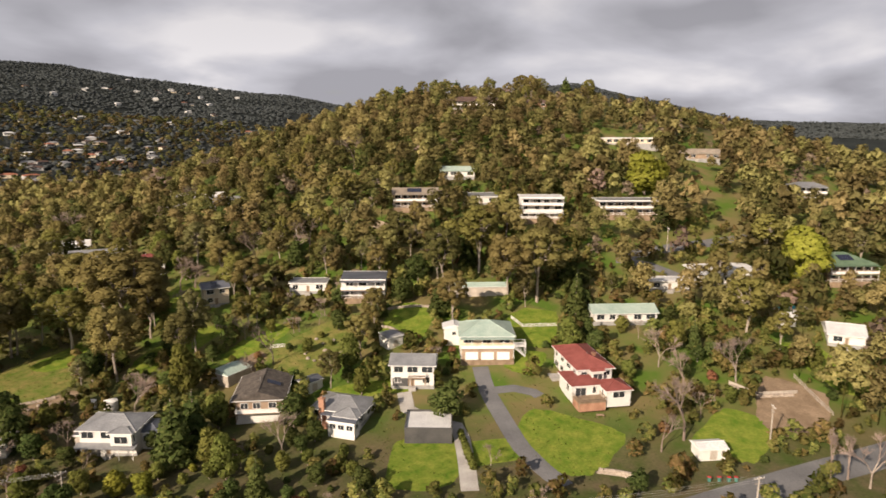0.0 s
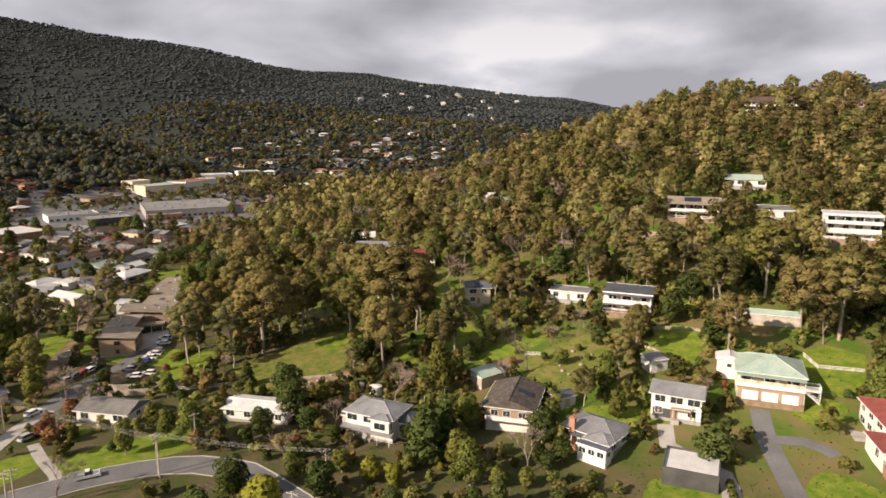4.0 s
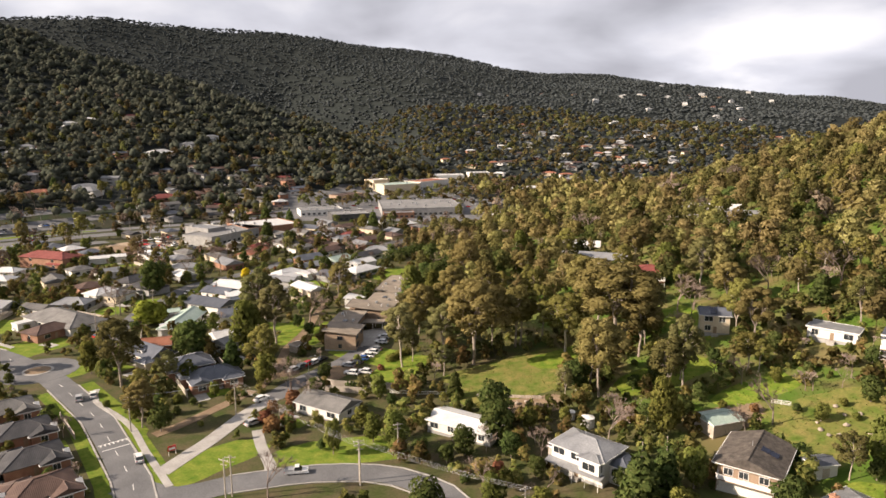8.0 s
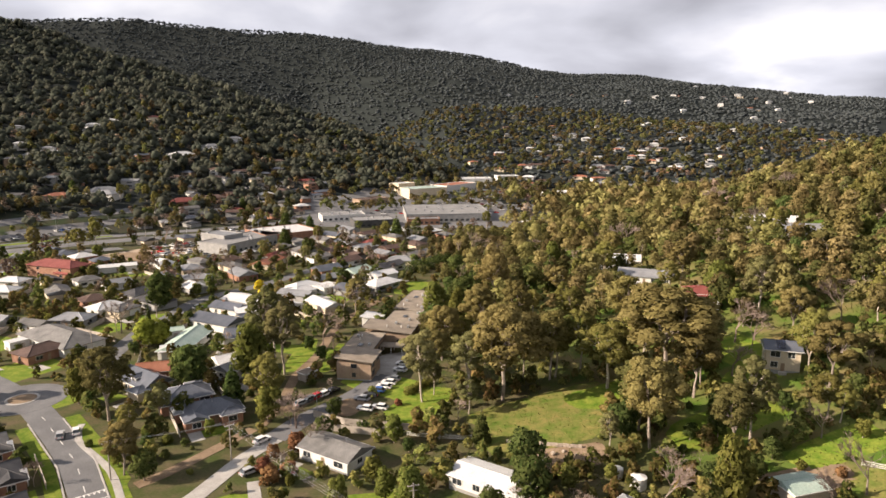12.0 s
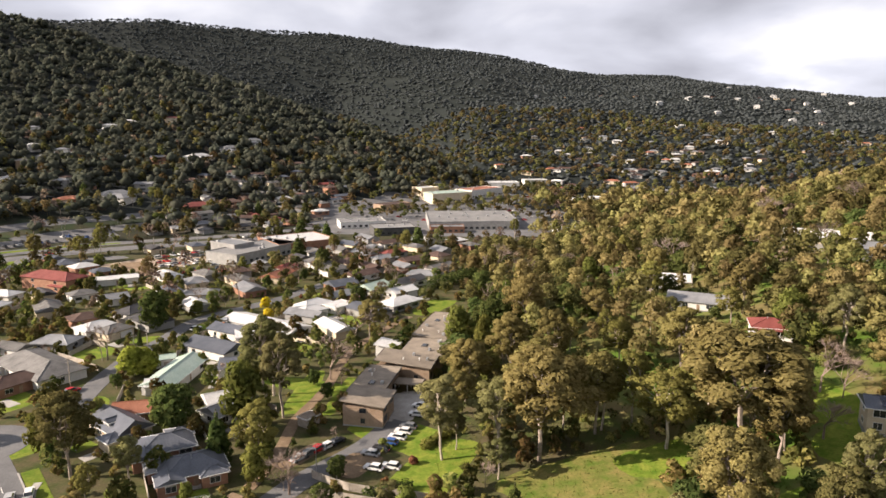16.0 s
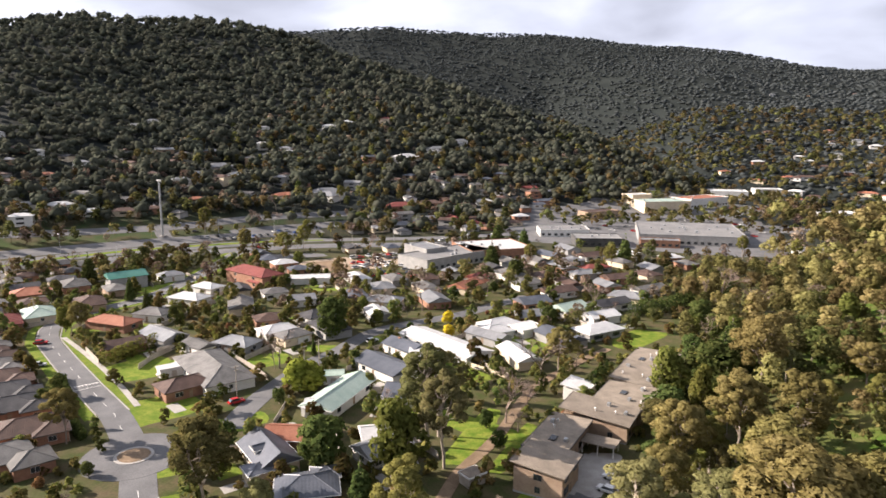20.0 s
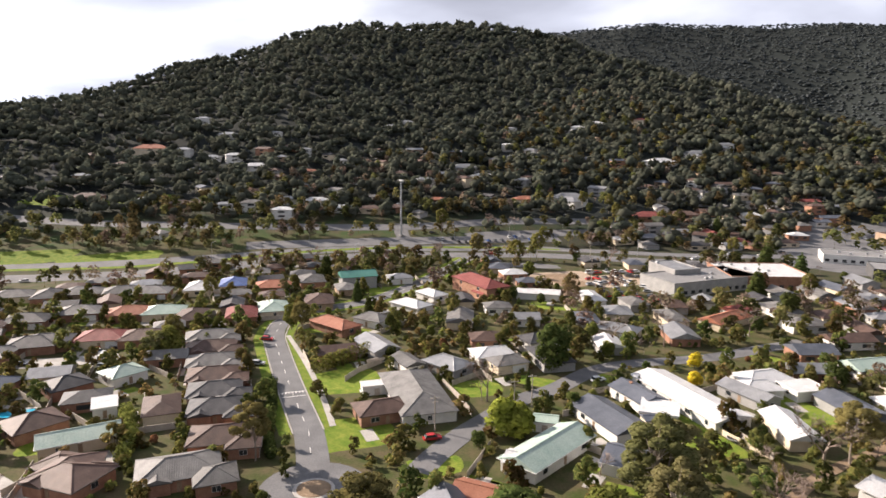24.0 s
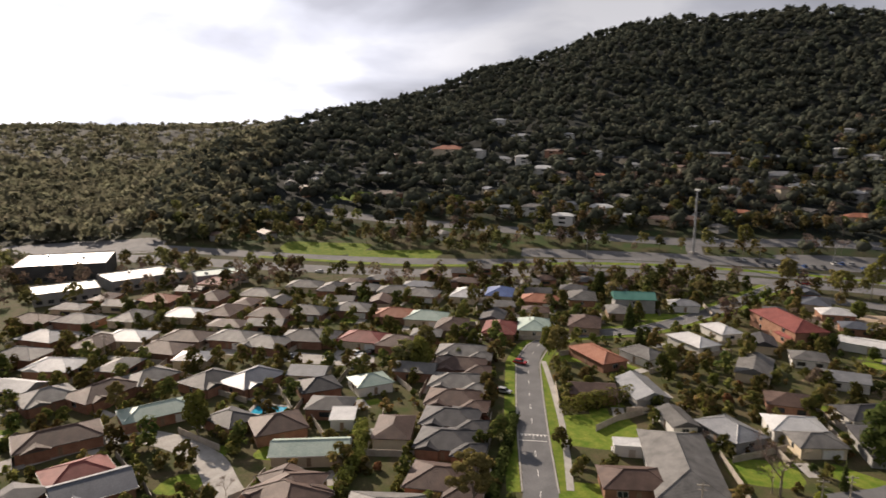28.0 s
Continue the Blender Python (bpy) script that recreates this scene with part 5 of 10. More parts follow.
def car(x, y, turn, paint="car_white", kind="car", group="parked cars", near=True):
    body, cabin, top = car_meshes(kind, paint, not near)
    noun = {"car": "car", "ute": "utility truck", "van": "van"}[kind]
    ob = thing(noun.replace(" ", "_"), "%s %s parked on the sealed ground" % (WORDS[paint], noun), noun.split()[-1] if kind != "ute" else "truck", pose(x, y, gz(x, y) + 0.07, 0, 0, turn), group)
    part("body", body, None, ob)
    part("cabin_glass", cabin, None, ob)
    if near:
        part("roof", top, None, ob)
    wheel = shared("wheel", lambda: Geo().tube((0, -0.1, 0), (0, 0.1, 0), 0.32, 0.32, 10).mesh("wheel", M["rubber"]))
    lx = 1.4 if kind == "car" else 1.6
    if not near:
        return ob
    for sx in (-1, 1):
        for sy in (-1, 1):
            part("wheel", wheel, None, ob, at=pose(sx * lx, sy * 0.82, 0.32))
    if kind == "ute":
        part("tray", Geo().box(-1.6, 0, 0.86, 1.9, 1.85, 0.08).box(-2.52, 0, 0.9, 0.06, 1.85, 0.4).box(-1.6, 0.9, 0.9, 1.9, 0.05, 0.4).box(-1.6, -0.9, 0.9, 1.9, 0.05, 0.4), M["steel"], ob)
    for sy in (-1, 1):
        part("headlight", shared("headlight", lambda: Geo().box(0, 0, 0, 0.06, 0.35, 0.14).mesh("headlight", M["steel"])), None, ob, at=pose(2.24 if kind == "car" else 2.54, sy * 0.62, 0.62))
        part("tail_light", shared("tail_light", lambda: Geo().box(0, 0, 0, 0.06, 0.3, 0.16).mesh("tail_light", M["sign_red"])), None, ob, at=pose(-2.24 if kind == "car" else -2.55, sy * 0.62, 0.66))
    return ob


# ---- street furniture ----
def power_pole(x, y, turn, h=9.5, arm=2.2, z=None):
    ob = thing("power_pole", "weathered timber power pole with a crossarm and insulators", "power pole", pose(x, y, gz(x, y) if z is None else z, 0, 0, turn), "power poles along the streets")
    part("pole", shared(("pole", h), lambda: Geo().tube((0, 0, -0.5), (0, 0, h), 0.17, 0.12, 8).mesh("pole", M["grey_timber"])), None, ob)
    a = part("crossarm", shared(("arm", h), lambda: Geo().box(0, 0, h - 0.55, arm, 0.12, 0.14).box(0, 0, h - 1.5, arm * 0.7, 0.1, 0.12).mesh("crossarm", M["grey_timber"])), None, ob)
    for k in (-0.46, -0.17, 0.17, 0.46):
        part("insulator", shared("insulator", lambda: Geo().tube((0, 0, 0), (0, 0, 0.22), 0.06, 0.035, 6).mesh("insulator", M["trim"])), None, a, at=pose(k * arm, 0, h - 0.41))
    return ob


def wires(a, b, ha, hb, turn_a, turn_b, offsets=(-1.0, -0.4, 0.4, 1.0)):
    """A span of wires that sags between two pole heads."""
    ob = thing("power_lines", "sagging dark power lines strung between two poles", "power line", pose(a[0], a[1], gz(*a)))
    base = Vector((a[0], a[1], gz(*a)))
    for o in offsets:
        pa = Vector((a[0] + o * math.cos(radians(turn_a)), a[1] + o * math.sin(radians(turn_a)), gz(*a) + ha))
        pb = Vector((b[0] + o * math.cos(radians(turn_b)), b[1] + o * math.sin(radians(turn_b)), gz(*b) + hb))
        g, across = Geo(), Vector((-(pb - pa).y, (pb - pa).x, 0)).normalized() * 0.012
        for k in range(9):
            t = k / 8
            p = pa.lerp(pb, t) - Vector((0, 0, 4 * t * (1 - t) * (pb - pa).length * 0.018)) - base
            g.v += [tuple(p - across), tuple(p + across), tuple(p + Vector((0, 0, 0.02)))]
        for k in range(8):
            g.f += [(3 * k + i, 3 * k + (i + 1) % 3, 3 * k + 3 + (i + 1) % 3, 3 * k + 3 + i) for i in range(3)]
        part("wire", g, M["wire"], ob)
    return ob


def fence(line, h, mat, label, name="fence", board=0.0):
    """A fence along a line of places: posts, and either rails or closed panels between them."""
    x0, y0 = line[0]
    ob = thing(name, label, "fence", pose(x0, y0, gz(x0, y0)))
    z0 = gz(x0, y0)
    for (ax, ay), (bx, by) in zip(line, line[1:]):
        n = max(1, round(math.hypot(bx - ax, by - ay) / 2.6))
        for k in range(n):
            px, py, qx, qy = (ax + (bx - ax) * k / n, ay + (by - ay) * k / n, ax + (bx - ax) * (k + 1) / n, ay + (by - ay) * (k + 1) / n)
            zp, zq = gz(px, py) - z0, gz(qx, qy) - z0
            part("post", shared(("fpost", h, mat), lambda: Geo().box(0, 0, -0.3, 0.12, 0.12, h + 0.38).mesh("post", M[mat])), None, ob, at=pose(px - x0, py - y0, zp))
            g = Geo()
            a, b = Vector((px - x0, py - y0, 0)), Vector((qx - x0, qy - y0, 0))
            side = Vector((-(b - a).y, (b - a).x, 0)).normalized() * 0.03
            bars = ((0.05, h),) if board else ((0.25, 0.38), (h * 0.5, h * 0.5 + 0.13), (h - 0.18, h - 0.04))
            for lo, hi in bars:
                g.solid([a - side + Vector((0, 0, zp + lo)), b - side + Vector((0, 0, zq + lo)), b + side + Vector((0, 0, zq + lo)), a + side + Vector((0, 0, zp + lo))],
                        [a - side + Vector((0, 0, zp + hi)), b - side + Vector((0, 0, zq + hi)), b + side + Vector((0, 0, zq + hi)), a + side + Vector((0, 0, zp + hi))])
            part("panel" if board else "rail", g, M[mat], ob)
    return ob

def mast(x, y, h):
    ob = thing("telecom_mast", "tall slender grey steel mast with antenna head", "mast", pose(x, y, gz(x, y)))
    part("base", Geo().box(0, 0, -0.3, 3.2, 3.2, 1.0), M["concrete"], ob)
    part("pole", Geo().tube((0, 0, 0.5), (0, 0, h), 0.75, 0.5, 10), M["steel"], ob)
    part("antenna_head", Geo().box(0, 0, h - 0.4, 3.2, 1.0, 0.8), M["trim"], ob)
    for k in (-1.2, 0, 1.2):
        part("antenna", Geo().box(k, 0.62, h - 1.2, 0.3, 0.2, 1.7), M["trim"], ob)
    return ob


# ---- garden and street things ----
def boulder(x, y, size):
    rng = np.random.default_rng(int(abs(x * 31 + y * 17)) + 3)

    def make(seed):
        bm = bmesh.new()
        bmesh.ops.create_icosphere(bm, subdivisions=2, radius=0.5)
        for v in bm.verts:
            v.co *= 1 + 0.28 * noise.noise(v.co * 2.3 + Vector((seed * 3.1, 0, 0)))
            v.co.z *= 0.72
        me = bpy.data.meshes.new("boulder")
        bm.to_mesh(me)
        bm.free()
        me.materials.append(M["rock"])
        return me
    k = int(rng.integers(0, 5))
    ob = new("boulder", shared(("boulder", k), lambda: make(k)))
    ob.matrix_basis = Matrix.LocRotScale((x, y, gz(x, y) + size * 0.22), Euler((0, 0, rng.uniform(0, 6))), (size, size * rng.uniform(0.7, 1.1), size))
    return tagged(ob, "weathered brown boulder lying on the grass", "boulder", "boulders in the hillside yards")


def water_tank(x, y, wide, h):
    ob = thing("water_tank", "round pale corrugated water tank with a domed lid", "water tank", pose(x, y, gz(x, y)))
    body = Geo()
    for k in range(6):
        body.tube((0, 0, -0.2 + k * (h + 0.2) / 6), (0, 0, -0.2 + (k + 0.9) * (h + 0.2) / 6), wide / 2, wide / 2 * 1.015, 20)
    part("body", body, M["white_wall"], ob)
    part("lid", Geo().tube((0, 0, h - 0.05), (0, 0, h + 0.3), wide / 2 * 1.03, wide * 0.15, 20), M["trim"], ob)
    return ob


def pool(x, y, w, d, turn):
    ob = thing("swimming_pool", "small bright blue swimming pool with pale paving", "pool", pose(x, y, gz(x, y), 0, 0, turn))
    rim = Geo()
    for sy in (-1, 1):
        rim.box(0, sy * (d / 2 + 0.5), -0.3, w + 2, 1.0, 0.62)
    for sx in (-1, 1):
        rim.box(sx * (w / 2 + 0.5), 0, -0.3, 1.0, d, 0.62)
    part("coping", rim, M["concrete"], ob)
    part("water", Geo().box(0, 0, -0.3, w, d, 0.5), M["pool_water"], ob)
    return ob


def trampoline(x, y):
    ob = thing("trampoline", "round black garden trampoline on steel legs", "trampoline", pose(x, y, gz(x, y)))
    part("mat", Geo().tube((0, 0, 0.78), (0, 0, 0.82), 1.7, 1.7, 20), M["rubber"], ob)
    part("rim", Geo().tube((0, 0, 0.72), (0, 0, 0.78), 1.95, 1.95, 20), M["steel"], ob)
    for k in range(6):
        a = k * math.pi / 3
        part("leg", Geo().tube((1.8 * math.cos(a), 1.8 * math.sin(a), 0), (1.8 * math.cos(a), 1.8 * math.sin(a), 0.75), 0.04, 0.04, 6), M["steel"], ob)
    return ob


def street_sign(x, y, turn):
    ob = thing("sign_board", "red and white estate agent board on two posts", "sign", pose(x, y, gz(x, y), 0, 0, turn))
    part("board", Geo().box(0, 0, 1.0, 1.8, 0.08, 1.2), M["sign_red"], ob)
    part("face", Geo().box(0, -0.05, 1.25, 1.4, 0.03, 0.5), M["trim"], ob)
    for k in (-0.8, 0.8):
        part("post", Geo().box(k, 0.07, -0.2, 0.1, 0.1, 2.3), M["trim"], ob)
    return ob


def wheelie_bin(x, y):
    ob = thing("wheelie_bin", "dark green plastic wheelie bin with a hinged lid", "bin", pose(x, y, gz(x, y), 0, 0, (x * 37) % 50), "bins beside the road")
    part("body", Geo().solid([(-0.22, -0.25, 0.05), (0.22, -0.25, 0.05), (0.22, 0.25, 0.05), (-0.22, 0.25, 0.05)], [(-0.29, -0.34, 0.98), (0.29, -0.34, 0.98), (0.29, 0.34, 0.98), (-0.29, 0.34, 0.98)]), M["roof_jade"], ob)
    part("lid", Geo().box(0, 0, 0.985, 0.62, 0.74, 0.07), M["sign_red"], ob)
    return ob


def retaining_wall(line, h):
    """A dry wall of single stones in courses along a line."""
    x0, y0 = line[0]
    z0 = gz(x0, y0)
    ob = thing("retaining_wall", "low stacked stone retaining wall on the slope", "wall", pose(x0, y0, z0))
    rng, n = random.Random(int(abs(x0 * 5 + y0))), 0
    for (ax, ay), (bx, by) in zip(line, line[1:]):
        run, a = math.hypot(bx - ax, by - ay), math.degrees(math.atan2(by - ay, bx - ax))
        for course in range(max(2, int(h / 0.45))):
            d = rng.uniform(0, 0.4)
            while d < run:
                size = rng.uniform(0.7, 1.2)
                px, py = ax + (bx - ax) * d / run, ay + (by - ay) * d / run
                k = rng.randrange(4)
                stone = shared(("stone", k), lambda: Geo().solid([(-0.5, -0.25, 0), (0.5, -0.27, 0), (0.48, 0.25, 0.02), (-0.5, 0.25, 0)], [(-0.44, -0.2, 0.4), (0.45, -0.22, 0.43), (0.42, 0.2, 0.42), (-0.46, 0.21, 0.38 + 0.03 * k)]).mesh("stone", M["rock"]))
                part("stone", stone, None, ob, at=Matrix.LocRotScale((px - x0, py - y0, gz(px, py) - z0 - 0.15 + course * 0.43), Euler((0, 0, radians(a + rng.uniform(-5, 5)))), (size, 1, 1.05)))
                d += size * 0.98
    return ob


def patio_set(x, y, turn):
    ob = thing("garden_table", "brown timber garden table on the terrace", "table", pose(x, y, gz(x, y), 0, 0, turn))
    part("tabletop", Geo().box(0, 0, 0.7, 1.8, 1.0, 0.05), M["timber"], ob)
    for sx in (-0.8, 0.8):
        for sy in (-0.4, 0.4):
            part("leg", Geo().box(sx, sy, 0, 0.08, 0.08, 0.7), M["timber"], ob)
    return ob


def lamp_post(x, y, h):
    ob = thing("street_lamp", "slim grey steel street lamp with a bent arm", "street lamp", pose(x, y, gz(x, y), 0, 0, (x * 13) % 180), "street lamps")
    part("pole", shared(("lamp", h), lambda: Geo().tube((0, 0, -0.3), (0, 0, h), 0.10, 0.06, 8).mesh("pole", M["steel"])), None, ob)
    arm = part("arm", shared(("lamp_arm", h), lambda: Geo().tube((0, 0, h), (1.8, 0, h + 0.35), 0.05, 0.04, 6).mesh("arm", M["steel"])), None, ob)
    part("lamp_head", shared(("lamp_head", h), lambda: Geo().box(2.0, 0, h + 0.28, 0.7, 0.25, 0.14).mesh("lamp_head", M["trim"])), None, arm)
    return ob


def billboard(x, y, turn):
    ob = thing("billboard", "pale roadside billboard on steel posts", "billboard", pose(x, y, gz(x, y), 0, 0, turn))
    part("panel", Geo().box(0, 0, 3.2, 8.5, 0.3, 4.2), M["white_wall"], ob)
    for k in (-3, 0, 3):
        part("post", Geo().box(k, 0.3, -0.3, 0.25, 0.25, 6.5), M["steel"], ob)
    return ob

# ---- the place ----

# roads and paths
S1 = [(-4, -60), (-20, -20), (-36, 16), (-50, 42), (-65, 68), (-88, 98), (-110, 120), (-124, 132), (-147, 147), (-170, 158), (-194, 170), (-219, 183), (-233, 195), (-239, 209), (-237, 222), (-234, 238), (-238, 260), (-248, 292), (-258, 317), (-272, 349)]
strip('road', S1, 7.4, 'asphalt', 'grey asphalt residential street with kerbs and pale wear', 'road', lift=0.05)
strip('road', [(-66, 66), (-54, 62), (-44, 66.5), (-29.4, 71), (-16.5, 72), (-7, 69.5), (1, 63), (8, 50), (22, 25), (48, -4), (80, -18), (115, -30), (135, -37), (160, -46), (230, -70)], 7.2, 'asphalt', 'grey asphalt side street curving past the gardens', 'road', lift=0.07)
strip('road', [(-130, 98), (-150, 92), (-171, 86.3), (-187, 83.4), (-200, 75.2), (-206, 66), (-204, 52), (-190, 20)], 7, 'concrete', 'pale concrete court curving between lawns', 'road', lift=0.06)
strip('road', [(-330, 20), (-300, 50), (-277.7, 78.7), (-259.4, 101.5), (-243, 124), (-238, 137)], 9, 'concrete', 'pale residential street with parked cars', 'road', lift=0.06)
strip('road', [(-500, -40), (-460, 30), (-424, 90), (-402, 124), (-378, 160), (-356, 197), (-341, 238), (-324, 282), (-300, 324), (-269, 358), (-248, 378), (-224, 393), (-200, 406), (-179, 418), (-140, 446), (-104, 484), (-66, 552), (-10, 640), (30, 720)], 15, 'asphalt', 'wide asphalt highway carriageway', 'road', lift=0.07, clear=6)
strip('road', [(-520, -20), (-478, 44), (-440, 104), (-418, 138), (-394, 176), (-372, 214), (-356, 252), (-338, 292), (-311, 334), (-282, 372), (-261, 396), (-236, 412), (-212, 426), (-189, 439), (-152, 470), (-116, 512), (-80, 566), (-26, 650)], 12, 'asphalt', 'second asphalt highway carriageway beyond the grass median', 'road', lift=0.07, clear=5)
strip('median', [(-424, 122), (-398, 160), (-372, 198), (-356, 238), (-341, 284), (-317, 328), (-288, 368), (-268, 390), (-248, 404)], 4, 'lawn', 'narrow green grass strip along the highway', 'grass', lift=0.1, clear=4)
strip('car_park', [(-372, 262), (-344.5, 309.5), (-313.6, 358.5), (-291, 393), (-265, 428)], 15, 'asphalt', 'worn grey station car park beside the highway', 'car park', lift=0.06, clear=3)
TAKEN.extend([(-180, 353, 26), (-197, 336, 16), (-222, 352, 16), (-160, 372, 18), (-150, 335, 14)])
patch('works_yard', -179.6, 353.1, 44, 26, 60, 'gravel', 'bare gravel works yard full of parked vehicles', 'yard', seed=70, lift=0.05)
patch('works_yard', -197.7, 335.4, 20, 34, 60, 'soil', 'bare brown soil lot', 'yard', seed=71, lift=0.04)
patch('works_yard', -233.5, 350, 40, 14, 35, 'asphalt', 'worn asphalt apron beside the highway', 'yard', seed=72, lift=0.05)
strip('road', [(-545, 150), (-493, 194), (-439, 247), (-391, 302), (-346, 362), (-312, 428), (-270, 480)], 13, 'asphalt', 'asphalt service road and car park below the hillside houses', 'road', lift=0.09, clear=6)
strip('road', [(-302, 318), (-316, 340), (-334, 352), (-352, 366)], 9, 'asphalt', 'asphalt junction between the street and the highway', 'road', lift=0.1)
strip('path', [(-60.2, 71.1), (-57.6, 78.7), (-55, 85.9), (-50.6, 102.5), (-46.3, 111.8)], 4.2, 'concrete', 'pale concrete lane running up beside the lawn', 'path', lift=0.09)
strip('path', [(-47, 112), (-42, 124), (-36.3, 132.5), (-31, 142), (-27.5, 153), (-26, 164)], 6.5, 'asphalt', 'worn driveway along the brown flats', 'path', lift=0.06)
strip('path', [(-45.3, 92), (-42, 83.7), (-37.7, 75.3), (-35.7, 69.7)], 2.6, 'concrete', 'pale concrete driveway crossing the lawn', 'path')
strip('footpath', [(-145.4, 153.2), (-160.8, 161.7), (-177.7, 170.3), (-199.3, 180.2), (-217.2, 187.8)], 1.6, 'concrete', 'pale concrete footpath beside the street', 'path', lift=0.11)
strip('footpath', [(-56, 65.6), (-67.8, 80.8), (-78.5, 95), (-94, 108.8), (-98.2, 117.4)], 1.6, 'concrete', 'pale concrete footpath along the kerb', 'path', lift=0.11)
strip('driveway', [(113.8, 39.9), (107.4, 30.8), (101.5, 19.5), (96, 8.2), (93.9, 0.7), (92.7, -6.2)], 4.2, 'asphalt', 'grey sealed driveway winding up to the house', 'path')
strip('driveway', [(108.2, 29.5), (112.9, 26.7), (115.2, 22.1), (115, 20)], 3.2, 'asphalt', 'grey sealed turning bay on the lawn', 'path', lift=0.08)
strip('driveway', [(91.3, 43.9), (87.3, 37.3), (88.5, 29.6), (91.1, 24.1), (85.9, 15.7), (77.6, 5.1)], 3.6, 'concrete', 'pale concrete drive past the carport', 'path')
strip('driveway', [(199.2, 57.9), (205.1, 47.6), (205.1, 36.4), (208.9, 28)], 5, 'asphalt', 'narrow hillside road', 'road')
strip('hill_road', [(202.8, 58), (222.8, 51.8), (242, 44), (260.9, 37.5)], 6, 'asphalt', 'narrow sealed road crossing the hillside', 'road')
strip('hill_road', [(154.6, 146.8), (157.8, 128), (164.8, 108.7)], 6, 'gravel', 'bare earth track on the wooded hillside', 'road')
strip('road', [(-82.1, 311.2), (-90.4, 292.1), (-97.3, 274.9), (-106.2, 260.2), (-115.3, 246.8), (-120.1, 233.1), (-119.9, 213.3), (-122.1, 200.1), (-120.9, 186.2), (-119.2, 172.3), (-116.5, 160.4), (-113.5, 151.8)], 6.6, 'asphalt', 'grey worn side street between gardens', 'road', lift=0.07)
patch('lawn', -77.8, 213.7, 34, 9, -25, 'lawn', 'long green back lawn beside the fence', 'lawn', seed=80)
patch('lawn', -112.7, 231.2, 14, 7, 10, 'lawn', 'green corner lawn on the side street', 'lawn', seed=81)
patch('lawn', -127.8, 213.8, 14, 8, 20, 'lawn', 'small green front lawn', 'lawn', seed=82)
patch('lawn', -171.5, 287.1, 20, 7, 30, 'lawn', 'green strip beside the works yard', 'lawn', seed=83)
patch('lawn', -67.1, 246, 30, 16, -25, 'lawn', 'rough green yard behind the fence', 'lawn', seed=84)
patch('lawn', -87.6, 283.8, 30, 5, 5, 'lawn', 'green nature strip along the side street', 'lawn', seed=85)
fence([(-102, 231.6), (-85.5, 222.3), (-71.2, 215.6), (-61, 212.2)], 1.6, 'cream_wall', 'long pale paling fence behind the white shed', board=1)
fence([(-70.7, 241.7), (-60.3, 234)], 1.6, 'cream_wall', 'pale paling fence round the yard', board=1)
fence([(-168.4, 290.4), (-151.3, 275.8), (-133, 258.9)], 1.7, 'grey_timber', 'grey paling fence beside the yard', board=1)

# lawns and open ground
patch('lawn', -50.5, 76.9, 27, 13, 50, 'lawn', 'mown green front lawn between lane and street', 'lawn', seed=3)
patch('lawn', -23.3, 81.2, 34, 14, 12, 'lawn', 'green lawn round the street-side house', 'lawn', seed=4)
patch('lawn', -82.9, 98.8, 8, 30, 45, 'lawn', 'grass verge along the street', 'lawn', seed=5)
patch('lawn', -118, 133, 22, 16, -30, 'lawn', 'green lawn at the street corner', 'lawn', seed=6)
patch('lawn', 19, 126.4, 44, 20, 25, 'dry_grass', 'yellowing grass slope under the gum trees', 'grass', seed=7)
patch('lawn', 17.6, 114.6, 36, 20, 15, 'dry_grass', 'yellowing grass slope under the gum trees', 'grass', seed=8)
patch('lawn', 59, 110.3, 34, 15, 25, 'lawn', 'bright green hillside clearing', 'grass', seed=9)
patch('lawn', 74.8, 132.2, 24, 13, 30, 'lawn', 'bright green hillside clearing', 'grass', seed=10)
patch('lawn', 77.8, 96.4, 26, 11, 20, 'lawn', 'bright green hillside clearing below a gum', 'grass', seed=11)
patch('lawn', 88.1, 80, 34, 24, 10, 'dry_grass', 'patchy grass yard with stones', 'grass', seed=12)
patch('earth_bank', 21.4, 101.7, 22, 12, 10, 'soil', 'bare excavated earth bank', 'soil', seed=13)
patch('earth_bank', 66.7, 85.5, 20, 12, 10, 'soil', 'bare brown earth yard', 'soil', seed=14)
patch('lawn', -23.9, 146.4, 16, 30, 60, 'lawn', 'grass bank beside the parked cars', 'grass', seed=15)
patch('lawn', -57.1, 177, 10, 34, 75, 'lawn', 'grass strip beside the lane', 'grass', seed=16)
patch('lawn', 105.4, 4.1, 24, 26, 20, 'lawn', 'bright green lawn below the red-roofed house', 'lawn', seed=17)
patch('lawn', 76.8, 18.4, 20, 18, 40, 'lawn', 'mown green front lawn', 'lawn', seed=18)
patch('lawn', 90.3, 11.9, 10, 30, 60, 'lawn', 'grass strip between the driveways', 'lawn', seed=19)
patch('lawn', 115.3, 73.5, 26, 16, 40, 'lawn', 'terraced green lawn above the houses', 'lawn', seed=20)
patch('lawn', 140.1, 45.6, 26, 18, 30, 'lawn', 'green lawn behind the hedge', 'lawn', seed=21)
patch('lawn', 124.8, 33.8, 14, 12, 30, 'lawn', 'green lawn beside the house', 'lawn', seed=22)
patch('lawn', 84.7, 72.1, 26, 16, 30, 'dry_grass', 'patchy grass with scattered stones', 'grass', seed=23)
patch('earth_bank', 157.9, -22.2, 30, 18, 20, 'soil', 'bare earth building plot with a retaining wall', 'soil', seed=24)
patch('lawn', 184.8, -19.7, 30, 14, 60, 'lawn', 'bright green slope beside the white house', 'grass', seed=25)
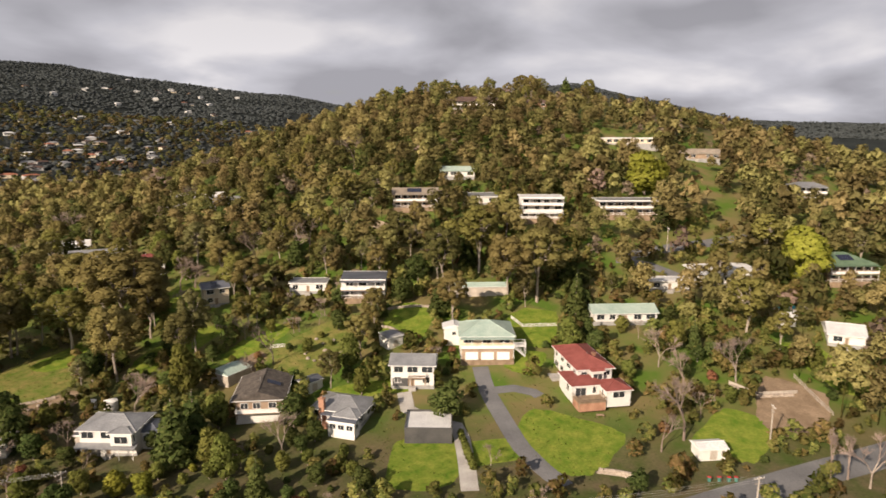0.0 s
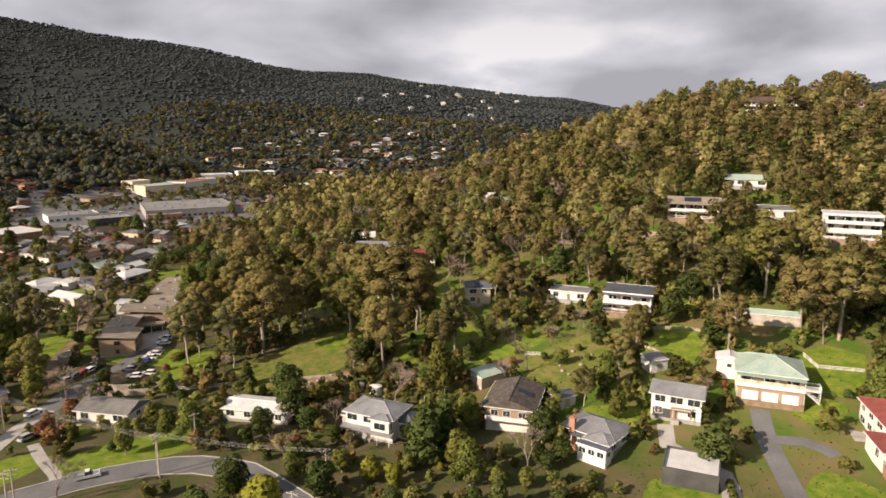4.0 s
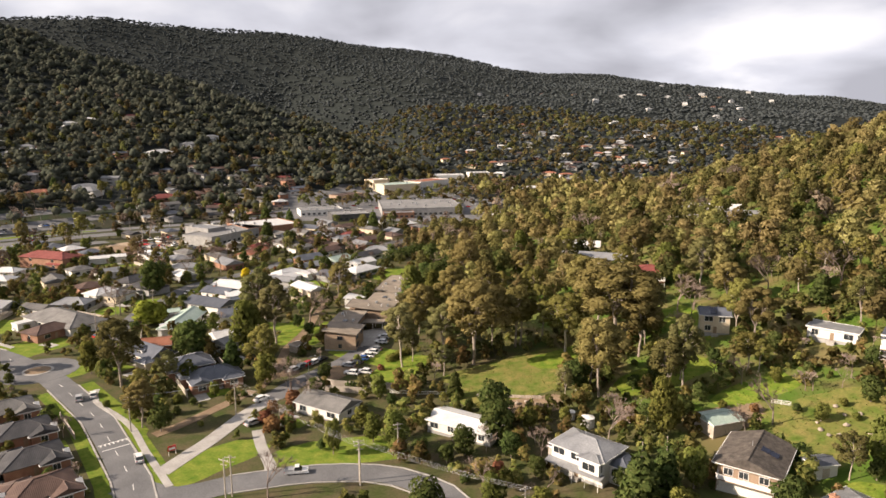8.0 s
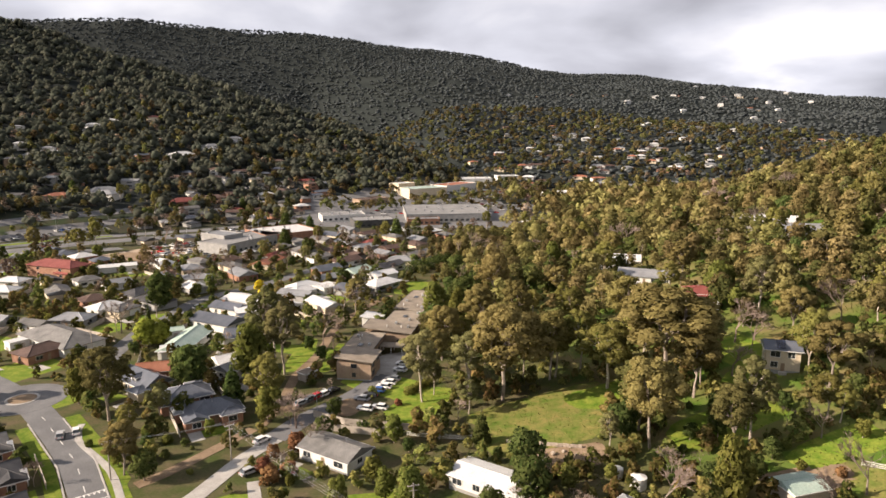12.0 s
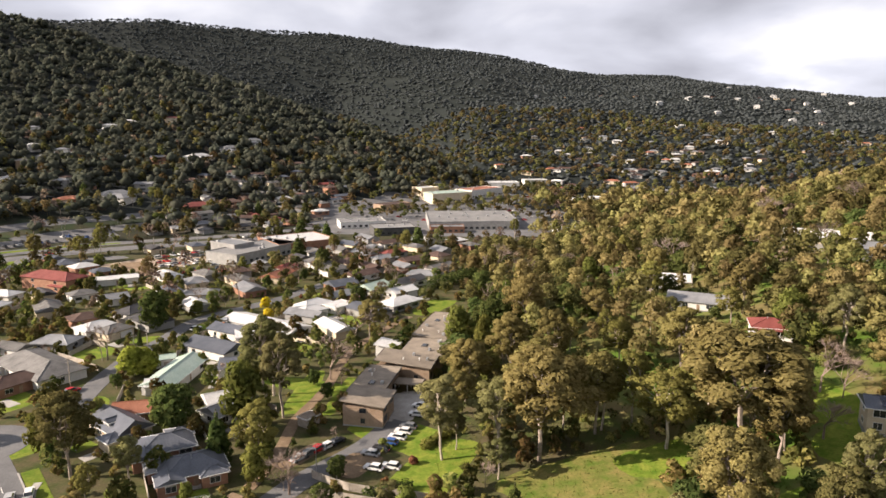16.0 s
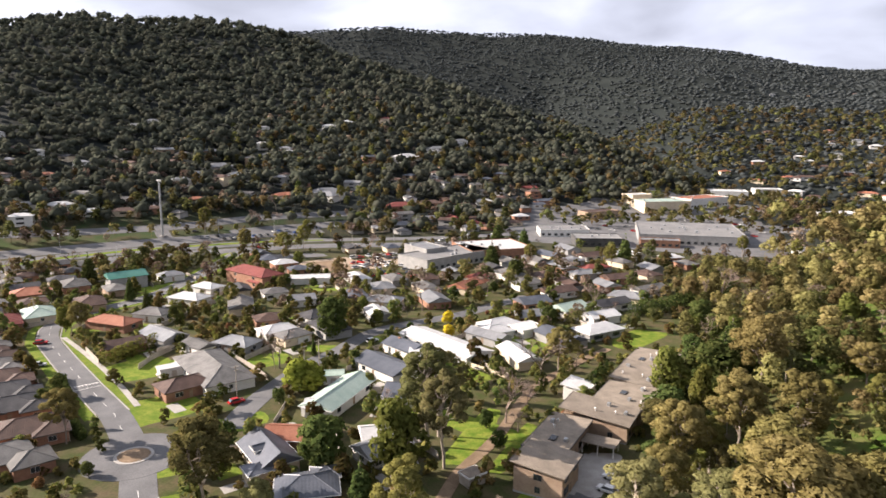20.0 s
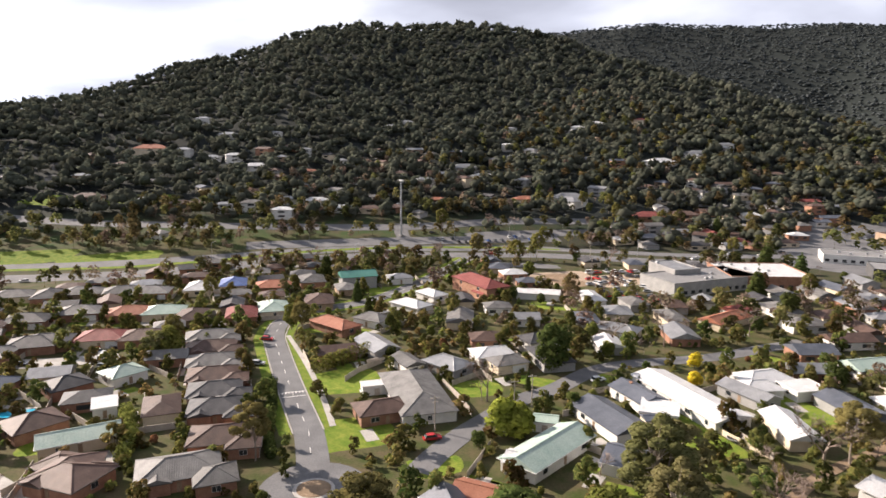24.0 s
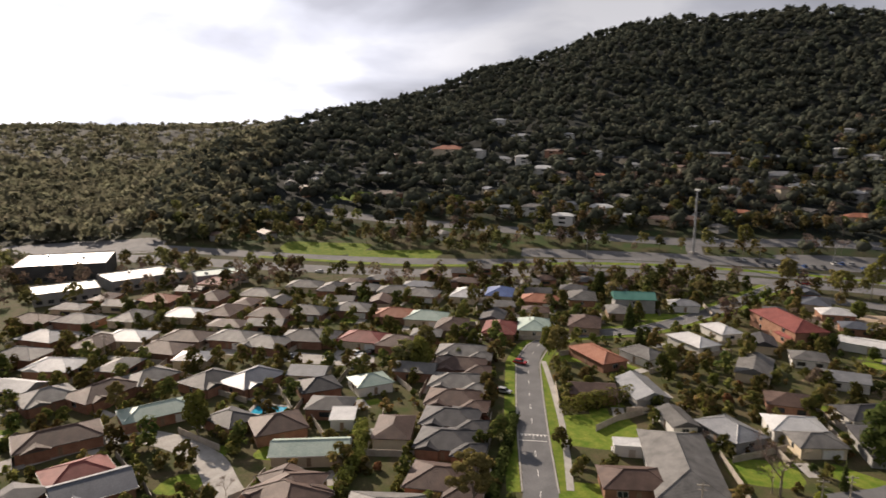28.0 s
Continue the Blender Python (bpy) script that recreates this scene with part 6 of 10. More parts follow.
patch('lawn', 135.9, -19.2, 24, 16, 10, 'lawn', 'rough green grass below the plot', 'grass', seed=26)
patch('lawn', 85.4, 51.4, 8, 26, 60, 'lawn', 'narrow green side lawn', 'lawn', seed=27)
patch('lawn', -138.6, 154.3, 24, 20, 60, 'lawn', 'bright green front lawn with shrubs', 'lawn', seed=28)
patch('lawn', -167.4, 174.3, 26, 22, 60, 'lawn', 'bright green lawn behind the hedge', 'lawn', seed=29)
patch('lawn', -83.1, 205.8, 14, 20, 60, 'lawn', 'green back lawn beside a pale fence', 'lawn', seed=30)
patch('lawn', -136.5, 197.5, 18, 14, 60, 'lawn', 'green garden lawn', 'lawn', seed=31)
patch('lawn', -112.7, 156.7, 14, 10, 60, 'lawn', 'green verge beside the court', 'lawn', seed=32)
patch('lawn', -217.1, 199, 14, 10, 60, 'lawn', 'green verge at the street bend', 'lawn', seed=33)
patch('lawn', -184.7, 99.8, 14, 10, 60, 'lawn', 'small green front lawn', 'lawn', seed=34)
patch('lawn', -177.1, 77.5, 10, 10, 60, 'lawn', 'small green front lawn', 'lawn', seed=35)
patch('lawn', -191.4, 82.6, 14, 8, 60, 'lawn', 'small green front lawn', 'lawn', seed=36)
patch('lawn', -270, 90.4, 22, 7, 50, 'lawn', 'green front lawns along the street', 'lawn', seed=37)
patch('lawn', -257.4, 106.8, 18, 6, 50, 'lawn', 'green front lawns along the street', 'lawn', seed=38)
patch('lawn', -333.6, 136.9, 22, 14, 50, 'lawn', 'green reserve beside the houses', 'lawn', seed=39)
patch('lawn', -395.1, 194.4, 60, 26, 62, 'lawn', 'green park beside the highway', 'grass', seed=43)
patch('lawn', -427.5, 159.8, 60, 30, 62, 'lawn', 'green park beside the highway', 'grass', seed=44)
patch('lawn', -510, 261.7, 50, 26, 50, 'lawn', 'open green hillside paddock', 'grass', seed=45)
patch('lawn', -532.8, 217.1, 70, 30, 40, 'lawn', 'open green hillside paddock', 'grass', seed=46)
patch('lawn', -246.6, 256.4, 24, 12, 60, 'lawn', 'green verge by the roundabout', 'lawn', seed=47)
patch('lawn', -28.9, 267.5, 30, 14, 70, 'lawn', 'green reserve below the flats', 'lawn', seed=48)
patch('works_yard', -206.3, 332.3, 60, 30, 60, 'gravel', 'gravel works yard', 'yard', seed=49)

# hillside houses
white_home = house(31.2, 70.1, -42.3, 12.2, 8.6, wall='white_wall', roof='roof_grey', floors=2, awning=True, label='white two-storey house with a pale grey hip roof and awning', fine=True)
wing_of(white_home, 3.6, -4.0, 4.6, 3.2, 2.6, 2.92, 'white_wall', 'roof_grey', 'hip', windows=(("s", 0, 0.5, 3.0, 1.7), ("e", 0, 0.5, 1.8, 1.7)))
wing_of(white_home, 7.6, 1.6, 4.6, 6.4, 0, 3.9, 'white_wall', 'roof_slate', 'hip', windows=(("s", 0, 1.6, 2.2, 1.6), ("e", 0, 1.6, 2.0, 1.5)))
wing_of(white_home, -7.4, 1.2, 3.2, 5.0, 0, 2.6, 'grey_timber', 'roof_slate', 'skillion')
old_home = house(62.7, 62.6, 55.5, 14, 10.8, wall='tan_brick', roof='tile_old', kind='gable', floors=1, storey=4.7, rise=2.0, over=0.9, solar=4, label='tan brick house with a weathered dark ribbed gable roof', fine=True)
part("gable_wall", Geo().solid([(-7.06, -4.9, 4.6), (-7.06, 4.9, 4.6), (-7.06, 0, 6.35)], [(-7.0, -4.9, 4.6), (-7.0, 4.9, 4.6), (-7.0, 0, 6.35)]), M["tan_brick"], old_home)
part("lower_front", Geo().box(-7.1, 0, -1.5, 0.25, 10.7, 3.4), M["white_wall"], old_home, "white painted lower front")
deck_of(old_home, -8.8, -7.0, -5.2, 5.2, 2.0, open_side="e")
part("panel", Geo().box(-8.75, 0, 2.0, 0.06, 10.3, 0.85), M["trim"], old_home, "white balcony front")
for off in (-3.0, 0.6, 3.4):
    window(old_home, -7.05, off, 2.4, 1.8, 1.5, -90, "trim", True)
shed(62.8, 81.9, 20, 8, 6.5, 2.6, 'grey_timber', 'roof_green', 'pale green metal shed above the dark-roofed house')
shed(75, 61.9, 10, 5, 4, 2.6, 'white_wall', 'roof_slate', 'small white shed with a blue-grey roof')
shed(103.8, 66.1, 0, 5, 4.5, 2.7, 'white_wall', 'roof_grey', 'small white studio on the slope', kind='skillion')
cottage = house(75, 45.7, -57.8, 12.2, 9.0, wall='white_wall', roof='roof_grey', kind='hip', label='white cottage with grey roof, red brick chimney and arched porch', fine=True)
wing_of(cottage, 3.4, -4.6, 5.4, 5.0, 0, 2.78, 'white_wall', 'roof_grey', 'hip', windows=(("e", 0, 0.8, 2.0, 1.5),))
wing_of(cottage, 3.4, -8.0, 6.4, 2.6, 0, 2.3, 'white_wall', 'roof_slate', 'skillion', 0, over=0.3, windows=(("s", -2.05, 0.7, 1.6, 1.3), ("s", 0, 0.7, 1.6, 1.3), ("s", 2.05, 0.7, 1.6, 1.3), ("e", 0, 0.7, 1.6, 1.3)))
part("chimney", Geo().box(-3.4, -4.9, -1.2, 1.3, 0.9, 6.6).box(-3.4, -4.9, 5.4, 1.5, 1.1, 0.25).tube((-3.4, -4.9, 5.6), (-3.4, -4.9, 6.1), 0.2, 0.18, 8), M["brick_wall"], cottage, "red brick chimney")
part("porch_floor", Geo().box(-1.2, -5.6, -1.4, 3.6, 2.2, 1.45), M["brick_wall"], cottage)
part("porch_roof", Geo().box(-1.2, -5.5, 2.3, 3.8, 2.4, 0.14), M["roof_slate"], cottage)
for px in (-2.8, -1.2, 0.3):
    part("porch_post", Geo().box(px, -6.5, 0, 0.14, 0.14, 2.3), M["trim"], cottage)
tall_home = house(96.6, 46.7, -43, 10.8, 8.2, wall='white_wall', roof='roof_grey', kind='gable', floors=2, rise=1.5, label='white two-storey house with grey roof above a carport', fine=True)
# dark slab on the solid wall imitates the shade inside an open carport
part("carport_opening", Geo().box(-2.9, -4.06, 0.0, 4.2, 0.2, 2.15), M["dark_wall"], tall_home, "dark panel standing in for the shaded carport")
deck_of(tall_home, -1.0, 3.4, -5.6, -4.1, 2.75, open_side="n")
block(85.2, 26.8, -41.9, 10.4, 9.5, 2.6, 'dark_wall', 'roof_white', 'low dark carport with a flat white roof', name='carport', windows=False)
big_home = house(121.5, 46, -40, 14.2, 12.4, wall='cream_wall', roof='roof_green', kind='hip', floors=2, veranda=-1, label='large cream house with pale green roof and balcony', fine=True)
wing_of(big_home, -8.6, 4.4, 4.4, 5.6, 0, 5.2, 'white_wall', 'roof_white', 'gable', 90, windows=(("w", 0, 3.0, 1.2, 1.2),))
wing_of(big_home, 0, 8.0, 9.0, 5.0, 0, 4.6, 'cream_wall', 'roof_green', 'hip')
part("lower_front", Geo().box(0, -8.55, -1.4, 13.6, 0.25, 3.9), M["tan_brick"], big_home, "tan brick lower front")
for off in (-4.2, 0, 4.2):
    part("garage_door", kept["garage"] if "garage" in kept else shared("garage", lambda: Geo().box(0, 0, 0, 4.8, 0.1, 2.15).mesh("garage_door", M["trim"])), None, big_home, at=pose(off, -8.72, -0.2) @ Matrix.Diagonal((0.7, 1, 1, 1)))
for k in range(9):
    part("stair_step", shared("stair_step", lambda: Geo().box(0, 0, -0.16, 0.36, 1.3, 0.16).box(0, -0.62, 0, 0.05, 0.05, 0.95).box(0, 0.62, 0, 0.05, 0.05, 0.95).mesh("stair_step", M["trim"])), None, big_home, at=pose(7.4 + k * 0.34, -7.2, 2.7 - k * 0.28))
deck_of(big_home, 7.2, 10.6, -6.4, -3.6, 2.75, mat="trim", open_side="w")
red_home = house(129.7, 18.8, -121, 17.2, 8.8, wall='white_wall', roof='tile_red', kind='hip', floors=2, chimney=(3.0, 1.8), label='white two-storey house with red tiled hip roofs and terrace', fine=True)
wing_of(red_home, 7.4, -2.8, 9.0, 8.2, 0, 2.75, 'white_wall', 'tile_red', 'hip', windows=(("e", -2.0, 0.15, 2.8, 2.1), ("e", 1.4, 0.6, 1.0, 1.7), ("s", 1.5, 0.3, 1.8, 2.0)))
wing_of(red_home, 12.4, 3.2, 6.6, 6.0, 0, 2.6, 'white_wall', 'tile_red', 'hip', windows=(("e", 0, 0.7, 3.0, 1.6), ("s", 1.0, 0.5, 1.0, 1.6)))
wing_of(red_home, 9.2, 0.2, 3.0, 1.6, 2.75, 2.6, 'white_wall', 'tile_red', 'gable', 90, over=0.3, windows=(("s", 0, 0.35, 2.4, 1.7),))
for off in (-2.9, 3.0):
    window(red_home, 8.78, off, 3.7, 1.7, 1.3, 90, "trim", True)
deck_of(red_home, 12.0, 16.2, -6.9, 0.0, 0.25, rail="timber", open_side="w", below=1.8)
part("terrace_skirt", Geo().box(14.1, -3.45, -2.0, 4.0, 6.6, 2.0), M["brick_wall"], red_home)
part("paving", Geo().box(-3.0, -6.2, -1.6, 7.0, 3.6, 1.75), M["concrete"], red_home)
shed(124.3, -19.3, -35, 6.0, 4, 2.4, 'white_wall', 'roof_white', 'white garden shed below the orchard')
house(164.7, 31.3, -38, 19, 8, wall='white_wall', roof='roof_green', kind='gable', fine=True)
house(205.6, -16.7, -63.6, 9.2, 12, wall='white_wall', roof='roof_white', kind='gable', fine=True)
shed(201.9, -1.9, -40, 4, 4, 2.8, 'white_wall', 'roof_white', 'small white pump shed')
house(215.3, 25.5, -32.4, 22.5, 12, wall='white_wall', roof='roof_white', kind='skillion', solar=12, label='white hillside house with a sloping white roof and solar panels', fine=True)
house(253.2, 2.5, -38, 17, 14, wall='timber', roof='roof_moss', kind='hip', floors=2, solar=10, veranda=-1, label='timber pavilion house with a green hip roof and decks', fine=True)
house(194.1, 34.2, -38, 13, 6, wall='white_wall', roof='roof_white', kind='flat', fine=True)
shed(144.4, 71.8, -38, 17, 5, 2.6, 'grey_timber', 'roof_green', 'long low green-roofed outbuilding')
house(106.4, 115.7, -40, 12, 7, wall='white_wall', roof='roof_grey', kind='flat', fine=True)
house(117.1, 98.5, -40, 14, 8, wall='white_wall', roof='roof_slate', kind='skillion', floors=2, veranda=-1, fine=True)
house(80.5, 133.3, -15, 8, 7, wall='cream_wall', roof='roof_slate', kind='gable', floors=2, solar=4, fine=True)
house(75.6, 184.4, -12, 10, 8.5, wall='white_wall', roof='tile_red', kind='hip', floors=2, veranda=-1, label='white two-storey house with red roof among gum trees', fine=True)
house(177.3, 146.8, -38, 19, 10, wall='timber', roof='roof_tan', kind='gable', floors=2, solar=12, veranda=-1, label='brown timber hillside house with solar panels and decks', fine=True)
house(198.6, 128.3, -38, 14, 8, wall='white_wall', roof='roof_grey', kind='skillion', solar=6, fine=True)
house(206.4, 100.7, -42, 17, 10, wall='white_wall', roof='roof_white', kind='flat', floors=3, veranda=-1, label='white three-level house with stacked balconies on the hillside', fine=True)
house(238.3, 80.7, -40, 27, 10, wall='timber', roof='roof_grey', kind='flat', floors=2, veranda=-1, label='long brown hillside house with a flat grey roof and deck', fine=True)
house(310, 251.1, -42, 38, 13, wall='white_wall', roof='tile_brown', kind='hip', floors=2, veranda=-1, label='long hilltop house with a brown hip roof and balcony', fine=True)
house(348, 231.7, -42, 22, 11, wall='brick_wall', roof='tile_brown', kind='hip', fine=True)
house(322.1, 141, -48, 36, 12, wall='cream_wall', roof='roof_white', kind='flat', label='long cream flat-roofed house near the hilltop', fine=True)
house(340.6, 108.2, -50, 24, 11, wall='tan_brick', roof='roof_tan', kind='gable', fine=True)
house(336.7, 48.2, -55, 16, 9, wall='grey_wall', roof='roof_grey', kind='hip', floors=2, veranda=-1, fine=True)
house(214.1, 160.3, -42, 16, 9, wall='white_wall', roof='roof_green', kind='gable', fine=True)
house(126.5, 285.1, -10, 18, 9, wall='cream_wall', roof='roof_white', kind='gable', fine=True)
house(130.3, 238.9, -10, 16, 9, wall='white_wall', roof='roof_grey', kind='gable', fine=True)
house(63.6, 263.5, -10, 20, 10, wall='white_wall', roof='roof_white', kind='gable', fine=True)
house(67.5, 225.4, -20, 20, 10, wall='white_wall', roof='roof_grey', kind='gable', fine=True)
house(53.8, 462.6, -5, 18, 10, wall='white_wall', roof='roof_grey', kind='gable', fine=True)
house(130.5, 265.2, -15, 20, 10, wall='cream_wall', roof='roof_white', kind='gable', fine=True)

# houses by the side street and the flats
house(6.1, 89.8, -31.1, 17.2, 8, wall='white_wall', roof='roof_white', kind='gable', rise=1.0, label='long low white house with a shallow white metal roof', fine=True)
house(-29.8, 102.8, -29.6, 14.2, 8.5, wall='white_wall', roof='tile_grey', kind='gable', label='white cottage with an old brown-grey gable roof', fine=True)
FLAT_LABEL = "brown brick flats with a wide flat tan roof"
house(-34, 156, 84, 10.5, 10.5, 'tan_brick', 'roof_tan', 'skillion', 2, 'brown brick flats with a sloping tan roof', name='flats', storey=2.75, over=1.0, trim='dark_trim', fine=True)
FLATS = [house(-35.2, 171.5, 84, 19, 8.5, 'tan_brick', 'roof_tan', 'flat', 1, FLAT_LABEL, name='flats', storey=4.7, over=1.1, trim='dark_trim', fine=True),
         house(-28.5, 187, 84, 10, 16, 'tan_brick', 'roof_tan', 'skillion', 1, FLAT_LABEL, name='flats', storey=4.5, over=1.0, trim='dark_trim', fine=True),
         house(-24, 201, 82, 15, 12.5, 'tan_brick', 'roof_tan', 'flat', 1, FLAT_LABEL, name='flats', storey=4.3, over=1.1, trim='dark_trim'),
         house(-22.5, 218, 82, 16, 11.5, 'tan_brick', 'roof_tan', 'skillion', 1, FLAT_LABEL, name='flats', storey=3.9, over=1.0, trim='dark_trim'),
         house(-21, 235.5, 80, 15, 12, 'brick_wall', 'roof_tan', 'flat', 1, FLAT_LABEL, name='flats', storey=3.5, over=1.0, trim='dark_trim')]
house(-37.5, 206, 80, 7, 6.5, 'white_wall', 'roof_white', 'skillion', 1, 'small pale annexe with a white sheet roof', name='annexe', storey=3.4, over=0.8)
roof_rnd = random.Random(5)
for flat_ob, (fw, fd, fh) in zip(FLATS, ((19, 8.5, 4.7), (10, 16, 4.5), (15, 12.5, 4.3), (16, 11.5, 3.9), (15, 12, 3.5))):
    for k in range(4):
        px, py = roof_rnd.uniform(-0.4, 0.4) * fw, roof_rnd.uniform(-0.4, 0.4) * fd
        lift = fh + 0.32 + (0.09 * (py + fd / 2 + 0.7) if fh in (4.5, 3.9) else 0)
        if k % 2:
            part("roof_unit", shared("small_unit", lambda: Geo().box(0, 0, -0.1, 1.1, 0.8, 0.8).box(0, 0, 0.7, 0.9, 0.6, 0.1).mesh("roof_unit", M["steel"])), None, flat_ob, at=pose(px, py, lift, 0, 0, roof_rnd.choice((0, 90))))
        else:
            part("vent_pipe", shared("flat_vent", lambda: Geo().tube((0, 0, -0.2), (0, 0, 0.7), 0.16, 0.16, 8).tube((0, 0, 0.7), (0, 0, 0.9), 0.3, 0.05, 8).mesh("vent_pipe", M["trim"])), None, flat_ob, at=pose(px, py, lift))
    # skylight well in the roof, framed and dark
    px, py = roof_rnd.uniform(-0.25, 0.25) * fw, roof_rnd.uniform(-0.2, 0.2) * fd
    if fh in (4.3, 3.5, 4.7):
        well = part("skylight", Geo().box(px, py, fh + 0.3, 2.6, 1.6, 0.28), M["dark_trim"], flat_ob)
        part("pane", Geo().box(px, py, fh + 0.58, 2.3, 1.3, 0.03), M["glass"], well)
canopy = thing("carport", "open carport with a pale flat roof on slim posts", "carport", pose(-26.2, 175.5, gz(-26, 175), 0, 0, 84))
part("roof", Geo().box(0, 0, 2.6, 5.0, 8.0, 0.22), M["roof_tan"], canopy)
for px in (-2.2, 2.2):
    for py in (-3.6, 0, 3.6):
        part("post", shared("carport_post", lambda: Geo().box(0, 0, -0.3, 0.16, 0.16, 2.9).mesh("post", M["trim"])), None, canopy, at=pose(px, py, 0))
patch('courtyard', -26, 165, 22, 10, 84, 'concrete', 'worn concrete courtyard between the flats', 'yard', seed=91, lift=0.08)
shed(-48.7, 151.2, 60, 4.5, 3.5, 2.2, 'grey_timber', 'roof_tan', 'timber bin shelter beside the lane', kind='flat')
slate_home = house(-77.5, 132.5, 34, 12, 9.6, wall='brick_wall', roof='roof_slate', kind='hip', label='brick house with a dark slate-blue hip roof', fine=True)
wing_of(slate_home, -4.6, -4.6, 4.8, 5.6, 0, 2.7, 'brick_wall', 'roof_slate', 'gable', 90, windows=(("w", 0, 0.7, 2.0, 1.5),))
wing_of(slate_home, 3.8, 4.6, 5.6, 4.6, 0, 2.66, 'brick_wall', 'roof_slate', 'hip')
corner_home = house(-66.6, 123.4, 34, 13, 10, wall='brick_wall', roof='roof_slate', kind='hip', label='brick corner house with dark slate-blue roofs and gables', fine=True)
wing_of(corner_home, -5.2, -4.4, 4.8, 5.2, 0, 2.7, 'brick_wall', 'roof_slate', 'gable', 90, windows=(("w", 0, 0.7, 2.2, 1.5),))
wing_of(corner_home, 3.6, -4.8, 5.2, 4.2, 0, 2.66, 'brick_wall', 'roof_slate', 'hip', windows=(("s", 0, 0.7, 2.2, 1.5),))
wing_of(corner_home, -7.0, 2.6, 4.0, 4.4, 0, 2.5, 'brick_wall', 'roof_grey', 'hip')
dormer_home = house(-93.6, 141.4, -33, 14.5, 8.6, wall='cream_wall', roof='roof_slate', kind='gable', rise=2.8, label='cream house with a steep slate-blue gable roof and dormer', fine=True)
wing_of(dormer_home, 0.5, -2.4, 2.4, 2.6, 2.75, 1.7, 'white_wall', 'roof_slate', 'gable', 90, rise=0.7, over=0.25, windows=(("w", 0, 0.4, 1.6, 1.0),))
wing_of(dormer_home, 6.0, -4.6, 5.0, 5.0, 0, 2.6, 'cream_wall', 'roof_slate', 'hip')
house(-95.4, 150.7, 18.4, 8.9, 8, wall='brick_wall', roof='tile_orange', kind='gable', fine=True)
house(-71.2, 153.7, 61, 11.4, 8, wall='white_wall', roof='roof_grey', kind='gable', fine=True)
house(-75.8, 159.6, 35.7, 7.3, 7, wall='white_wall', roof='roof_white', kind='gable', fine=True)
house(-98.3, 168.3, 21.7, 5.6, 6, wall='white_wall', roof='roof_white', kind='gable', fine=True)

# houses between the streets
house(-142.2, 178.9, -30.5, 30.7, 14, wall='white_wall', roof='tile_grey', kind='hip', label='broad white house with a large pale grey hip roof')
house(-140.7, 165.6, 65, 13.7, 9, wall='brick_wall', roof='tile_brown', kind='hip')
shed(-154.6, 175.2, 60, 8, 4, 2.6, 'white_wall', 'roof_white', 'white flat-roofed garden room', kind='flat')
house(-161.8, 194.3, -16.9, 10.8, 6, wall='white_wall', roof='tile_grey', kind='gable')
house(-151.9, 202.1, -0.9, 13.4, 9, wall='grey_wall', roof='roof_grey', kind='hip')
house(-148.2, 218.8, 60.3, 12.2, 9, wall='white_wall', roof='roof_white', kind='hip')
house(-139.9, 216.1, 67.4, 10.5, 8, wall='cream_wall', roof='tile_grey', kind='hip', garage=True)
house(-146.6, 242.6, 73, 14.2, 9, wall='white_wall', roof='tile_dark', kind='hip')
house(-87.9, 229, -26.9, 34.6, 11, wall='white_wall', roof='roof_white', kind='gable', rise=1.3, label='long white hall with a broad low white metal roof')
house(-76.8, 242.9, -19.9, 14.9, 7, wall='grey_wall', roof='roof_grey', kind='gable')
house(-78.2, 257.1, 59.1, 15, 9, wall='white_wall', roof='roof_white', kind='hip')
house(-95.6, 201.8, -24.4, 19.2, 10, wall='white_wall', roof='roof_slate', kind='gable')
house(-98.1, 220.4, -24.5, 14, 8, wall='white_wall', roof='roof_slate', kind='gable', chimney=(-3, 0))
house(-88.7, 214.4, 23, 8.9, 7, wall='white_wall', roof='roof_white', kind='skillion')
house(-80.3, 185.4, 13.2, 11.3, 10, wall='white_wall', roof='roof_slate', kind='gable')
house(-97.1, 177.1, 91.3, 23.6, 9, wall='white_wall', roof='roof_green', kind='gable')
shed(-106.6, 189.5, 30, 6, 5, 2.7, 'white_wall', 'roof_green', 'white garden room with a pale green roof')
shed(-87.8, 208.9, 50, 5, 4, 2.6, 'cream_wall', 'roof_slate', 'small cream cabin in the back garden')
house(-209.8, 284.7, -16.7, 28.9, 12, wall='brick_wall', roof='tile_red', kind='hip', floors=2, wing=(9, -3, 9, 8), label='two-storey brick house with red tiled hip roofs')
house(-186.3, 296.7, 31.3, 18.2, 9, wall='white_wall', roof='roof_white', kind='gable', rise=0.8)
house(-210.9, 242.9, 0.5, 15.4, 9, wall='white_wall', roof='roof_white', kind='hip')
house(-206.2, 218.6, 10.7, 12.5, 9, wall='white_wall', roof='tile_grey', kind='hip')
house(-181.1, 198.3, -14.6, 15.8, 9, wall='grey_wall', roof='roof_grey', kind='gable')
house(-210.7, 203.8, 2.3, 18.6, 9, wall='brick_wall', roof='tile_orange', kind='hip')
house(-217.6, 261.4, -7.7, 12.9, 8, wall='white_wall', roof='roof_white', kind='hip')
house(-132.8, 271.3, 11.6, 14.5, 9, wall='cream_wall', roof='roof_grey', kind='hip', garage=True)
house(-110.5, 313.2, 78.8, 21.3, 9, wall='cream_wall', roof='tile_orange', kind='gable')
house(-111.7, 330.1, 69.5, 13.4, 8, wall='white_wall', roof='tile_red', kind='hip')
house(-58.9, 290.5, 58.3, 13, 9, wall='white_wall', roof='roof_green', kind='gable')
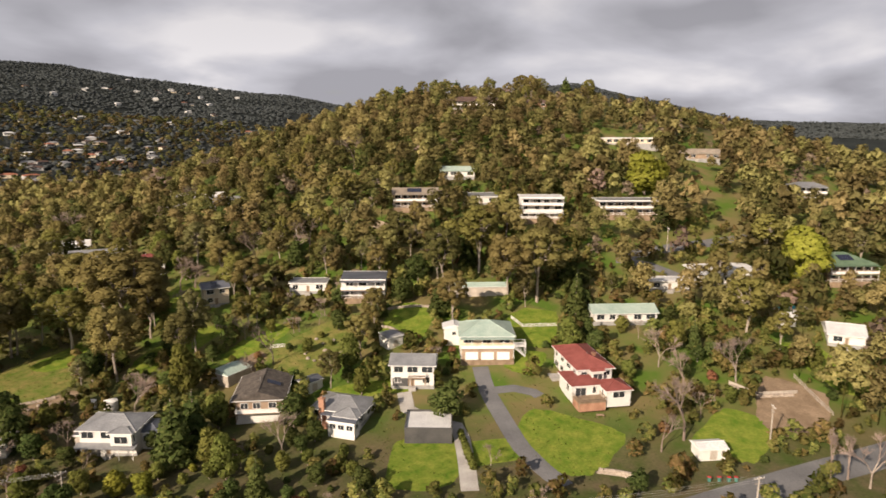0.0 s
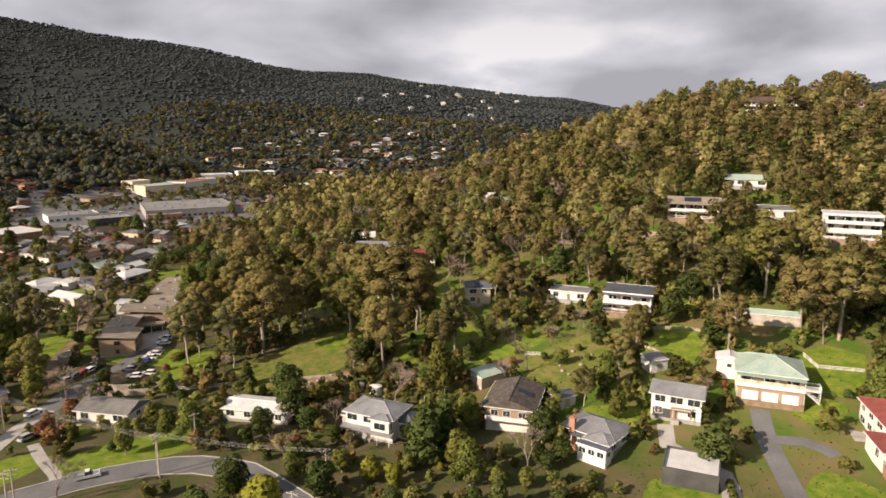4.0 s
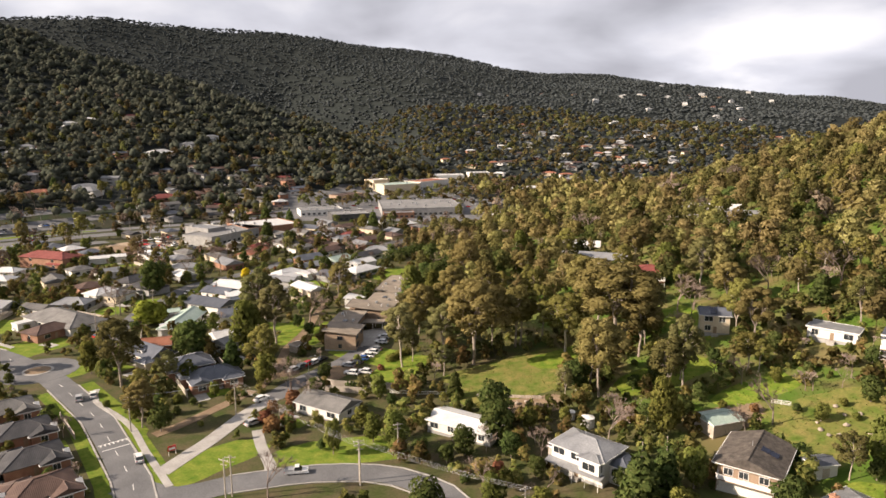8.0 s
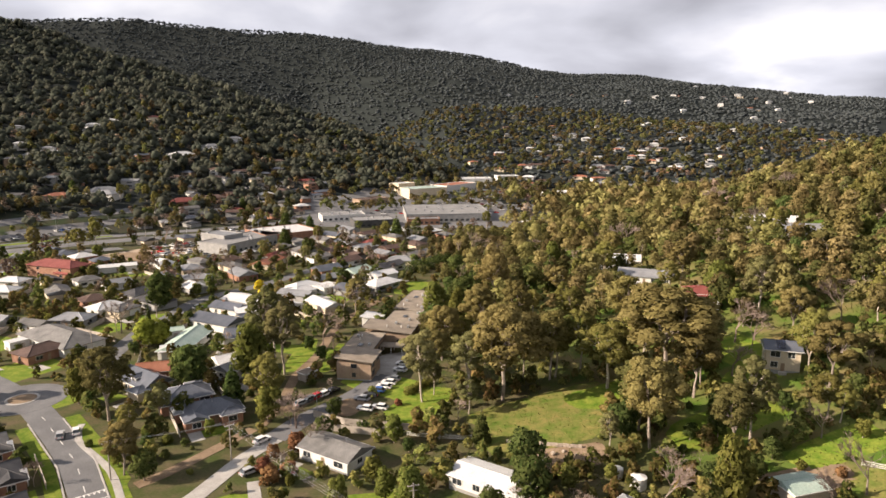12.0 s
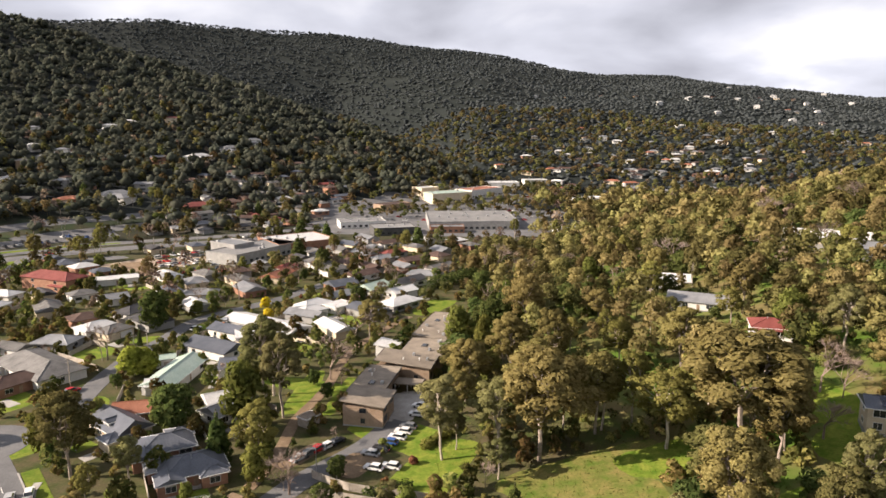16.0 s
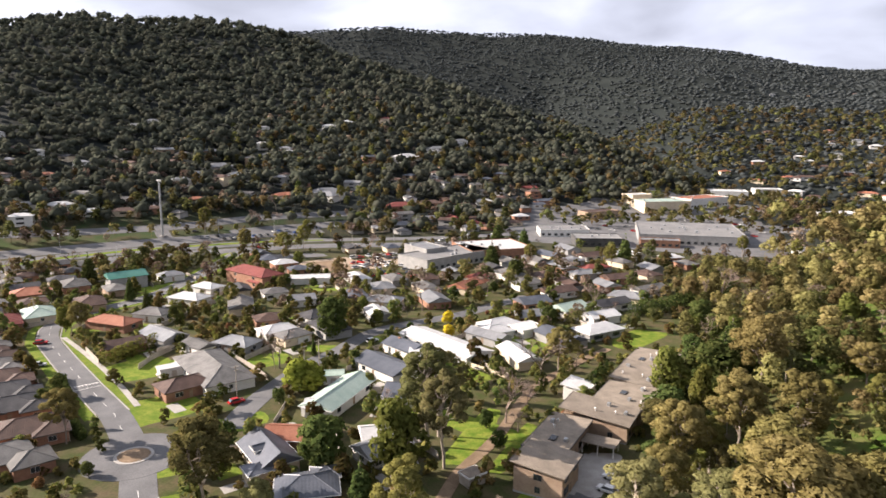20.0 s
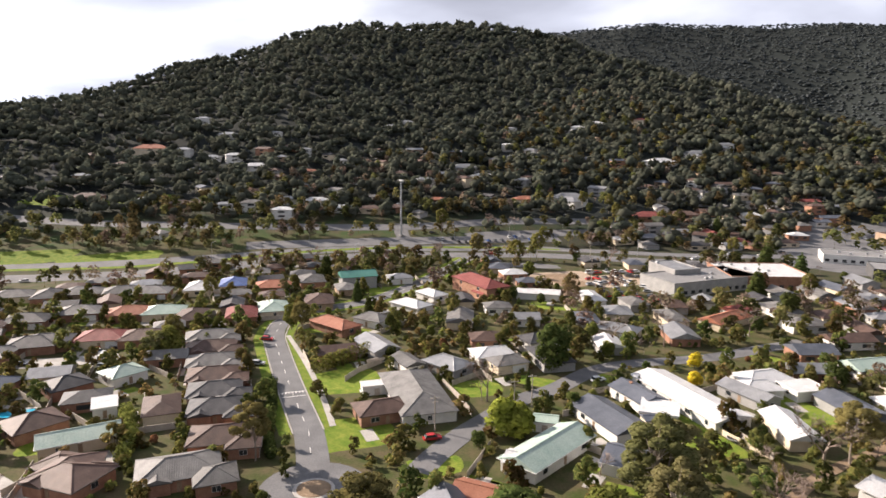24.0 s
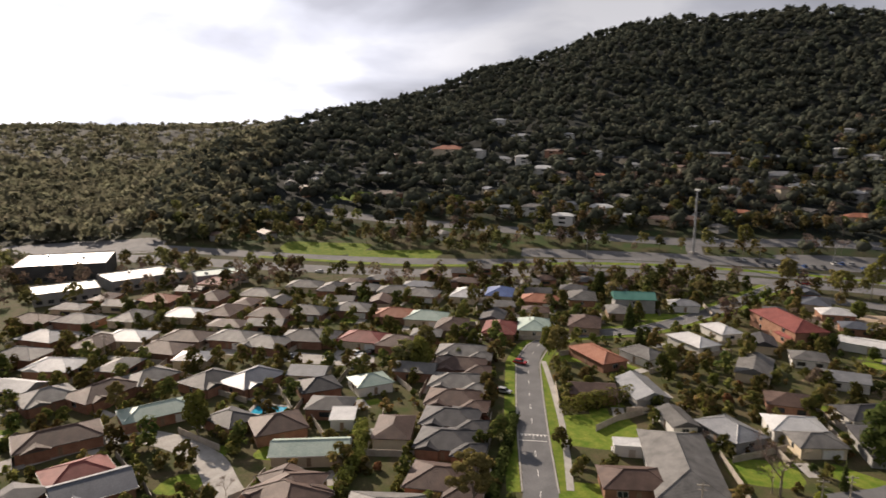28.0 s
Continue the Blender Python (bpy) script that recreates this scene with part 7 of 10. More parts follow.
house(-40.2, 319.2, -8.1, 13.8, 9, wall='cream_wall', roof='roof_grey', kind='hip')
house(-45.3, 283.7, 49.2, 12.6, 8, wall='white_wall', roof='roof_white', kind='gable')
house(-66.2, 358.5, 39.7, 13.4, 8, wall='grey_wall', roof='roof_grey', kind='hip')
house(-76.6, 248.7, 51.9, 11.2, 8, wall='white_wall', roof='roof_white', kind='hip')
house(-67.2, 257.5, 55.9, 9.7, 8, wall='white_wall', roof='roof_white', kind='flat')

# brick estate west of the street
house(-228.5, 164.2, 60.3, 15.7, 10.5, wall='brick_wall', roof='tile_grey', kind='hip', wing=(6, -4.5, 7, 7), group='brick estate houses')
house(-217.3, 158.6, 60.2, 15.2, 10.5, wall='brick_wall', roof='tile_brown', kind='hip', wing=(6, -4.5, 7, 7), group='brick estate houses')
house(-204.7, 152.3, 58.9, 14.7, 10.5, wall='brick_wall', roof='tile_grey', kind='hip', wing=(6, -4.5, 7, 7), group='brick estate houses')
house(-193.6, 146.8, 58.8, 14.2, 10.5, wall='brick_wall', roof='tile_brown', kind='hip', wing=(6, -4.5, 7, 7), group='brick estate houses')
house(-182.6, 141.3, 58.7, 13.7, 10.5, wall='brick_wall', roof='tile_dark', kind='hip', wing=(6, -4.5, 7, 7), group='brick estate houses')
house(-171.5, 135.8, 57.4, 13.2, 10.5, wall='brick_wall', roof='tile_dark', kind='hip', wing=(6, -4.5, 7, 7), group='brick estate houses')
house(-155.9, 128.1, 56, 12.5, 10.5, wall='brick_wall', roof='tile_brown', kind='hip', wing=(6, -4.5, 7, 7), group='brick estate houses')
house(-147.8, 114.6, 65, 16.1, 11, wall='brick_wall', roof='tile_grey', kind='hip', wing=(7, -6, 8, 8), group='brick estate houses')
house(-160.9, 97.5, 24.2, 13.1, 11, wall='brick_wall', roof='tile_brown', kind='hip', wing=(-6, 3, 8, 8), group='brick estate houses')
house(-178.9, 105.4, 72.6, 16.8, 8, wall='cream_wall', roof='roof_green', kind='gable', label='long cream house with a pale green metal gable roof')
house(-194.7, 100.2, 93.9, 12, 11, wall='brick_wall', roof='tile_brown', kind='hip', group='brick estate houses')
house(-193.2, 116.3, 68.7, 5.6, 6, wall='white_wall', roof='roof_white', kind='skillion')
house(-214.4, 129.2, 94.9, 10.2, 9, wall='white_wall', roof='roof_green', kind='hip', label='white house with a pale green hip roof')
house(-216.3, 114.4, 93.2, 10.7, 10, wall='brick_wall', roof='tile_dark', kind='hip', group='brick estate houses')
house(-228.8, 97.7, 126.6, 15.7, 11, wall='brick_wall', roof='roof_slate', kind='hip', group='brick estate houses')
house(-232, 86.1, 127.6, 13.1, 11, wall='brick_wall', roof='tile_dark', kind='hip', group='brick estate houses')
house(-202.1, 89.7, 123.4, 8.3, 10, wall='brick_wall', roof='tile_dark', kind='hip', group='brick estate houses')
house(-213.9, 72.6, 104, 17.5, 9, wall='brick_wall', roof='roof_green', kind='hip', garage=True)
house(-240.7, 69.7, 125.8, 13.2, 10, wall='brick_wall', roof='tile_grey', kind='hip', group='brick estate houses')
house(-233.5, 58.2, 129.3, 16.9, 11, wall='brick_wall', roof='tile_brown', kind='hip', group='brick estate houses')
house(-234.3, 44.4, 115, 13.3, 11, wall='brick_wall', roof='tile_grey', kind='hip', group='brick estate houses')
house(-205.9, 51, 102, 17.9, 10, wall='brick_wall', roof='tile_brown', kind='hip', group='brick estate houses')
house(-185.4, 57.4, 109.1, 12.5, 10, wall='brick_wall', roof='tile_red', kind='hip', group='brick estate houses')
house(-177.4, 60.9, 104.3, 14.3, 10, wall='brick_wall', roof='roof_slate', kind='gable', group='brick estate houses')
house(-163.7, 98.6, 58, 11.1, 11, wall='brick_wall', roof='tile_brown', kind='hip', group='brick estate houses')
house(-294.5, 35.3, 52, 15, 11, wall='brick_wall', roof='roof_grey', kind='hip', windows=2, group='brick estate houses')
house(-281.3, 52.3, 148, 15, 11, wall='tan_brick', roof='tile_brown', kind='hip', windows=2, group='brick estate houses')
house(-276.5, 31.6, 58, 15, 11, wall='brick_wall', roof='tile_grey', kind='hip', windows=2, group='brick estate houses')
house(-260.7, 43.3, 62, 15, 11, wall='brick_wall', roof='roof_white', kind='hip', windows=2, group='brick estate houses')
house(-284.2, 62.5, 62, 15, 11, wall='cream_wall', roof='roof_white', kind='hip', windows=2, group='brick estate houses')
house(-266.6, 73.6, 53, 15, 11, wall='brick_wall', roof='tile_brown', kind='hip', windows=2, group='brick estate houses')
house(-277.2, 80.8, 60, 15, 11, wall='tan_brick', roof='tile_brown', kind='hip', windows=2, group='brick estate houses')
house(-271.2, 96.3, 57, 15, 11, wall='brick_wall', roof='tile_grey', kind='hip', windows=2, group='brick estate houses', garage=True)
house(-260.9, 105.5, 52, 15, 11, wall='brick_wall', roof='tile_grey', kind='hip', windows=2, group='brick estate houses')
house(-262.5, 119.1, 61, 15, 11, wall='brick_wall', roof='tile_dark', kind='hip', windows=2, group='brick estate houses')
house(-262.3, 123, 58, 15, 11, wall='brick_wall', roof='tile_dark', kind='hip', windows=2, group='brick estate houses')
house(-254, 138.1, 55, 15, 11, wall='cream_wall', roof='tile_red', kind='hip', windows=2, group='brick estate houses', garage=True)
house(-244.6, 148.3, 55, 15, 11, wall='brick_wall', roof='tile_brown', kind='hip', windows=2, group='brick estate houses')
house(-320.2, 27.7, 55, 15, 11, wall='brick_wall', roof='tile_brown', kind='hip', windows=2, group='brick estate houses')
house(-314.2, 43.5, 56, 15, 11, wall='brick_wall', roof='tile_grey', kind='hip', windows=2, group='brick estate houses')
house(-311.4, 62.1, 148, 15, 11, wall='cream_wall', roof='tile_grey', kind='hip', windows=2, group='brick estate houses', garage=True)
house(-308.4, 81.3, 60, 15, 11, wall='cream_wall', roof='roof_white', kind='hip', windows=2, group='brick estate houses')
house(-307.2, 96, 146, 15, 11, wall='tan_brick', roof='tile_brown', kind='hip', windows=2, group='brick estate houses')
house(-296.7, 112.1, 57, 15, 11, wall='brick_wall', roof='tile_brown', kind='hip', windows=2, group='brick estate houses')
house(-295.7, 126.2, 57, 15, 11, wall='brick_wall', roof='tile_dark', kind='hip', windows=2, group='brick estate houses', garage=True)
house(-293.6, 144, 58, 15, 11, wall='brick_wall', roof='tile_grey', kind='hip', windows=2, group='brick estate houses', garage=True)
house(-279.4, 157.3, 63, 15, 11, wall='brick_wall', roof='tile_orange', kind='hip', windows=2, group='brick estate houses')
house(-271.2, 167.3, 58, 15, 11, wall='cream_wall', roof='roof_green', kind='hip', windows=2, group='brick estate houses', garage=True)
house(-257.2, 172.1, 151, 15, 11, wall='tan_brick', roof='tile_brown', kind='hip', windows=2, group='brick estate houses')
house(-247.5, 187, 148, 15, 11, wall='brick_wall', roof='tile_red', kind='hip', windows=2, group='brick estate houses', garage=True)
house(-246.4, 200.4, 152, 15, 11, wall='cream_wall', roof='roof_green', kind='hip', windows=2, group='brick estate houses', garage=True)
house(-336.2, 70.7, 61, 15, 11, wall='brick_wall', roof='tile_orange', kind='hip', windows=2, group='brick estate houses')
house(-333.1, 93.2, 149, 15, 11, wall='brick_wall', roof='tile_brown', kind='hip', windows=2, group='brick estate houses')
house(-331.4, 111.8, 60, 15, 11, wall='cream_wall', roof='tile_grey', kind='hip', windows=2, group='brick estate houses')
house(-361.2, 96, 60, 15, 11, wall='cream_wall', roof='tile_red', kind='hip', windows=2, group='brick estate houses', garage=True)
house(-326.1, 156, 59, 15, 11, wall='tan_brick', roof='tile_grey', kind='hip', windows=2, group='brick estate houses')
house(-315.5, 168.8, 63, 15, 11, wall='cream_wall', roof='tile_grey', kind='hip', windows=2, group='brick estate houses')
house(-306.6, 177.6, 53, 15, 11, wall='brick_wall', roof='tile_grey', kind='hip', windows=2, group='brick estate houses', garage=True)
house(-299.5, 196.1, 144, 15, 11, wall='cream_wall', roof='roof_white', kind='hip', windows=2, group='brick estate houses', garage=True)
house(-296.1, 210.9, 148, 15, 11, wall='cream_wall', roof='roof_blue', kind='hip', windows=2, group='brick estate houses', garage=True)
house(-279.1, 221.2, 54, 15, 11, wall='brick_wall', roof='tile_orange', kind='hip', windows=2, group='brick estate houses', garage=True)
house(-276.9, 240.8, 149, 15, 11, wall='brick_wall', roof='tile_grey', kind='hip', windows=2, group='brick estate houses')
house(-242.8, 220, 145, 15, 11, wall='tan_brick', roof='tile_brown', kind='hip', windows=2, group='brick estate houses', garage=True)
house(-330.7, 144.1, 150, 15, 11, wall='brick_wall', roof='tile_dark', kind='hip', windows=2, group='brick estate houses')
house(-340.7, 133.2, 66, 15, 11, wall='cream_wall', roof='tile_grey', kind='hip', windows=2, group='brick estate houses')
house(-259.1, 254, 62, 16, 10, wall='grey_wall', roof='roof_jade', kind='gable', floors=2, label='large house with a dark green gable roof and dormers')
house(-251.3, 273.5, 60, 11, 8, wall='white_wall', roof='roof_grey', kind='hip')
for ex, ey, roof, wall in ((-111.5, 98.5, 'tile_grey', 'brick_wall'), (-99.8, 86.3, 'tile_dark', 'brick_wall'), (-89.3, 73.2, 'tile_dark', 'brick_wall'), (-79.5, 60.5, 'tile_brown', 'brick_wall'),
                           (-112.5, 80.5, 'tile_grey', 'brick_wall'), (-101.5, 67.5, 'tile_dark', 'tan_brick'), (-91.5, 54.5, 'tile_brown', 'brick_wall'), (-123.5, 92.5, 'tile_brown', 'brick_wall')):
    villa = house(ex, ey, 41, 11.5, 9.2, wall=wall, roof=roof, kind='hip', group='brick estate houses', label='brick estate house, dark tiled hip roof, white gabled porch')
    wing_of(villa, 3.6, -3.6, 5.2, 5.4, 0, 2.6, wall, roof, 'gable', 90, over=0.45, windows=(("w", 0, 0.7, 1.6, 1.5),))
    wing_of(villa, -3.9, 3.4, 5.0, 5.2, 0, 2.62, wall, roof, 'hip', 0, over=0.45, windows=(("s", 0, 0.8, 1.4, 1.3),))
    part("porch_gable", Geo().solid([(5.7, -3.9, 2.4), (5.7, -1.4, 2.4), (5.7, -2.65, 3.5)], [(6.9, -3.9, 2.4), (6.9, -1.4, 2.4), (6.9, -2.65, 3.5)]), M["trim"], villa, "white gabled porch")
    for py in (-3.75, -1.55):
        part("porch_post", shared("porch_post", lambda: Geo().box(0, 0, -0.3, 0.2, 0.2, 2.75).mesh("porch_post", M["trim"])), None, villa, at=pose(6.7, py, 0))

# town centre and works
block(-417.1, 26.6, 86.2, 41.5, 34, 8, 'dark_wall', 'roof_grey', 'dark blue warehouse with a pale roof', name='warehouse', units=2)
block(-382.5, 62.7, 111.6, 33.7, 22, 5, 'grey_wall', 'roof_grey', 'factory units with pale metal roofs', name='warehouse', units=2)
block(-362.7, 32.8, 103, 25.6, 18, 5, 'grey_wall', 'roof_grey', 'factory units with pale metal roofs', name='warehouse', units=2)
block(-372.8, 97.8, 98.6, 23.7, 14, 5, 'grey_wall', 'roof_green', 'factory unit with a pale green roof', name='warehouse', units=1)
block(-144, 367.7, 65.7, 51.1, 24, 6, 'grey_wall', 'roof_bitumen', 'grey two-storey workshop with a low metal roof', name='workshop', units=4)
block(-158.5, 370.3, -31, 22.4, 14, 8, 'grey_wall', 'roof_grey', 'grey concrete workshop block', name='workshop', units=1)
block(-128.6, 398.7, 41.2, 38, 34, 6, 'brick_wall', 'roof_white', 'brick shop building with a flat cream roof', name='shop_building', units=5)
block(-27, 512, 9, 66, 64, 6, 'grey_wall', 'roof_bitumen', 'large pale grey supermarket with a flat roof and plant', name='supermarket', units=16)
block(-41, 470, 9, 24, 11, 4.2, 'brick_wall', 'roof_grey', 'low orange brick hall beside the supermarket', name='shop_building', units=1)
block(-79, 462, 20, 30, 22, 5, 'dark_wall', 'roof_bitumen', 'dark blue-grey shop with a flat roof', name='shop_building', units=3)
block(-108, 492, 22, 34, 20, 4.5, 'white_wall', 'roof_bitumen', 'shop row with pale flat roofs', name='shop_building', units=4)
block(-57.1, 645.5, 33.6, 42.6, 26, 9, 'cream_wall', 'roof_green', 'cream two-storey shops with green awnings', name='shop_building', units=3)
block(-27.7, 698.4, 52.7, 50.3, 24, 8, 'white_wall', 'tile_orange', 'cream shop with a terracotta roof', name='shop_building', units=2)
block(-5.3, 792.6, 7.9, 38.9, 26, 7, 'white_wall', 'roof_white', 'plain white flat-roofed shop building', name='shop_building', units=2)
block(79.4, 645.3, 38.2, 32.7, 18, 7, 'white_wall', 'roof_white', 'white flat-roofed commercial building', name='shop_building', units=2)
block(34.1, 818.7, 12, 27.2, 18, 6, 'white_wall', 'roof_white', 'plain white flat-roofed shop building', name='shop_building')
block(47.3, 464.1, 25.3, 26.1, 12, 5, 'white_wall', 'roof_grey', 'low hall with a pale roof', name='shop_building')
block(69.8, 469.8, 1.8, 13.1, 12, 5, 'brick_wall', 'roof_white', 'low hall with a pale roof', name='shop_building')
block(-79.7, 663.6, 44.3, 21, 16, 8, 'cream_wall', 'roof_white', 'cream rendered flat-roofed shop', name='shop_building')
block(-100.9, 590, 47.4, 31.5, 14, 5, 'tan_brick', 'tile_brown', 'brick shop with a brown roof', name='shop_building')
patch('car_park', -54.6, 545.2, 210, 230, 0, 'asphalt', 'worn grey town centre streets and car parks', 'car park', seed=60, lift=0.02)
patch('car_park', 9.9, 581.2, 110, 40, 0, 'asphalt', 'asphalt shopping centre car park', 'car park', seed=61, lift=0.06)
patch('car_park', -97.5, 550.8, 120, 40, 0, 'asphalt', 'asphalt shopping centre car park', 'car park', seed=62, lift=0.06)
patch('car_park', -35.3, 707.9, 120, 80, 0, 'asphalt', 'asphalt town centre streets', 'car park', seed=63, lift=0.06)
patch('car_park', -87.8, 410.6, 50, 16, 20, 'asphalt', 'asphalt car park behind the shops', 'car park', seed=64)
patch('car_park', -280.8, 424.7, 120, 16, 56, 'asphalt', 'asphalt station car park', 'car park', seed=65)
patch('junction', -492.3, 26.6, 120, 40, 60, 'asphalt', 'pale highway junction', 'road', seed=66)

# houses on the far slopes
far_house(144.1, 796, 14.8, 17.5, 8, 'white_wall', 'tile_orange')
far_house(204.2, 892.8, -22.4, 11.3, 8, 'grey_wall', 'tile_orange')
far_house(223, 862.3, -19.9, 12, 8, 'cream_wall', 'tile_orange')
far_house(53.2, 773.5, 13.3, 11.3, 8, 'white_wall', 'roof_grey')
far_house(151.8, 850.3, -18.4, 17.8, 8, 'white_wall', 'roof_grey')
far_house(175.4, 761.2, -16.7, 11.3, 8, 'grey_wall', 'roof_grey')
far_house(124.2, 807.9, -14.8, 17.5, 8, 'cream_wall', 'tile_orange')
far_house(63.9, 863.1, -16.7, 11.2, 8, 'white_wall', 'tile_brown')
far_house(61.8, 819, -24.8, 15.4, 8, 'grey_wall', 'roof_white')
far_house(61.9, 786.3, -1, 12.5, 8, 'brick_wall', 'tile_orange')
far_house(191.6, 933.8, 23.8, 10.2, 8, 'grey_wall', 'tile_orange')
far_house(-15, 787.1, -6.7, 14.6, 8, 'white_wall', 'tile_orange')
far_house(-8.9, 882.8, 22.8, 11.6, 8, 'cream_wall', 'tile_orange')
far_house(77.1, 865.3, 1.2, 16.2, 8, 'white_wall', 'tile_brown')
far_house(236.8, 930.7, 22.3, 10.7, 8, 'grey_wall', 'tile_brown')
far_house(238.6, 870.2, 21.2, 14.4, 8, 'grey_wall', 'tile_brown')
far_house(61.1, 789.3, 6.3, 15.8, 8, 'grey_wall', 'tile_orange')
far_house(26.3, 935.5, 24.3, 14.3, 8, 'brick_wall', 'roof_white')
far_house(44.4, 819.4, 16.3, 13.6, 8, 'brick_wall', 'roof_grey')
far_house(-4.8, 772.4, -23.4, 13.9, 8, 'cream_wall', 'roof_grey')
far_house(242.8, 822.9, -18.4, 17.2, 8, 'brick_wall', 'roof_white')
far_house(26.5, 854.7, -22.1, 13.4, 8, 'cream_wall', 'tile_orange')
far_house(224.7, 812.4, -16.5, 14.2, 8, 'brick_wall', 'tile_brown')
far_house(117.8, 885.4, -4.8, 11.2, 8, 'brick_wall', 'roof_grey')
far_house(152.4, 838.8, -8.1, 10.7, 8, 'grey_wall', 'tile_brown')
far_house(-3.1, 787.3, -7.2, 14.7, 8, 'white_wall', 'tile_brown')
far_house(77.2, 803, -11, 13.9, 8, 'grey_wall', 'tile_brown')
far_house(155.9, 823.7, -24.4, 14.4, 8, 'grey_wall', 'tile_brown')
far_house(165.8, 846, 15.8, 15.2, 8, 'grey_wall', 'tile_brown')
far_house(57, 865.3, 21.9, 13.3, 8, 'cream_wall', 'tile_orange')
far_house(223, 755.6, 0.9, 14.2, 8, 'cream_wall', 'roof_grey')
far_house(191.1, 762.7, -1.1, 15.5, 8, 'brick_wall', 'roof_grey')
far_house(138, 768.1, 0.8, 17.5, 8, 'grey_wall', 'tile_brown')
far_house(197.5, 939.8, -17, 13.5, 8, 'cream_wall', 'roof_grey')
far_house(-634, 322.4, 57.8, 30, 18, 'cream_wall', 'tile_orange', floors=1)
far_house(-604.8, 338.8, 40.4, 14, 8.4, 'white_wall', 'roof_grey', floors=2)
far_house(-577.1, 349.5, 56.6, 18, 10.8, 'white_wall', 'roof_grey', floors=1)
far_house(-559.4, 362, 64.6, 14, 8.4, 'white_wall', 'roof_white', floors=2)
far_house(-525.5, 362.7, 64.4, 20, 12, 'white_wall', 'roof_white', floors=1)
far_house(-623.3, 394, 40, 18, 10.8, 'white_wall', 'roof_grey', floors=1)
far_house(-434.2, 332.6, 61.8, 16, 9.6, 'white_wall', 'roof_grey', floors=1)
far_house(-500.9, 255.9, 38.3, 16, 9.6, 'white_wall', 'roof_grey', floors=1)
far_house(-472.3, 270.6, 64, 16, 9.6, 'brick_wall', 'tile_brown', floors=1)
far_house(-464.1, 281.5, 49.5, 16, 9.6, 'brick_wall', 'tile_brown', floors=1)
far_house(-442.5, 287.4, 51.4, 12, 7.2, 'white_wall', 'roof_grey', floors=2)
far_house(-434, 303.7, 47.5, 15, 9, 'white_wall', 'tile_grey', floors=2)
far_house(-408.1, 311, 45.5, 14, 8.4, 'white_wall', 'roof_white', floors=2)
far_house(-419, 346.7, 54.9, 18, 10.8, 'white_wall', 'roof_white', floors=1)
far_house(-395.5, 351.6, 37.2, 16, 9.6, 'white_wall', 'roof_white', floors=1)
far_house(-382.7, 366.7, 41.1, 16, 9.6, 'cream_wall', 'tile_brown', floors=1)
far_house(-483.1, 386.9, 56.5, 14, 8.4, 'cream_wall', 'tile_orange', floors=1)
far_house(-446, 401.8, 46.2, 16, 9.6, 'white_wall', 'roof_grey', floors=1)
far_house(-375.7, 381.6, 45.5, 16, 9.6, 'brick_wall', 'tile_brown', floors=1)
far_house(-412.2, 497.9, 63.6, 24, 14.4, 'grey_wall', 'roof_grey', floors=1)
far_house(-386.2, 492, 60.7, 20, 12, 'white_wall', 'roof_white', floors=1)
far_house(-403.3, 442.1, 61, 14, 8.4, 'white_wall', 'roof_grey', floors=2)
far_house(-329.4, 475.8, 55.7, 18, 10.8, 'cream_wall', 'tile_orange', floors=1)
far_house(-310.4, 507.6, 51.4, 26, 15.6, 'white_wall', 'roof_grey', floors=1)
far_house(-300.6, 638.5, 63.9, 26, 15.6, 'white_wall', 'roof_white', floors=1)
far_house(-286, 681.4, 51.5, 20, 12, 'white_wall', 'roof_grey', floors=1)
far_house(-273.6, 716, 44, 14, 8.4, 'white_wall', 'roof_grey', floors=2)
far_house(-402.2, 694.7, 43.9, 14, 8.4, 'white_wall', 'roof_white', floors=2)
far_house(-409.1, 669.9, 50.4, 14, 8.4, 'white_wall', 'roof_white', floors=2)
far_house(-376.3, 737.2, 63.5, 14, 8.4, 'cream_wall', 'tile_red', floors=1)
far_house(-386.8, 567.8, 43.8, 12, 7.2, 'white_wall', 'roof_white', floors=2)
far_house(-369, 420.1, 45.5, 14, 8.4, 'brick_wall', 'tile_orange', floors=1)
far_house(-684.9, 400, 38.9, 14, 8.4, 'white_wall', 'roof_grey', floors=2)
far_house(-540.8, 528.5, 47.3, 12, 7.2, 'white_wall', 'roof_grey', floors=2)
far_house(-548.4, 559, 51.9, 12, 7.2, 'white_wall', 'roof_grey', floors=2)
far_house(-423, 571.5, 51.2, 10, 6, 'white_wall', 'roof_white', floors=2)
far_house(-529.6, 230.1, 49, 20, 12, 'brick_wall', 'tile_brown', floors=1)
far_house(-485.1, 420.7, 39.7, 12, 7.2, 'white_wall', 'roof_grey', floors=2)
far_house(-581.7, 420.4, 46.5, 10, 6, 'white_wall', 'roof_grey', floors=2)
far_house(-524.6, 413.1, 49.3, 10, 6, 'white_wall', 'roof_grey', floors=2)
far_house(-245.3, 512.9, 41, 24, 14.4, 'brick_wall', 'tile_red', floors=1)
far_house(-228.5, 534.6, 39, 20, 12, 'brick_wall', 'tile_brown', floors=1)
far_house(-412.2, 665.2, -16.4, 13.3, 8.4, 'white_wall', 'roof_white', floors=1)
far_house(-397.8, 688.2, 12.8, 13.3, 8.4, 'white_wall', 'roof_grey', floors=1)
far_house(-371.3, 731.3, 6.5, 11.4, 7.2, 'cream_wall', 'tile_red', floors=2)
far_house(-301.1, 634.1, -4.7, 19, 12, 'white_wall', 'roof_white', floors=1)
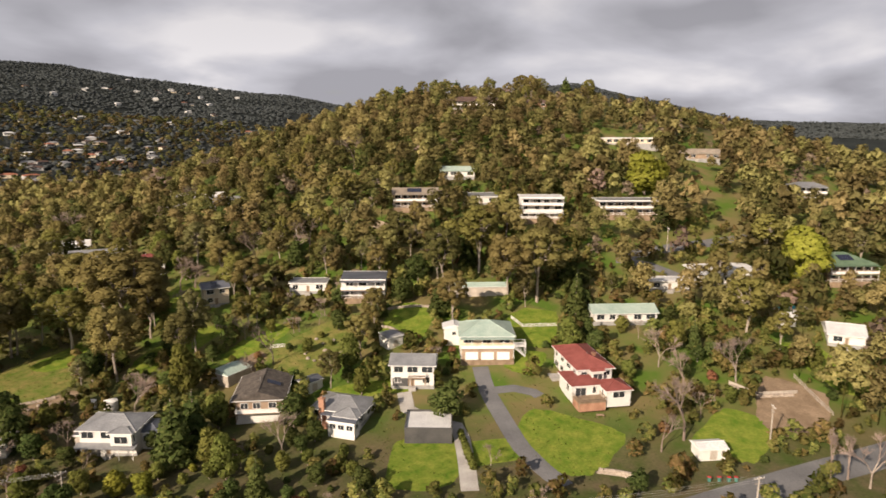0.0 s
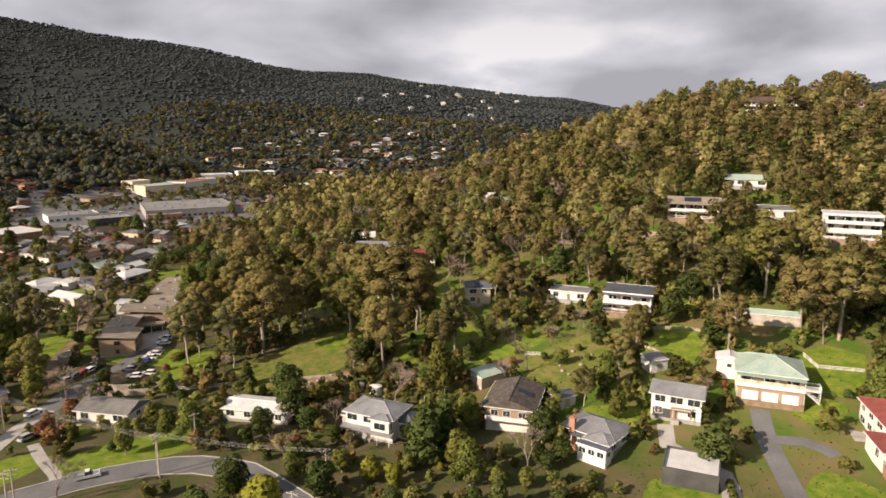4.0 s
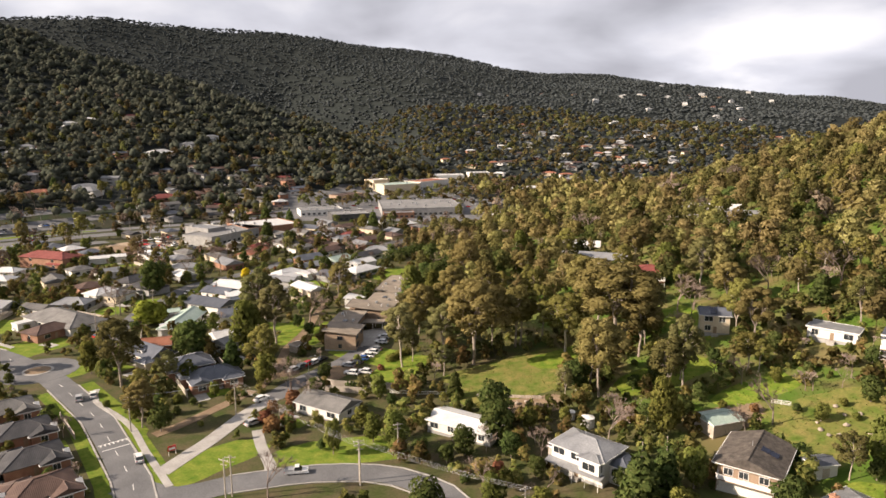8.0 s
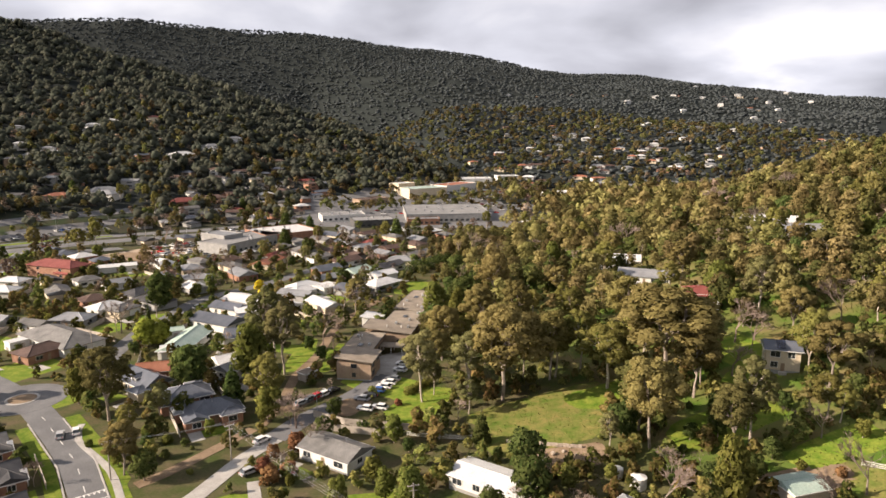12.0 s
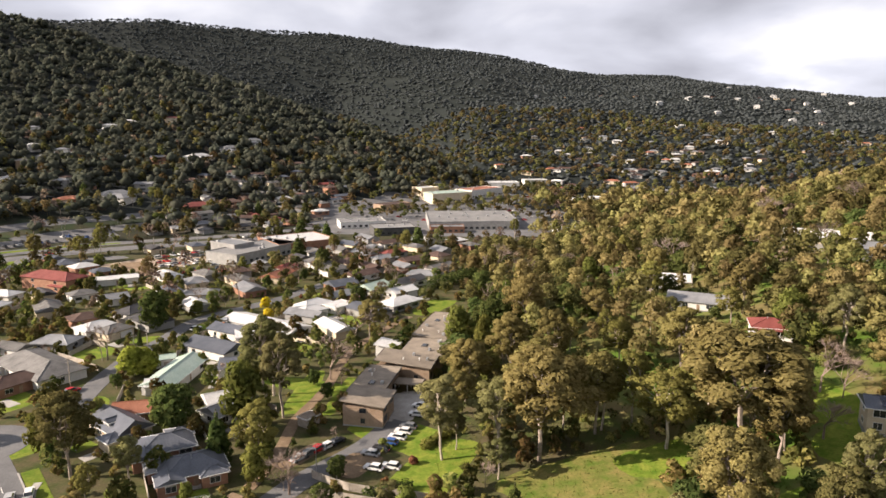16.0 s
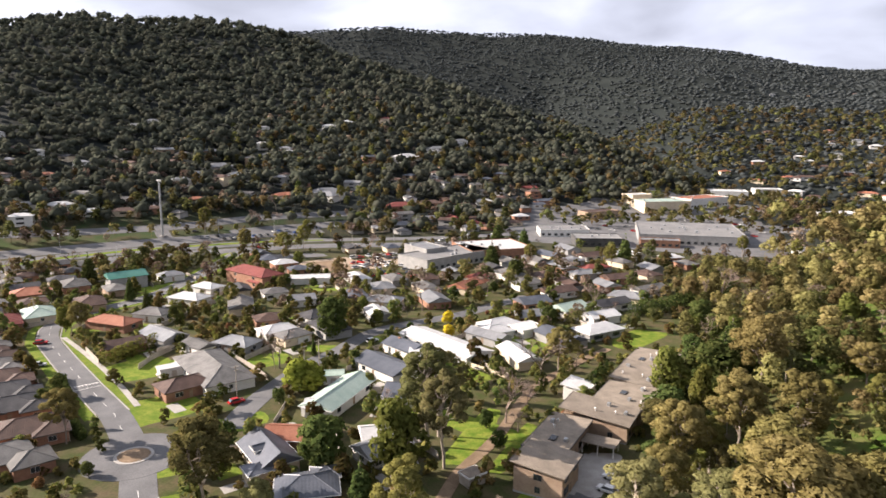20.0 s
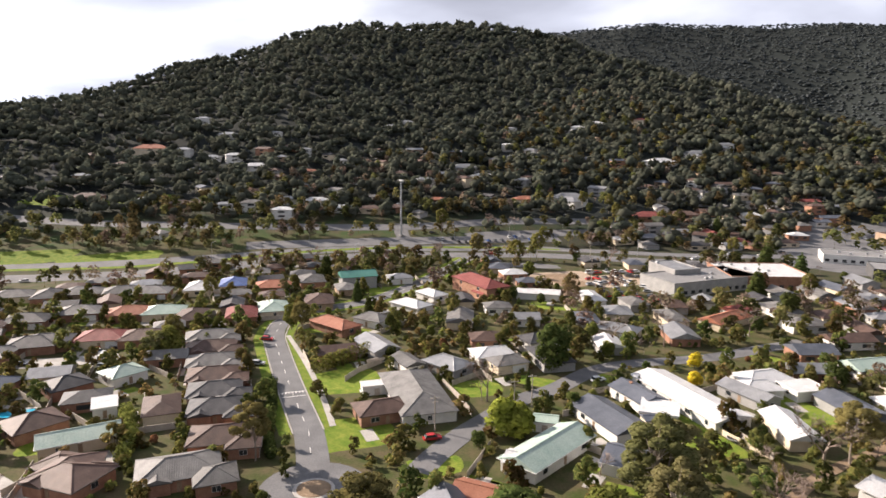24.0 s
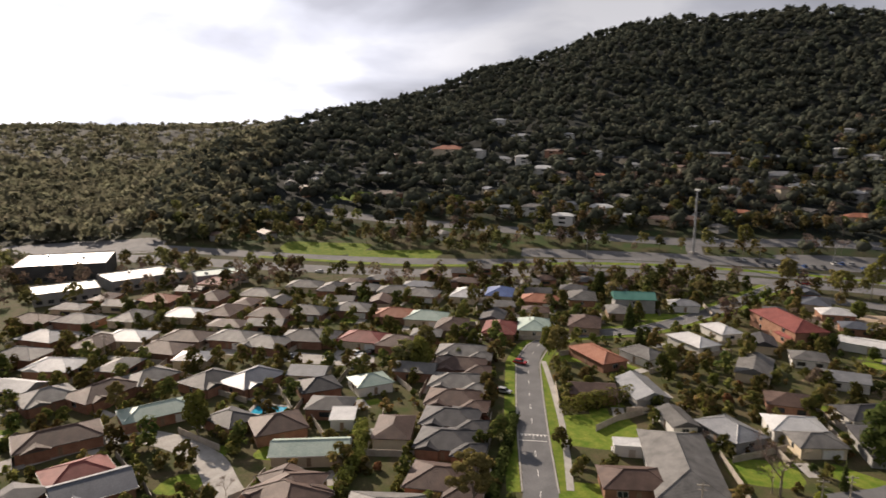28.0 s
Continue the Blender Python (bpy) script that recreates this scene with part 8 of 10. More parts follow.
far_house(-284.9, 673.5, -7, 13.3, 8.4, 'white_wall', 'roof_grey', floors=1)
far_house(-383.4, 491.3, 16.7, 15.2, 9.6, 'white_wall', 'roof_white', floors=1)
far_house(-329.6, 477, 1.6, 13.3, 8.4, 'brick_wall', 'tile_orange', floors=1)
far_house(-305.5, 500.2, -7, 22.8, 14.4, 'white_wall', 'roof_grey', floors=1)
far_house(284, 1151.8, 15.1, 19, 12, 'white_wall', 'roof_white', floors=1)
far_house(143.5, 1037.7, 2.6, 11.4, 7.2, 'white_wall', 'roof_grey', floors=2)
far_house(160.4, 1013.9, -2.8, 13.3, 8.4, 'white_wall', 'roof_white', floors=1)
far_house(160.8, 897.3, 19.1, 13.3, 8.4, 'white_wall', 'roof_white', floors=1)
far_house(215.6, 891.9, -0.3, 13.3, 8.4, 'white_wall', 'roof_white', floors=1)
far_house(271.3, 882.7, -0.8, 13.3, 8.4, 'white_wall', 'roof_grey', floors=1)
far_house(330.2, 917.8, 8.3, 15.2, 9.6, 'white_wall', 'roof_grey', floors=1)
far_house(244, 938.1, -4.6, 11.4, 7.2, 'white_wall', 'roof_white', floors=2)
far_house(352.5, 1103.3, 14.2, 13.3, 8.4, 'white_wall', 'roof_grey', floors=1)
far_house(408.4, 1096.4, -13.6, 13.3, 8.4, 'white_wall', 'roof_white', floors=1)
far_house(513.6, 1292.8, 3.8, 11.4, 7.2, 'white_wall', 'roof_white', floors=2)
far_house(614.1, 1430, 9.6, 11.4, 7.2, 'white_wall', 'roof_white', floors=2)
far_house(647.7, 1759.4, -8, 13.3, 8.4, 'white_wall', 'roof_white', floors=1)
far_house(502.7, 1571.4, -10, 13.3, 8.4, 'white_wall', 'roof_white', floors=1)
far_house(431.4, 1550.3, -19.2, 11.4, 7.2, 'white_wall', 'roof_grey', floors=2)
far_house(573.5, 1865.2, 17.8, 13.3, 8.4, 'white_wall', 'roof_white', floors=1)
far_house(383, 1520.9, -7.7, 9.5, 6, 'white_wall', 'roof_white', floors=2)
far_house(304.5, 1423.8, 17.2, 11.4, 7.2, 'white_wall', 'roof_white', floors=2)
far_house(869.4, 2001.6, -14.3, 11.4, 7.2, 'white_wall', 'roof_white', floors=2)
far_house(786.9, 1666.6, -19, 11.4, 7.2, 'white_wall', 'roof_white', floors=2)
far_house(684.6, 1655.2, 6.4, 11.4, 7.2, 'white_wall', 'roof_grey', floors=2)
far_house(399.3, 1353.9, 18.4, 11.4, 7.2, 'white_wall', 'roof_white', floors=2)
far_house(517, 1138.3, -10.2, 13.3, 8.4, 'white_wall', 'roof_grey', floors=1)
far_house(506, 1457.8, -18.4, 11.4, 7.2, 'white_wall', 'roof_white', floors=2)
far_house(288.1, 831.2, -14.5, 13.3, 8.4, 'white_wall', 'roof_grey', floors=1)
far_house(186.1, 833.6, -4.3, 13.3, 8.4, 'white_wall', 'roof_grey', floors=1)
far_house(39.3, 815, -0.8, 15.2, 9.6, 'white_wall', 'roof_white', floors=1)
far_house(81.8, 933, 2.4, 9.5, 6, 'white_wall', 'roof_white', floors=2)
far_house(115, 964.3, -10.3, 9.5, 6, 'white_wall', 'roof_grey', floors=2)
far_house(150, 777.2, -1, 19, 12, 'white_wall', 'roof_grey', floors=1)
far_house(-270.5, 706.7, -18.5, 9.5, 6, 'white_wall', 'roof_grey', floors=2)
far_house(-213.6, 680.4, -0.4, 11.4, 7.2, 'cream_wall', 'tile_brown', floors=2)
far_house(-398.5, 575.1, 13.8, 11.4, 7.2, 'white_wall', 'roof_grey', floors=2)
far_house(-455.5, 618.7, 8.9, 9.5, 6, 'white_wall', 'roof_grey', floors=2)
far_house(194.5, 1117.2, 24.6, 10.6, 7, 'white_wall', 'roof_grey', floors=1)
far_house(562, 1443.4, 1.7, 9.7, 7, 'grey_wall', 'tile_orange', floors=1)
far_house(59.1, 1167.4, 9.1, 12.1, 7, 'cream_wall', 'roof_grey', floors=1)
far_house(42.1, 1054.6, 9.3, 8.5, 7, 'cream_wall', 'roof_grey', floors=1)
far_house(222.8, 915.1, 4.7, 11.4, 7, 'timber', 'roof_white', floors=1)
far_house(255.9, 969.9, 11, 12.5, 7, 'timber', 'roof_grey', floors=1)
far_house(284.4, 1577.7, 13.9, 10.9, 7, 'timber', 'tile_brown', floors=1)
far_house(119.6, 1122.4, 2.5, 10.5, 7, 'grey_wall', 'tile_orange', floors=1)
far_house(117.9, 1050.7, 15.6, 8.3, 7, 'cream_wall', 'tile_brown', floors=1)
far_house(392.4, 931.9, 8.2, 8.1, 7, 'timber', 'roof_grey', floors=1)
far_house(524.8, 1051.5, -22.6, 12.2, 7, 'cream_wall', 'tile_orange', floors=1)
far_house(293.6, 853, 10.6, 8.7, 7, 'grey_wall', 'roof_white', floors=1)
far_house(114.8, 1038.4, -4.3, 8.8, 7, 'cream_wall', 'roof_grey', floors=1)
far_house(295.2, 983.1, 12.3, 9.4, 7, 'white_wall', 'roof_white', floors=1)
far_house(827.6, 1880, -3.4, 9.6, 7, 'timber', 'roof_white', floors=1)
far_house(205.5, 993.2, 20.7, 8.7, 7, 'grey_wall', 'roof_grey', floors=1)
far_house(298.8, 975.1, -10.5, 12.7, 7, 'cream_wall', 'tile_brown', floors=1)
far_house(86.1, 1272.4, 16.6, 9.4, 7, 'cream_wall', 'roof_grey', floors=1)
far_house(546.6, 1251.6, -5.6, 8.7, 7, 'white_wall', 'tile_brown', floors=1)
far_house(80.6, 1007.3, -20.4, 8.6, 7, 'timber', 'roof_grey', floors=1)
far_house(259.5, 1166.6, 23.2, 8.5, 7, 'white_wall', 'tile_orange', floors=1)
far_house(641.5, 1723.7, -17.5, 12.8, 7, 'cream_wall', 'roof_grey', floors=1)
far_house(69.7, 868.4, -0.4, 9.1, 7, 'timber', 'tile_brown', floors=1)
far_house(644.9, 1525.9, 21.5, 11.5, 7, 'timber', 'roof_white', floors=1)
far_house(96.4, 916, 7.4, 12, 7, 'timber', 'tile_brown', floors=1)
far_house(287.3, 1017.5, 3.7, 11.7, 7, 'timber', 'roof_grey', floors=1)
far_house(123, 1477.2, -14.9, 8.2, 7, 'timber', 'tile_brown', floors=1)
far_house(42.1, 1095.2, 19.5, 11.1, 7, 'timber', 'tile_brown', floors=1)
far_house(395.3, 1550.7, -17.3, 8.8, 7, 'grey_wall', 'roof_white', floors=1)
far_house(541.3, 1232.1, 2.6, 8.6, 7, 'cream_wall', 'tile_brown', floors=1)
far_house(596.9, 1712.9, 19.8, 9.7, 7, 'grey_wall', 'tile_brown', floors=1)
far_house(498.7, 1055.8, 8.7, 10.4, 7, 'cream_wall', 'roof_grey', floors=1)
far_house(572.4, 1428.7, -2.3, 9.2, 7, 'cream_wall', 'roof_grey', floors=1)
far_house(209.9, 1586.3, -13.5, 8.4, 7, 'timber', 'tile_brown', floors=1)
far_house(589.4, 1672, -6.9, 8.3, 7, 'timber', 'roof_grey', floors=1)
far_house(681.2, 1725, -14.6, 8.2, 7, 'timber', 'tile_brown', floors=1)
far_house(57.5, 1435.4, 14, 10.1, 7, 'white_wall', 'roof_grey', floors=1)
far_house(250.7, 835.7, 0.9, 9.8, 7, 'white_wall', 'roof_grey', floors=1)
far_house(141.9, 927.5, -20.4, 10.4, 7, 'cream_wall', 'roof_grey', floors=1)
far_house(253.2, 921.8, -22.6, 12.2, 7, 'timber', 'tile_brown', floors=1)
far_house(302, 885.4, 22.5, 9, 7, 'timber', 'roof_grey', floors=1)
far_house(441.8, 1550.5, -9.3, 8.5, 7, 'cream_wall', 'tile_orange', floors=1)
far_house(73.1, 968.3, 6.2, 10.2, 7, 'grey_wall', 'roof_white', floors=1)
far_house(223.6, 931.2, 1.1, 8.7, 7, 'white_wall', 'tile_brown', floors=1)
far_house(319, 878.5, 25, 10.8, 7, 'cream_wall', 'tile_brown', floors=1)
far_house(247.5, 923.3, -11.8, 10, 7, 'cream_wall', 'roof_grey', floors=1)

# homes among the trees at the foot of the mountain
foot_rnd = random.Random(77)
for k in range(400):
    b, r = radians(foot_rnd.uniform(8, 78)), foot_rnd.uniform(455, 700)
    x, y = round(-math.sin(b) * r, 1), round(math.cos(b) * r, 1)
    if sum(1 for o in scene.objects if o.name.startswith("house")) >= 272:
        break
    if all((x - hx) ** 2 + (y - hy) ** 2 > (hr + 11) ** 2 for hx, hy, hr in TAKEN) and all((x - hx) ** 2 + (y - hy) ** 2 > (a + 9) ** 2 for hx, hy, a, bb, tt in CLEAR):
        far_house(x, y, foot_rnd.uniform(-30, 60), round(foot_rnd.uniform(9, 15), 1), 8, foot_rnd.choice(("white_wall", "cream_wall", "grey_wall", "brick_wall", "timber", "grey_wall")),
                  foot_rnd.choice(("roof_grey", "tile_brown", "tile_grey", "tile_brown", "roof_slate", "tile_dark")), foot_rnd.choice(("hip", "gable")), foot_rnd.choice((1, 1, 2)))

# old free-standing trees
plant('bare', 75.8, 152.2, 18, wide=1.2)
plant('bare_b', 104.6, 151.9, 17, wide=1.2)
plant('leafy', 82.7, 190, 13, wide=0.8)
plant('bare_b', -90.9, 87.7, 7)
plant('bare_b', -76.1, 67.7, 7)
plant('bare', -42.9, 117.8, 9, wide=1.2)
plant('rust_shrub', -44.4, 96.4, 3)
plant('rust_shrub', -39.6, 106.3, 4)
plant('broad', -34.7, 111.9, 6)
plant('gum_c', -77.6, 117.6, 11, wide=1.3)
plant('leafy', -77.8, 97.3, 5)
plant('leafy', -10.4, 81.2, 7)
plant('broad', -4.4, 78.5, 8)
plant('broad', 1.4, 75.6, 8)
plant('bare_b', 10.3, 80, 8)
plant('leafy', -19.7, 92.9, 6)

# parked vehicles
car(-197.2, 357.1, 54.5, 'car_white', 'van', near=False)
car(-194.5, 359.5, 53.6, 'car_red', near=False)
car(-192.9, 365.7, 144.1, 'car_silver', 'ute', near=False)
car(-189.3, 368.1, 146.8, 'car_white', 'ute', near=False)
car(-186.7, 371, 55.1, 'car_white', near=False)
car(-183.8, 374, 151.7, 'car_red', near=False)
car(-181.7, 376.3, 64.4, 'car_white', near=False)
car(-189.4, 344.1, 55.9, 'car_red', near=False)
car(-187.8, 348.3, 154.5, 'car_red', 'ute', near=False)
car(-185.4, 351.5, 154.3, 'car_grey', near=False)
car(-183.7, 358.2, 152.4, 'car_white', 'van', near=False)
car(-179.8, 356.8, 142, 'car_grey', 'ute', near=False)
car(-178.9, 364.5, 51.3, 'car_grey', 'van', near=False)
car(-174.9, 365.9, 52.1, 'car_grey', near=False)
car(-183.1, 334.4, 63.6, 'car_silver', near=False)
car(-181.5, 338.8, 158.5, 'car_white', near=False)
car(-180, 342.5, 53.9, 'car_silver', near=False)
car(-176.5, 343.4, 158.4, 'car_red', 'ute', near=False)
car(-174.6, 349.3, 151.8, 'car_white', 'van', near=False)
car(-172.7, 353.1, 146.2, 'car_silver', near=False)
car(-312.6, 362.4, 145.4, 'car_silver', near=False)
car(-310.6, 365.4, 150.1, 'car_white', near=False)
car(-307.2, 370.8, 146.1, 'car_black', near=False)
car(-300.7, 369.3, 150.3, 'car_black', near=False)
car(-298.2, 373.1, 153.5, 'car_grey', near=False)
car(-299.7, 383.5, 153.6, 'car_grey', near=False)
car(-297.5, 386.5, 152.8, 'car_grey', near=False)
car(-290.1, 386.3, 154.9, 'car_blue', near=False)
car(-287.9, 389.7, 154.7, 'car_grey', near=False)
car(-285.4, 393.8, 154.2, 'car_grey', near=False)
car(-286.8, 403.5, 146.4, 'car_white', near=False)
car(-284.7, 406.7, 150.3, 'car_blue', near=False)
car(-282.2, 410.7, 147.7, 'car_silver', near=False)
car(-274.7, 410.1, 145.6, 'car_blue', near=False)
car(-271.9, 414.1, 145.9, 'car_grey', near=False)
car(-270, 416.9, 151.5, 'car_white', near=False)
car(-28.5, 677.1, 20, 'car_grey', near=False)
car(-21.1, 678, 20, 'car_grey', near=False)
car(-16.7, 696.7, 20, 'car_white', near=False)
car(-7.1, 690.9, 110, 'car_red', near=False)
car(-0.8, 693.5, 20, 'car_red', near=False)
car(5.5, 707.2, 20, 'car_red', near=False)
car(12.1, 696, 20, 'car_silver', near=False)
car(17.8, 708.3, 110, 'car_white', near=False)
car(23.3, 710.1, 110, 'car_red', near=False)
car(-25.5, 633.6, 20, 'car_grey', near=False)
car(-19, 642.2, 110, 'car_white', near=False)
car(-14.1, 635.8, 20, 'car_red', near=False)
car(-7.7, 634.7, 20, 'car_white', near=False)
car(-2.5, 644.9, 20, 'car_white', near=False)
car(4.4, 634.7, 110, 'car_white', near=False)
car(9.1, 646, 20, 'car_grey', near=False)
car(16, 650.1, 110, 'car_silver', near=False)
car(22.6, 635.5, 110, 'car_grey', near=False)
car(-23.1, 585.3, 110, 'car_white', near=False)
car(-17.1, 583.3, 110, 'car_grey', near=False)
car(-12.5, 590, 20, 'car_grey', near=False)
car(-7.4, 587.9, 110, 'car_white', near=False)
car(-0.3, 592.9, 110, 'car_grey', near=False)
car(3.7, 591.2, 20, 'car_red', near=False)
car(7.8, 593.4, 110, 'car_white', near=False)
car(14.6, 586.1, 110, 'car_white', near=False)
car(-312.9, 305.6, 55, 'car_white', near=False)
car(-266.5, 361.4, 55, 'car_red', near=False)
car(-344.3, 375.6, 55, 'car_white', near=False)
car(-206.7, 405.5, 55, 'car_silver', near=False)
car(-185.8, 403.7, 55, 'car_white', near=False)
car(-179.2, 429.1, 55, 'car_grey', near=False)
car(-45.5, 132.4, 60, 'car_silver')
car(-43.8, 135.1, 60, 'car_grey')
car(-42.2, 137.3, 60, 'car_red')
car(-40.4, 139.1, 60, 'car_white')
car(-38.8, 141.3, 60, 'car_black')
car(-27.6, 129.6, 165, 'car_white')
car(-23.8, 130.5, 165, 'car_white')
car(-29.6, 136.1, 165, 'car_silver')
car(-27.5, 138.8, 165, 'car_black')
car(-26.2, 142.1, 165, 'car_blue')
car(-24.7, 144.9, 165, 'car_white')
car(-23.7, 148, 165, 'car_white')
car(-22.8, 150.8, 165, 'car_grey')
car(-21.7, 158.1, 165, 'car_white')
car(-21.4, 163.5, 165, 'car_white')
car(-30.8, 71.4, 10, 'car_white', 'ute')
car(-67.5, 76.8, 120, 'car_white')
car(-99.3, 110.1, 118, 'car_silver')
car(-96.6, 112.4, 120, 'car_white')
car(-49.2, 110.1, 55, 'car_white')
car(-47.2, 95.3, 50, 'car_silver')
car(-218, 179.6, 40, 'car_red')
car(-122.4, 165.3, 60, 'car_red')
car(-384.5, 395, 130, 'car_white', near=False)
car(-198.2, 164, 40, 'car_silver')
car(-258.4, 101.9, 40, 'car_black')
car(-249.7, 111.9, 40, 'car_black')
car(-244.8, 133, 40, 'car_white')
car(-251.1, 134.4, 40, 'car_red')
car(-229.6, 129, 40, 'car_white')
car(-237.8, 131.8, 140, 'car_white', 'van')
car(-244.6, 137.4, 140, 'car_black')
car(-381.7, 392.4, 140, 'car_white', near=False)
car(-114.2, 226.9, 60, 'car_white')
car(-156.2, 173.6, 60, 'car_white')
car(-377.7, 147.1, 240, 'car_white', near=False)
car(-315.7, 267.3, 60, 'car_silver', near=False)
car(-303.9, 300.8, 240, 'car_grey', near=False)
car(-324, 369.6, 60, 'car_black', near=False)
car(-296.1, 376.3, 240, 'car_white', near=False)
car(-270, 415.9, 60, 'car_silver', near=False)
car(-193.7, 388.8, 240, 'car_grey', near=False)
car(-182.8, 397.5, 60, 'car_black', near=False)
car(-175.3, 433.2, 240, 'car_white', near=False)
car(-166.4, 463.3, 60, 'car_silver', near=False)
car(-152.2, 472.9, 240, 'car_grey', near=False)
car(-146.8, 491.5, 60, 'car_black', near=False)
car(-119.1, 519.9, 0, 'car_white', near=False)
car(-123.2, 563.2, 90, 'car_silver', near=False)
car(-112.9, 540.5, 0, 'car_grey', near=False)
car(-121.1, 578.9, 90, 'car_white', near=False)
car(-104.1, 521.6, 0, 'car_red', near=False)
car(-107.8, 569.1, 90, 'car_black', near=False)
car(-102.8, 541.5, 0, 'car_white', near=False)
car(-105.4, 585.8, 90, 'car_silver', near=False)
car(-89, 523.3, 0, 'car_grey', near=False)
car(-97.3, 570.9, 90, 'car_white', near=False)
car(-87.3, 543.6, 0, 'car_red', near=False)
car(-89.2, 591.8, 90, 'car_black', near=False)
car(-79.3, 524.4, 0, 'car_white', near=False)
car(-81, 572.9, 90, 'car_silver', near=False)
car(-71.7, 544.9, 0, 'car_grey', near=False)
car(-78.6, 595.6, 90, 'car_white', near=False)
car(-64.3, 525.9, 0, 'car_red', near=False)
car(-64.6, 575, 90, 'car_black', near=False)
car(-61.6, 546.1, 0, 'car_white', near=False)
car(-61.7, 598.6, 90, 'car_silver', near=False)
car(-49.2, 527.6, 0, 'car_grey', near=False)
car(-54, 576.1, 90, 'car_white', near=False)
car(-46, 548.2, 0, 'car_red', near=False)
car(-44.7, 600.7, 90, 'car_black', near=False)
car(-39.5, 528.9, 0, 'car_white', near=False)
car(-37.6, 578, 90, 'car_silver', near=False)
car(-30.4, 549.8, 0, 'car_grey', near=False)
car(-33.6, 602, 90, 'car_white', near=False)
car(-24.4, 530.8, 0, 'car_red', near=False)
car(-21.2, 579.9, 90, 'car_black', near=False)
car(-20.3, 550.8, 0, 'car_white', near=False)
car(-16.6, 603.8, 90, 'car_silver', near=False)
car(-9.4, 532.2, 0, 'car_grey', near=False)
car(-10.6, 580.7, 90, 'car_white', near=False)
car(-4.7, 552.7, 0, 'car_red', near=False)
car(0.5, 605.8, 90, 'car_black', near=False)
car(0.4, 533.3, 0, 'car_white', near=False)
car(5.8, 583, 90, 'car_silver', near=False)
car(10.9, 554.6, 0, 'car_grey', near=False)
car(11.5, 607.4, 90, 'car_white', near=False)
car(15.4, 535.1, 0, 'car_red', near=False)
car(22.2, 584.7, 90, 'car_black', near=False)
car(21, 555.4, 0, 'car_white', near=False)
car(28.6, 609.1, 90, 'car_silver', near=False)
car(-182.2, 339.2, 0, 'car_white', near=False)
car(-176.1, 332.1, 30, 'car_silver', near=False)
car(-170.3, 325.3, 60, 'car_grey', near=False)
car(-164.9, 319, 90, 'car_red', near=False)
car(-175.5, 342.1, 120, 'car_white', near=False)
car(-169.6, 334.9, 150, 'car_silver', near=False)
car(-163.9, 328.1, 180, 'car_grey', near=False)
car(-158.6, 321.7, 210, 'car_red', near=False)
car(-168.8, 345, 240, 'car_white', near=False)
car(-163.1, 337.9, 270, 'car_silver', near=False)
car(-157.6, 331, 300, 'car_grey', near=False)
car(-152.5, 324.5, 330, 'car_red', near=False)
car(-162.1, 347.9, 360, 'car_white', near=False)
car(-156.5, 340.5, 390, 'car_silver', near=False)
car(-151.3, 333.8, 420, 'car_grey', near=False)
car(-146.2, 327.2, 450, 'car_red', near=False)

# works yard and fences
fence([(-38.3, 117.9), (-29.2, 116), (-21.1, 114.6)], 1.9, 'grey_timber', 'pale timber boundary fence', board=1)
fence([(-14.8, 114.8), (-6.8, 112.9), (1, 112)], 1.2, 'white_wall', 'low pale rail fence', board=0)
fence([(-104.9, 240.3), (-86.5, 227.4), (-69.7, 217.9), (-59.8, 211.6)], 1.9, 'grey_timber', 'long pale boundary fence behind the hall', board=1)
fence([(-71.8, 241.4), (-63.6, 236.4), (-60.7, 234.7)], 1.9, 'grey_timber', 'pale timber boundary fence', board=1)
fence([(-145.6, 193.1), (-133.3, 187.3), (-124.5, 182)], 1.8, 'grey_timber', 'timber side fence of the white house', board=1)
fence([(-167.4, 191.4), (-155.3, 182), (-141.5, 174.8)], 1.8, 'grey_timber', 'timber side fence of the white house', board=1)
fence([(-167.4, 174.3), (-170.5, 182.9), (-171.6, 193.9)], 1.8, 'grey_timber', 'timber fence behind the hedge', board=1)
fence([(139.4, 53), (138.2, 47.2), (146.2, 40.9)], 1.1, 'white_wall', 'white rail fence on the lawn', board=0)
fence([(156.1, -7.5), (156.4, -14.6), (165, -20.6)], 0.9, 'grey_timber', 'low weathered retaining fence above the plot', board=1)
fence([(172.1, -16.9), (165.4, -25.1), (161.1, -30.6)], 1.2, 'grey_timber', 'timber rail fence down the slope', board=0)
fence([(78, 89.2), (81.4, 86.8)], 1.2, 'white_wall', 'white rail gate on the hillside', board=0)

# hedges
hedge([(-179.2, 172.7), (-180.3, 184), (-181, 194.8)], 4.5, 3.5, 'green')
hedge([(-175.2, 214.2), (-160, 203.7), (-147.3, 197.6)], 3, 2, 'green', 'tall green hedge beside the white house')
hedge([(-181.1, 158.5), (-164.9, 147.9), (-152, 138.7), (-142.5, 133.5)], 2, 2.2, 'deep', 'dark green garden hedge along the footpath')
hedge([(-189.2, 119.9), (-172.9, 114.7), (-163.8, 109)], 3.2, 3, 'green', 'bushy green hedge between back gardens')
hedge([(-231.2, 153.8), (-223.4, 145.6)], 4, 3, 'green', 'tall pale green hedge behind the houses')
hedge([(89.6, 21), (86.1, 15.4), (83.2, 10)], 1.4, 1.2, 'green', 'low green hedge beside the drive')
hedge([(66.7, 33.1), (63.5, 29.2), (60.6, 27.8)], 1.8, 1.6, 'green', 'green hedge round the cottage lawn')
